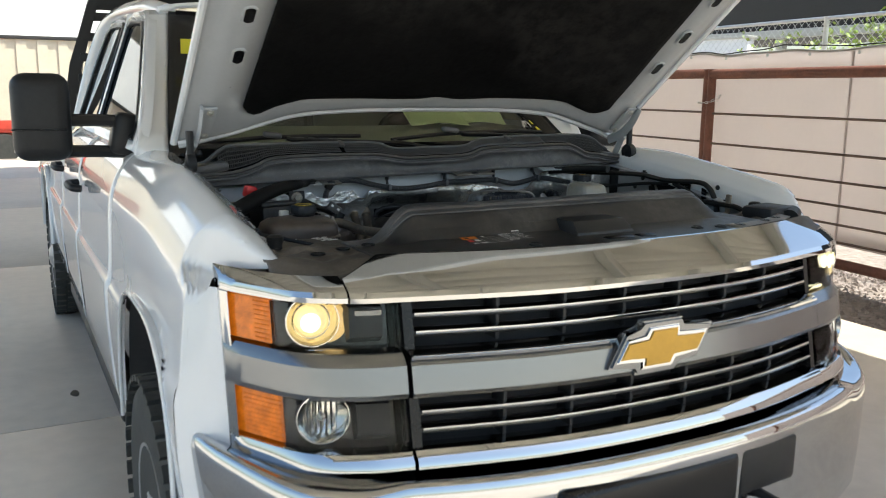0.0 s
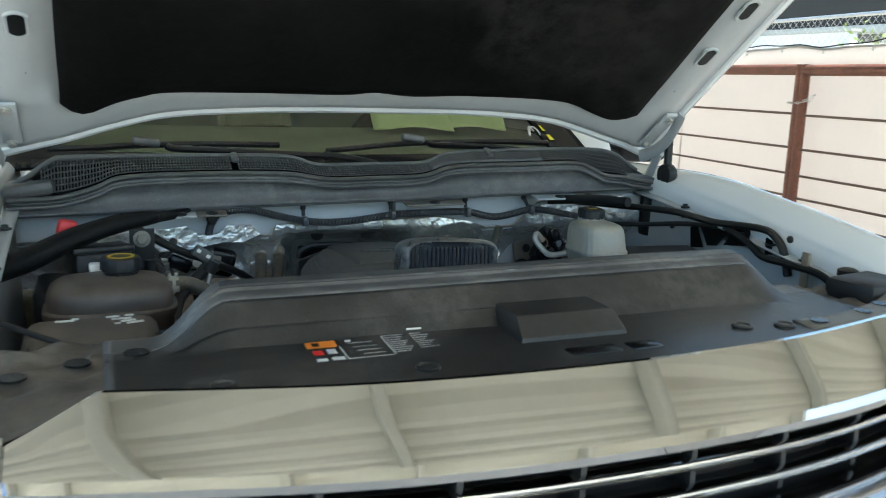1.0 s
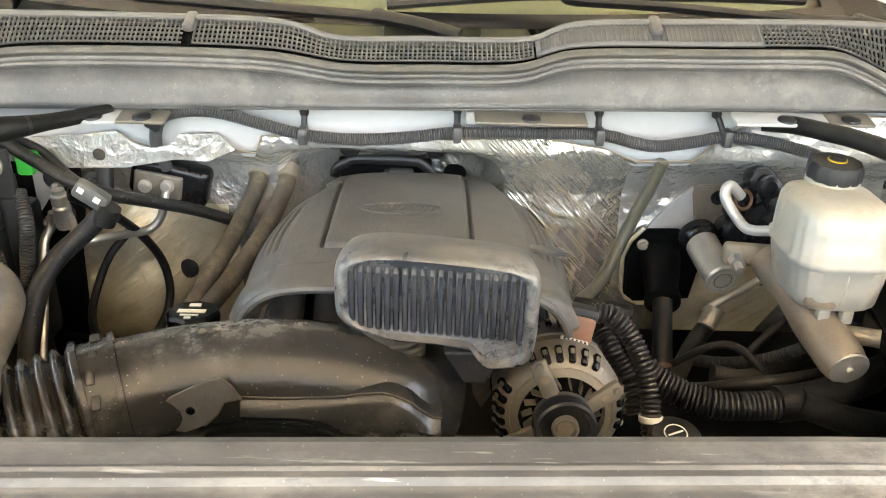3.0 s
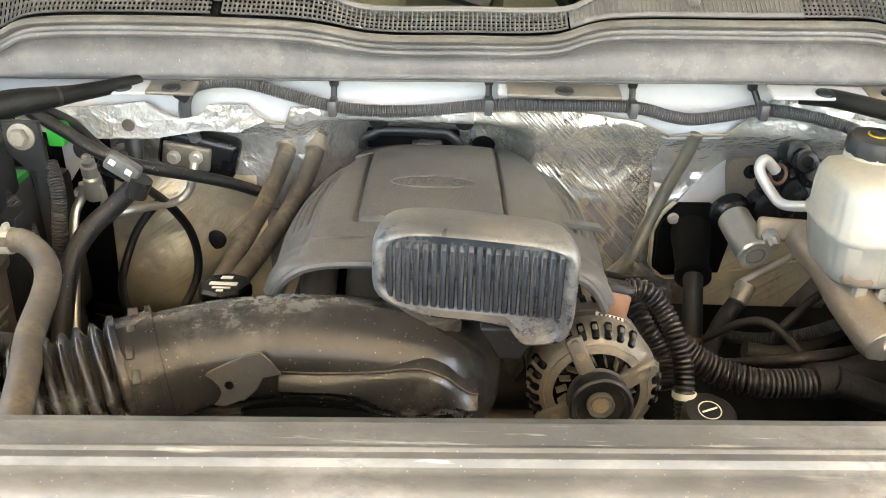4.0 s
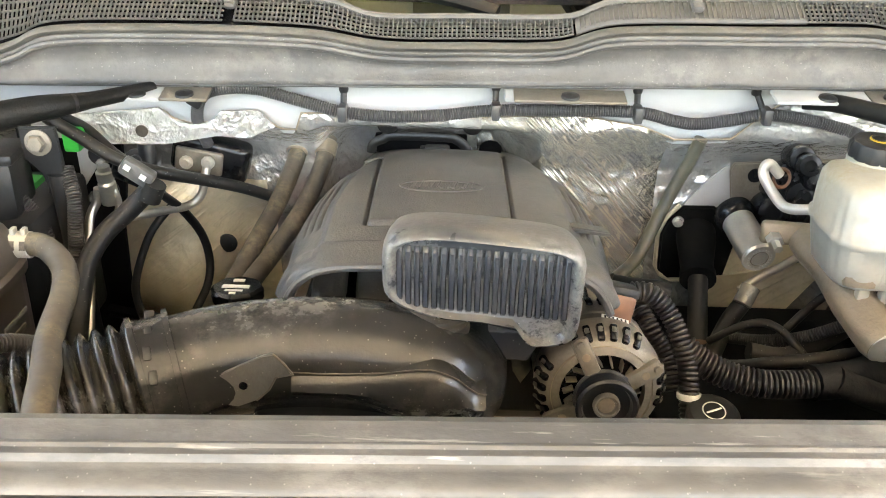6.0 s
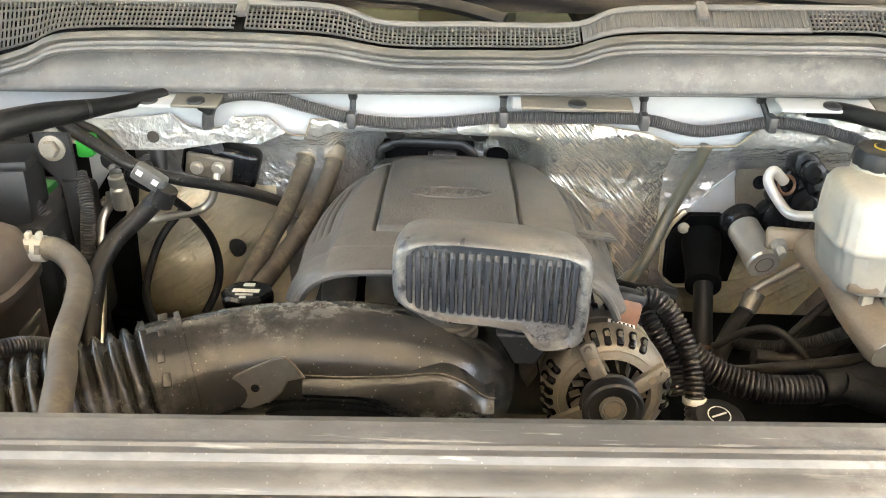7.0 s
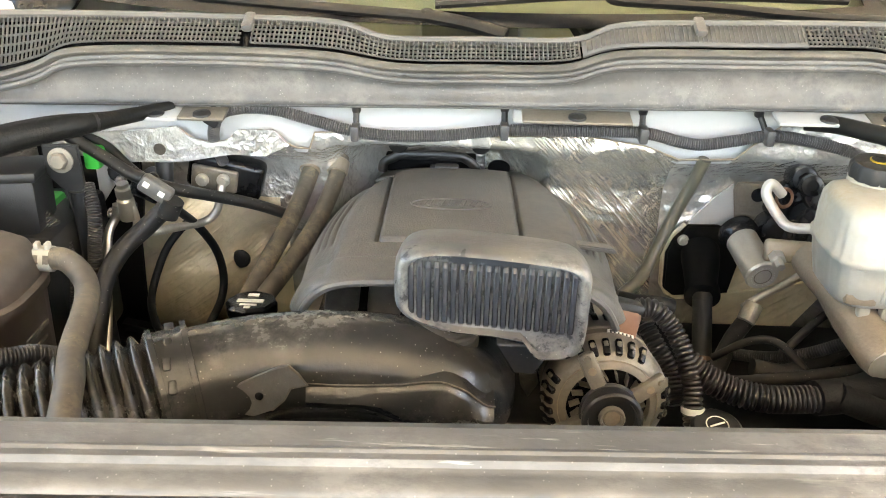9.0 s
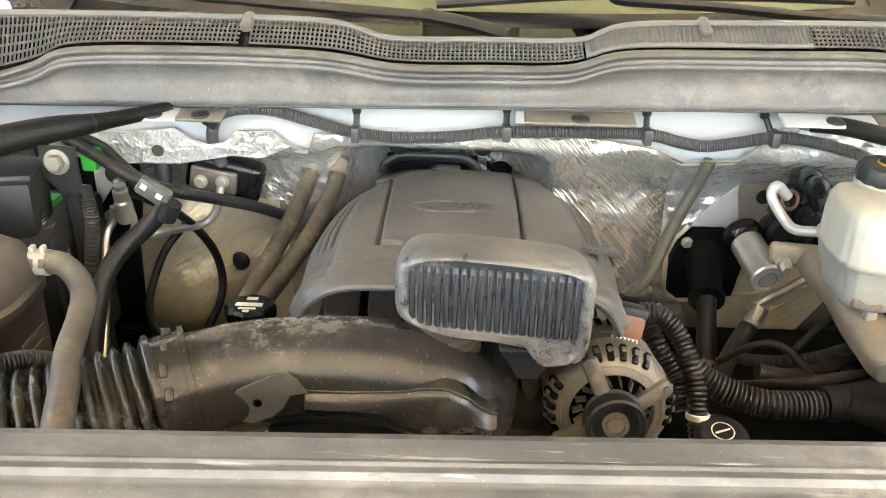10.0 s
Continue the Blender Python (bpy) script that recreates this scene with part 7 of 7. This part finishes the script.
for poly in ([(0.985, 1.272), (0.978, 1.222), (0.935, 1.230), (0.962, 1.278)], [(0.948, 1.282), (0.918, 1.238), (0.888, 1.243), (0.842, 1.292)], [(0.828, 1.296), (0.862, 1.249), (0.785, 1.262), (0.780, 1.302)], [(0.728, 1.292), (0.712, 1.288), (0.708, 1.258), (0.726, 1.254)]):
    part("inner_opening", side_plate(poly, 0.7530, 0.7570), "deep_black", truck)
for y, z in ((1.06, 1.262), (1.02, 1.296), (0.66, 1.300)):
    part("inner_bolt", lathe(bmesh.new(), [(0.008, 0), (0.008, 0.004), (0.005, 0.007), (0, 0.007)], (0.7575, y, z), (-1, 0, 0), 10), "black", truck)
part("bracket_arm", rbox((0.745, 0.60, 1.24), (0.008, 0.02, 0.09), 0.003), "brown_cast", truck)
part("hinge_tower", rbox((0.79, 1.20, 1.27), (0.05, 0.05, 0.12), 0.01), "black", truck)
part("washer_box", rbox((0.72, 0.42, 1.252), (0.13, 0.10, 0.045), 0.012, rot(0, 0, 10)), "black", truck, "black plastic box beside the fender")
part("headlamp_back", rod((0.74, 0.36, 1.24), (0.80, 0.40, 1.245), 0.028, 18), "black", truck)

# brackets under the cowl
for x, w, mt in ((-0.437, 0.065, "inner_paint"), (-0.372, 0.065, "cast"), (0.485, 0.14, "inner_paint"), (0.57, 0.06, "cast"), (0.145, 0.15, "cast")):
    b = part("cowl_bracket", rbox((x, 1.172, cowl_low(x) - 0.008), (w, 0.036, 0.005), 0.002, rot(10, 0, 0)), mt, truck, "steel bracket under the cowl")
    part("bracket_bolt", lathe(bmesh.new(), [(0.013, 0), (0.012, 0.003), (0.007, 0.004), (0, 0.006)], (x, 1.166, cowl_low(x) - 0.007), (0, -0.1, 1), 14), "black", b)
part("wall_clip", rbox((0.075, 1.215, 1.308), (0.03, 0.02, 0.02), 0.004), "inner_paint", truck)
for x, z in ((-0.163, 1.282), (0.048, 1.290), (0.243, 1.291), (0.418, 1.293)):
    clip = part("harness_clip", rbox((x, 1.193, z), (0.012, 0.026, 0.023), 0.003), "grey_conduit", truck, "black conduit clip")
    part("clip_stem", rod((x, 1.20, z), (x - (0.012 if x > 0.3 else 0), 1.21, z + 0.027), 0.0045, 8), "black", clip)
    part("clip_head", lathe(bmesh.new(), [(0.006, -0.004), (0.007, 0.0), (0.006, 0.006), (0, 0.007)], (x - (0.013 if x > 0.3 else 0), 1.21, z + 0.028), (0, -0.3, 1), 10), "black", clip)
clip = part("harness_clip", rbox((-0.366, 1.20, 1.296), (0.022, 0.02, 0.026), 0.004, rot(0, 30, 0)), "black", truck)

# ---- hoses, pipes and looms ----
LINES = [
    ("firewall_harness", "ribbed black conduit clipped along the white firewall", "grey_conduit", 0.0088, 1, [(-0.369, 1.235, 1.213), (-0.374, 1.215, 1.258), (-0.361, 1.205, 1.295), (-0.331, 1.2, 1.309), (-0.283, 1.2, 1.31), (-0.227, 1.2, 1.296), (-0.163, 1.195, 1.282), (-0.098, 1.195, 1.277), (-0.026, 1.195, 1.281), (0.048, 1.195, 1.29), (0.142, 1.195, 1.292), (0.242, 1.2, 1.291), (0.295, 1.2, 1.28), (0.328, 1.2, 1.276), (0.374, 1.2, 1.283), (0.424, 1.2, 1.292), (0.485, 1.2, 1.285), (0.531, 1.19, 1.276), (0.547, 1.17, 1.274)]),
    ("heater_hose", "black rubber heater hose with a clamp", "dusty_hose", 0.0135, 0, [(-0.246, 1.31, 1.197), (-0.25, 1.27, 1.174), (-0.265, 1.2, 1.138), (-0.286, 1.13, 1.106), (-0.303, 1.07, 1.078), (-0.297, 1.0, 1.088)]),
    ("heater_hose", "black rubber heater hose with a clamp", "dusty_hose", 0.0135, 0, [(-0.203, 1.31, 1.2), (-0.208, 1.27, 1.171), (-0.229, 1.2, 1.129), (-0.258, 1.13, 1.097), (-0.278, 1.05, 1.086), (-0.278, 1.0, 1.084)]),
    ("coolant_hose", "dusty grey rubber hose with a white clamp", "dusty_hose", 0.0132, 0, [(-0.511, 0.885, 1.224), (-0.485, 0.885, 1.225), (-0.456, 0.88, 1.228), (-0.432, 0.865, 1.221), (-0.414, 0.84, 1.213), (-0.397, 0.79, 1.213), (-0.378, 0.72, 1.217), (-0.359, 0.67, 1.219), (-0.338, 0.61, 1.223), (-0.325, 0.56, 1.21), (-0.322, 0.54, 1.18)]),
    ("vent_hose", "black rubber hose from the quick connector", "hose", 0.0125, 0, [(-0.397, 1.06, 1.217), (-0.423, 1.05, 1.192), (-0.452, 1.03, 1.167), (-0.466, 1.0, 1.141), (-0.471, 0.97, 1.099), (-0.469, 0.93, 1.047), (-0.461, 0.88, 0.988)]),
    ("air_line", "thin black rubber line across the firewall", "hose", 0.0085, 0, [(-0.533, 1.1, 1.297), (-0.492, 1.1, 1.27), (-0.446, 1.09, 1.246), (-0.399, 1.1, 1.225), (-0.358, 1.14, 1.199), (-0.313, 1.18, 1.171), (-0.273, 1.22, 1.138)]),
    ("air_line", "thin black rubber line across the firewall", "hose", 0.006, 0, [(-0.532, 1.13, 1.291), (-0.496, 1.13, 1.273), (-0.457, 1.11, 1.248), (-0.426, 1.09, 1.239)]),
    ("refrigerant_pipe", "bare aluminium pipe with a valve cap", "alu", 0.0062, 0, [(-0.491, 1.12, 1.19), (-0.496, 1.12, 1.17), (-0.504, 1.11, 1.153), (-0.503, 1.09, 1.127), (-0.497, 1.06, 1.081), (-0.487, 1.0, 1.008), (-0.478, 0.95, 0.951)]),
    ("refrigerant_pipe", "bare aluminium pipe with a valve cap", "alu", 0.0062, 0, [(-0.371, 1.222, 1.184), (-0.374, 1.215, 1.165), (-0.381, 1.21, 1.142), (-0.398, 1.20, 1.130), (-0.42, 1.165, 1.138), (-0.439, 1.13, 1.147), (-0.47, 1.10, 1.152)]),
    ("refrigerant_pipe", "bare aluminium pipe with a valve cap", "alu", 0.005, 0, [(-0.482, 1.12, 1.194), (-0.47, 1.12, 1.188), (-0.467, 1.12, 1.162), (-0.473, 1.1, 1.141)]),
    ("sensor_wire", "thin black sheathed wire", "cable", 0.0065, 0, [(-0.418, 1.15, 1.172), (-0.407, 1.20, 1.122), (-0.395, 1.235, 1.066), (-0.389, 1.240, 1.018), (-0.392, 1.225, 0.982), (-0.404, 1.19, 0.955)]),
    ("sensor_wire", "thin black sheathed wire", "cable", 0.006, 0, [(-0.425, 1.23, 1.125), (-0.455, 1.2, 1.091), (-0.471, 1.18, 1.054), (-0.475, 1.15, 1.021), (-0.453, 1.1, 1.012), (-0.422, 1.05, 1.016)]),
    ("battery_cable", "ribbed black conduit beside the battery", "conduit_fine", 0.009, 1, [(-0.582, 1.08, 1.194), (-0.55, 1.07, 1.174), (-0.526, 1.06, 1.15), (-0.512, 1.05, 1.121), (-0.501, 1.02, 1.085)]),
    ("battery_cable", "ribbed black conduit beside the battery", "conduit_fine", 0.011, 1, [(-0.521, 1.08, 1.183), (-0.515, 1.08, 1.149), (-0.516, 1.06, 1.098), (-0.509, 1.0, 1.062)]),
    ("battery_cable", "black taped battery cable", "tape", 0.012, 0, [(-0.534, 1.1, 1.249), (-0.53, 1.09, 1.204), (-0.534, 1.06, 1.15), (-0.546, 1.03, 1.095), (-0.577, 0.98, 1.018), (-0.576, 0.93, 0.981)]),
    ("coolant_conduit", "ribbed black conduit over the bellows", "conduit", 0.0095, 1, [(-0.487, 0.72, 1.196), (-0.453, 0.73, 1.196), (-0.436, 0.75, 1.188), (-0.423, 0.78, 1.164), (-0.408, 0.8, 1.131)]),
    ("alternator_harness", "ribbed black conduit beside the alternator", "conduit", 0.0122, 1, [(0.203, 0.93, 1.161), (0.226, 0.93, 1.160), (0.248, 0.92, 1.141), (0.262, 0.9, 1.117), (0.270, 0.88, 1.091), (0.270, 0.86, 1.066), (0.270, 0.83, 1.033)]),
    ("alternator_harness", "black taped cable bundle beside the alternator", "tape", 0.011, 0, [(0.191, 0.97, 1.15), (0.214, 0.96, 1.151), (0.235, 0.95, 1.155), (0.253, 0.95, 1.151)]),
    ("alternator_cable", "ribbed black conduit behind the alternator", "conduit", 0.0125, 1, [(0.227, 0.97, 1.114), (0.239, 0.95, 1.098), (0.257, 0.93, 1.07), (0.265, 0.9, 1.041)]),
    ("main_harness", "thick ribbed black conduit running to the fender", "conduit", 0.0170, 1, [(0.266, 0.9, 1.107), (0.285, 0.89, 1.094), (0.315, 0.88, 1.083), (0.352, 0.87, 1.079), (0.392, 0.87, 1.079), (0.431, 0.87, 1.083)]),
    ("main_harness", "thick black taped loom running to the fender", "tape", 0.021, 0, [(0.411, 0.87, 1.082), (0.448, 0.88, 1.08), (0.484, 0.9, 1.075), (0.531, 0.93, 1.073), (0.612, 0.98, 1.068)]),
    ("main_harness", "thick black taped loom running to the fender", "tape", 0.017, 0, [(0.436, 0.87, 1.087), (0.462, 0.87, 1.076), (0.508, 0.88, 1.054), (0.577, 0.9, 1.029)]),
    ("steering_hose", "black rubber hose with a crimped metal end", "hose", 0.0125, 0, [(0.412, 1.12, 1.039), (0.389, 1.1, 1.017), (0.362, 1.06, 0.994), (0.343, 1.02, 0.973), (0.334, 0.98, 0.946)]),
    ("steering_pipe", "bare aluminium pipe below the brake cylinder", "alu", 0.006, 0, [(0.403, 1.12, 1.058), (0.428, 1.13, 1.072), (0.465, 1.14, 1.089), (0.49, 1.15, 1.101)]),
    ("brake_pipe", "pale coated brake pipe bent beside the reservoir", "grey_pipe", 0.0072, 0, [(0.445, 1.17, 1.216), (0.425, 1.165, 1.234), (0.419, 1.16, 1.219), (0.435, 1.14, 1.194), (0.446, 1.12, 1.188), (0.476, 1.1, 1.196)]),
    ("fender_loom", "thin black cable channel along the fender", "cable", 0.012, 0, [(0.463, 1.19, 1.317), (0.498, 1.17, 1.32), (0.518, 1.13, 1.325), (0.541, 1.07, 1.332), (0.563, 0.98, 1.338)]),
    ("floor_cable", "black cable low in the bay", "hose", 0.012, 0, [(0.385, 1.0, 1.036), (0.431, 1.0, 1.029), (0.482, 1.02, 1.036), (0.542, 1.05, 1.055)]),
    ("floor_cable", "black cable low in the bay", "hose", 0.006, 0, [(0.407, 1.02, 1.009), (0.457, 1.06, 1.036), (0.497, 1.08, 1.067), (0.533, 1.1, 1.079)]),
    ("floor_cable", "black cable low in the bay", "hose", 0.008, 0, [(0.330, 1.05, 0.985), (0.366, 1.0, 1.012), (0.402, 0.96, 1.046), (0.446, 0.95, 1.060), (0.520, 0.97, 1.060)]),
    ("floor_cable", "black cable low in the bay", "hose", 0.0055, 0, [(0.352, 1.06, 1.010), (0.392, 1.04, 1.052), (0.425, 1.02, 1.060), (0.470, 0.99, 1.020), (0.505, 0.97, 0.985)]),
    ("floor_cable", "ribbed black conduit low in the bay", "conduit_fine", 0.0085, 1, [(0.375, 1.09, 1.000), (0.420, 1.05, 1.020), (0.462, 1.02, 1.047), (0.515, 1.00, 1.086), (0.545, 0.98, 1.110)]),
    ("battery_cable", "ribbed black conduit beside the battery", "conduit_fine", 0.0105, 1, [(-0.600, 1.04, 1.246), (-0.564, 1.03, 1.222), (-0.536, 1.03, 1.189), (-0.522, 1.02, 1.140), (-0.520, 1.00, 1.07)]),
    ("battery_cable", "ribbed black conduit beside the battery", "conduit_fine", 0.0095, 1, [(-0.500, 1.06, 1.245), (-0.487, 1.04, 1.212), (-0.489, 1.03, 1.171), (-0.493, 1.02, 1.122), (-0.500, 1.0, 1.06)]),
    ("drain_strap", "dirty clear drain strap hanging from the firewall", "strap", 0.0095, 0, [(0.342, 1.215, 1.249), (0.333, 1.222, 1.212), (0.316, 1.225, 1.165), (0.297, 1.215, 1.122), (0.268, 1.185, 1.072), (0.232, 1.15, 1.055)]),
]
for nm, lab, mt, r, rib, pts in LINES:
    part(nm, tube(pts, r, 14, 7, bool(rib), 0.0034 if r < 0.0115 else 0.0060), mt, truck, lab)
loom_line = spline([(-0.775, 0.90, 1.262), (-0.719, 0.95, 1.271), (-0.655, 1.0, 1.292), (-0.595, 1.04, 1.307), (-0.542, 1.07, 1.315), (-0.50, 1.095, 1.3165), (-0.463, 1.15, 1.311), (-0.42, 1.19, 1.312)], 8)
loom = part("battery_harness", sweep(bmesh.new(), loom_line, lambda i: float(np.interp(i, [0, 12, 26, 38, 44, 56], [0.023, 0.022, 0.019, 0.015, 0.011, 0.009])), 16), "tape", truck, "thick black taped cable loom on its bracket")
for k in (22, 33, 41):
    part("loom_tie", lathe(bmesh.new(), [(0.020 - 0.0002 * k, -0.003), (0.0235 - 0.00025 * k, -0.002), (0.0235 - 0.00025 * k, 0.002), (0.020 - 0.0002 * k, 0.003)], loom_line[k], loom_line[k + 1] - loom_line[k - 1], 18, ring=True), "black", loom)
for p, d in (((-0.248, 1.295, 1.190), (-0.1, -0.8, -0.5)), ((-0.205, 1.295, 1.188), (-0.1, -0.8, -0.6))):
    part("pipe_clamp", lathe(bmesh.new(), [(0.0145, -0.012), (0.0165, -0.01), (0.0165, 0.01), (0.0145, 0.012)], p, d, 18, ring=True), "brown_cast", truck)
part("crimp", rod((0.418, 1.118, 1.066), (0.405, 1.105, 1.045), 0.0135, 14), "cast", truck)

# ---- radiator cover across the nose ----
prof = lambda y: float(np.interp(y, [0.16, 0.20, 0.27, 0.30, 0.345, 0.372, 0.405, 0.435, 0.4460, 0.4520, 0.4560, 0.4590, 0.4606, 0.4616, 0.4628, 0.4640, 0.4672, 0.4680, 0.4690, 0.4702, 0.4715, 0.487, 0.4935, 0.498, 0.502],
                                  [1.253, 1.2545, 1.2555, 1.256, 1.2575, 1.260, 1.286, 1.3085, 1.3150, 1.3170, 1.3178, 1.3194, 1.3222, 1.3236, 1.3239, 1.3228, 1.3236, 1.3246, 1.3254, 1.3255, 1.3252, 1.3285, 1.327, 1.320, 1.288]))


def shroud_z(x, y):
    e = 1 - step(0.445, 0.545, abs(x) + 0.10 * (0.49 - y))
    z = 1.250 + (prof(y + (0.0093 - 0.034 * max(-0.30, min(0.27, x))) * step(0.36, 0.43, y)) - 1.250) * e
    return z


def shroud_front(x):
    return face_y(min(0.70, abs(x)), 1.255) + 0.082


EDGES = [0.400, 0.405, 0.412, 0.42, 0.428, 0.435, 0.440, 0.446, 0.449, 0.452, 0.454, 0.456, 0.4575, 0.459, 0.4598, 0.4606, 0.4611, 0.4616, 0.4622, 0.4628, 0.4634, 0.464, 0.4656, 0.4672, 0.468, 0.4685, 0.469, 0.4696, 0.4702, 0.4708, 0.4715, 0.475, 0.480, 0.484, 0.487, 0.4935, 0.498, 0.502]
bm = bmesh.new()
rows = []
for i in range(81):
    x = -0.60 + 1.20 * i / 80
    f = shroud_front(x)
    e = 1 - step(0.445, 0.545, abs(x) + 0.004)
    line = []
    for k in range(30):
        y = f + (0.400 - f) * k / 30
        line.append(bm.verts.new((x, y, shroud_z(x, y))))
    for yy in EDGES:
        y = yy - (0.0093 - 0.034 * max(-0.30, min(0.27, x))) * step(0.36, 0.43, yy)
        line.append(bm.verts.new((x, y, 1.250 + (prof(yy) - 1.250) * e)))
    rows.append(line)
SPLIT = 36
ridge_bm = bmesh.new()
for a, b in zip(rows, rows[1:]):
    for k in range(SPLIT, len(a) - 1):
        ridge_bm.faces.new([ridge_bm.verts.new(v.co) for v in (a[k], b[k], b[k + 1], a[k + 1])])
    for k in range(SPLIT):
        bm.faces.new((a[k], b[k], b[k + 1], a[k + 1]))
bmesh.ops.delete(bm, geom=[v for v in bm.verts if not v.link_faces], context="VERTS")
bmesh.ops.remove_doubles(ridge_bm, verts=ridge_bm.verts, dist=0.00002)


def wing_fn(sg):
    """The dirty panel beside the cover, bent down to the lamp's brow in front."""
    def at(u, v):
        x = -0.815 + 0.235 * u
        k = min(1.0, max(0.0, (0.702 - abs(x)) / 0.095))
        zf = 1.2235 + 0.027 * k
        yf = face_y(x, 1.225) + 0.030 + 0.048 * k
        lump = 0.012 * noise.noise(Vector((u * 5, v * 5, sg))) * step(0.12, 0.30, min(u + 0.15, 1.1 - u, v))
        sunk = 0.010 * step(0.62, 0.66, v) * step(0.86, 0.82, v) * step(0.15, 0.2, u) * step(0.85, 0.8, u)
        return x, yf + (0.49 - yf) * v, zf + (1.2455 - zf) * step(0.0, 0.22, v) + lump - sunk
    return at


shroud = part("radiator_cover", bm, "tray", truck, "black plastic radiator cover with a dusty ridge", thick=0.005, angle=22)
part("cover_ridge", ridge_bm, "shroud", shroud, "dusty scuffed ridge", thick=0.005, angle=22)
for sg in (-1, 1):
    part("cover_wing", flip(sheet(wing_fn(sg), 40, 44), sg), "plate", shroud, thick=0.004)
part("cover_box", loft(bmesh.new(), [[(0.022 + a * hx, yc + b * hy, z) for a, b in ((-1, -1), (1, -1), (1, 1), (-1, 1))] for z, hx, hy, yc in ((1.246, 0.087, 0.085, 0.378), (1.262, 0.085, 0.078, 0.375), (1.284, 0.080, 0.062, 0.388), (1.286, 0.078, 0.060, 0.389))]), "tray", shroud, bevel=0.004)
for x, y in ((0.30, 0.275), (0.37, 0.262), (-0.224, 0.24), (-0.472, 0.255), (0.52, 0.27)):
    part("push_clip", lathe(bmesh.new(), [(0.016, -0.002), (0.016, 0.003), (0.012, 0.0045), (0.009, 0.002), (0, 0.002)], (x, y, shroud_z(x, y)), (0, 0, 1), 20), "tray", shroud)
part("latch_opening", rbox((0.02, 0.245, 1.243), (0.085, 0.035, 0.030), 0.008), "gloss_black", shroud)
part("latch_opening", rbox((0.10, 0.243, 1.243), (0.05, 0.03, 0.030), 0.004), "gloss_black", shroud)
for x in (-0.70, -0.63, -0.56, 0.56, 0.64, 0.70):
    part("cover_hole", lathe(bmesh.new(), [(0.016, -0.001), (0.016, 0.002), (0, 0.0021)], (x, 0.36 + 0.06 * math.sin(9 * x), 1.250), (0, 0, 1), 18), "gloss_black", shroud)
part("latch_plate", sheet(lambda u, v: (0.40 + 0.30 * u, 0.232 + 0.09 * u * u + 0.045 * v, 1.2565 + 0.002 * v), 12, 4), "cast", shroud, "bare grey support plate", thick=0.003)
for x in (0.44, 0.56, 0.63):
    part("plate_hole", lathe(bmesh.new(), [(0.014, 0), (0.014, 0.001), (0, 0.0011)], (x, 0.262 + 0.09 * ((x - 0.40) / 0.30) ** 2, 1.2585), (0, 0, 1), 18), "gloss_black", shroud)
# warning label: orange field, bars and symbols
lab_at = lambda x, y: (x, y, shroud_z(x, y) + 0.0012)


def label_patch(x0, x1, y0, y1, mt, lift=0.0):
    return part("warning_label", sheet(lambda u, v: (x0 + (x1 - x0) * u, y0 + (y1 - y0) * v, shroud_z(x0 + (x1 - x0) * u, y0 + (y1 - y0) * v) + 0.0012 + lift), 6, 6), mt, shroud, "orange and white warning label")


label_patch(-0.353, -0.312, 0.345, 0.366, "orange_print")
label_patch(-0.345, -0.335, 0.349, 0.361, "black", 0.0006)
label_patch(-0.349, -0.336, 0.318, 0.336, "red")
label_patch(-0.330, -0.318, 0.320, 0.338, "white_print")
label_patch(-0.350, -0.336, 0.296, 0.306, "white_print")
label_patch(-0.330, -0.313, 0.296, 0.308, "white_print")
label_patch(-0.3105, -0.309, 0.295, 0.345, "white_print")
label_patch(-0.309, -0.248, 0.2965, 0.2985, "white_print")
for k in range(9):
    label_patch(-0.244, -0.214 - 0.004 * (k % 3), 0.366 - 0.0075 * k, 0.368 - 0.0075 * k, "white_print")
    label_patch(-0.205, -0.178 - 0.005 * ((k + 1) % 3), 0.374 - 0.0075 * k, 0.376 - 0.0075 * k, "white_print")
label_patch(-0.246, -0.2445, 0.30, 0.368, "white_print")
for k in range(4):
    label_patch(-0.296 + 0.003 * k, -0.262 + 0.002 * k, 0.352 - 0.014 * k, 0.3535 - 0.014 * k, "white_print")
label_patch(-0.298, -0.290, 0.357, 0.364, "white_print")
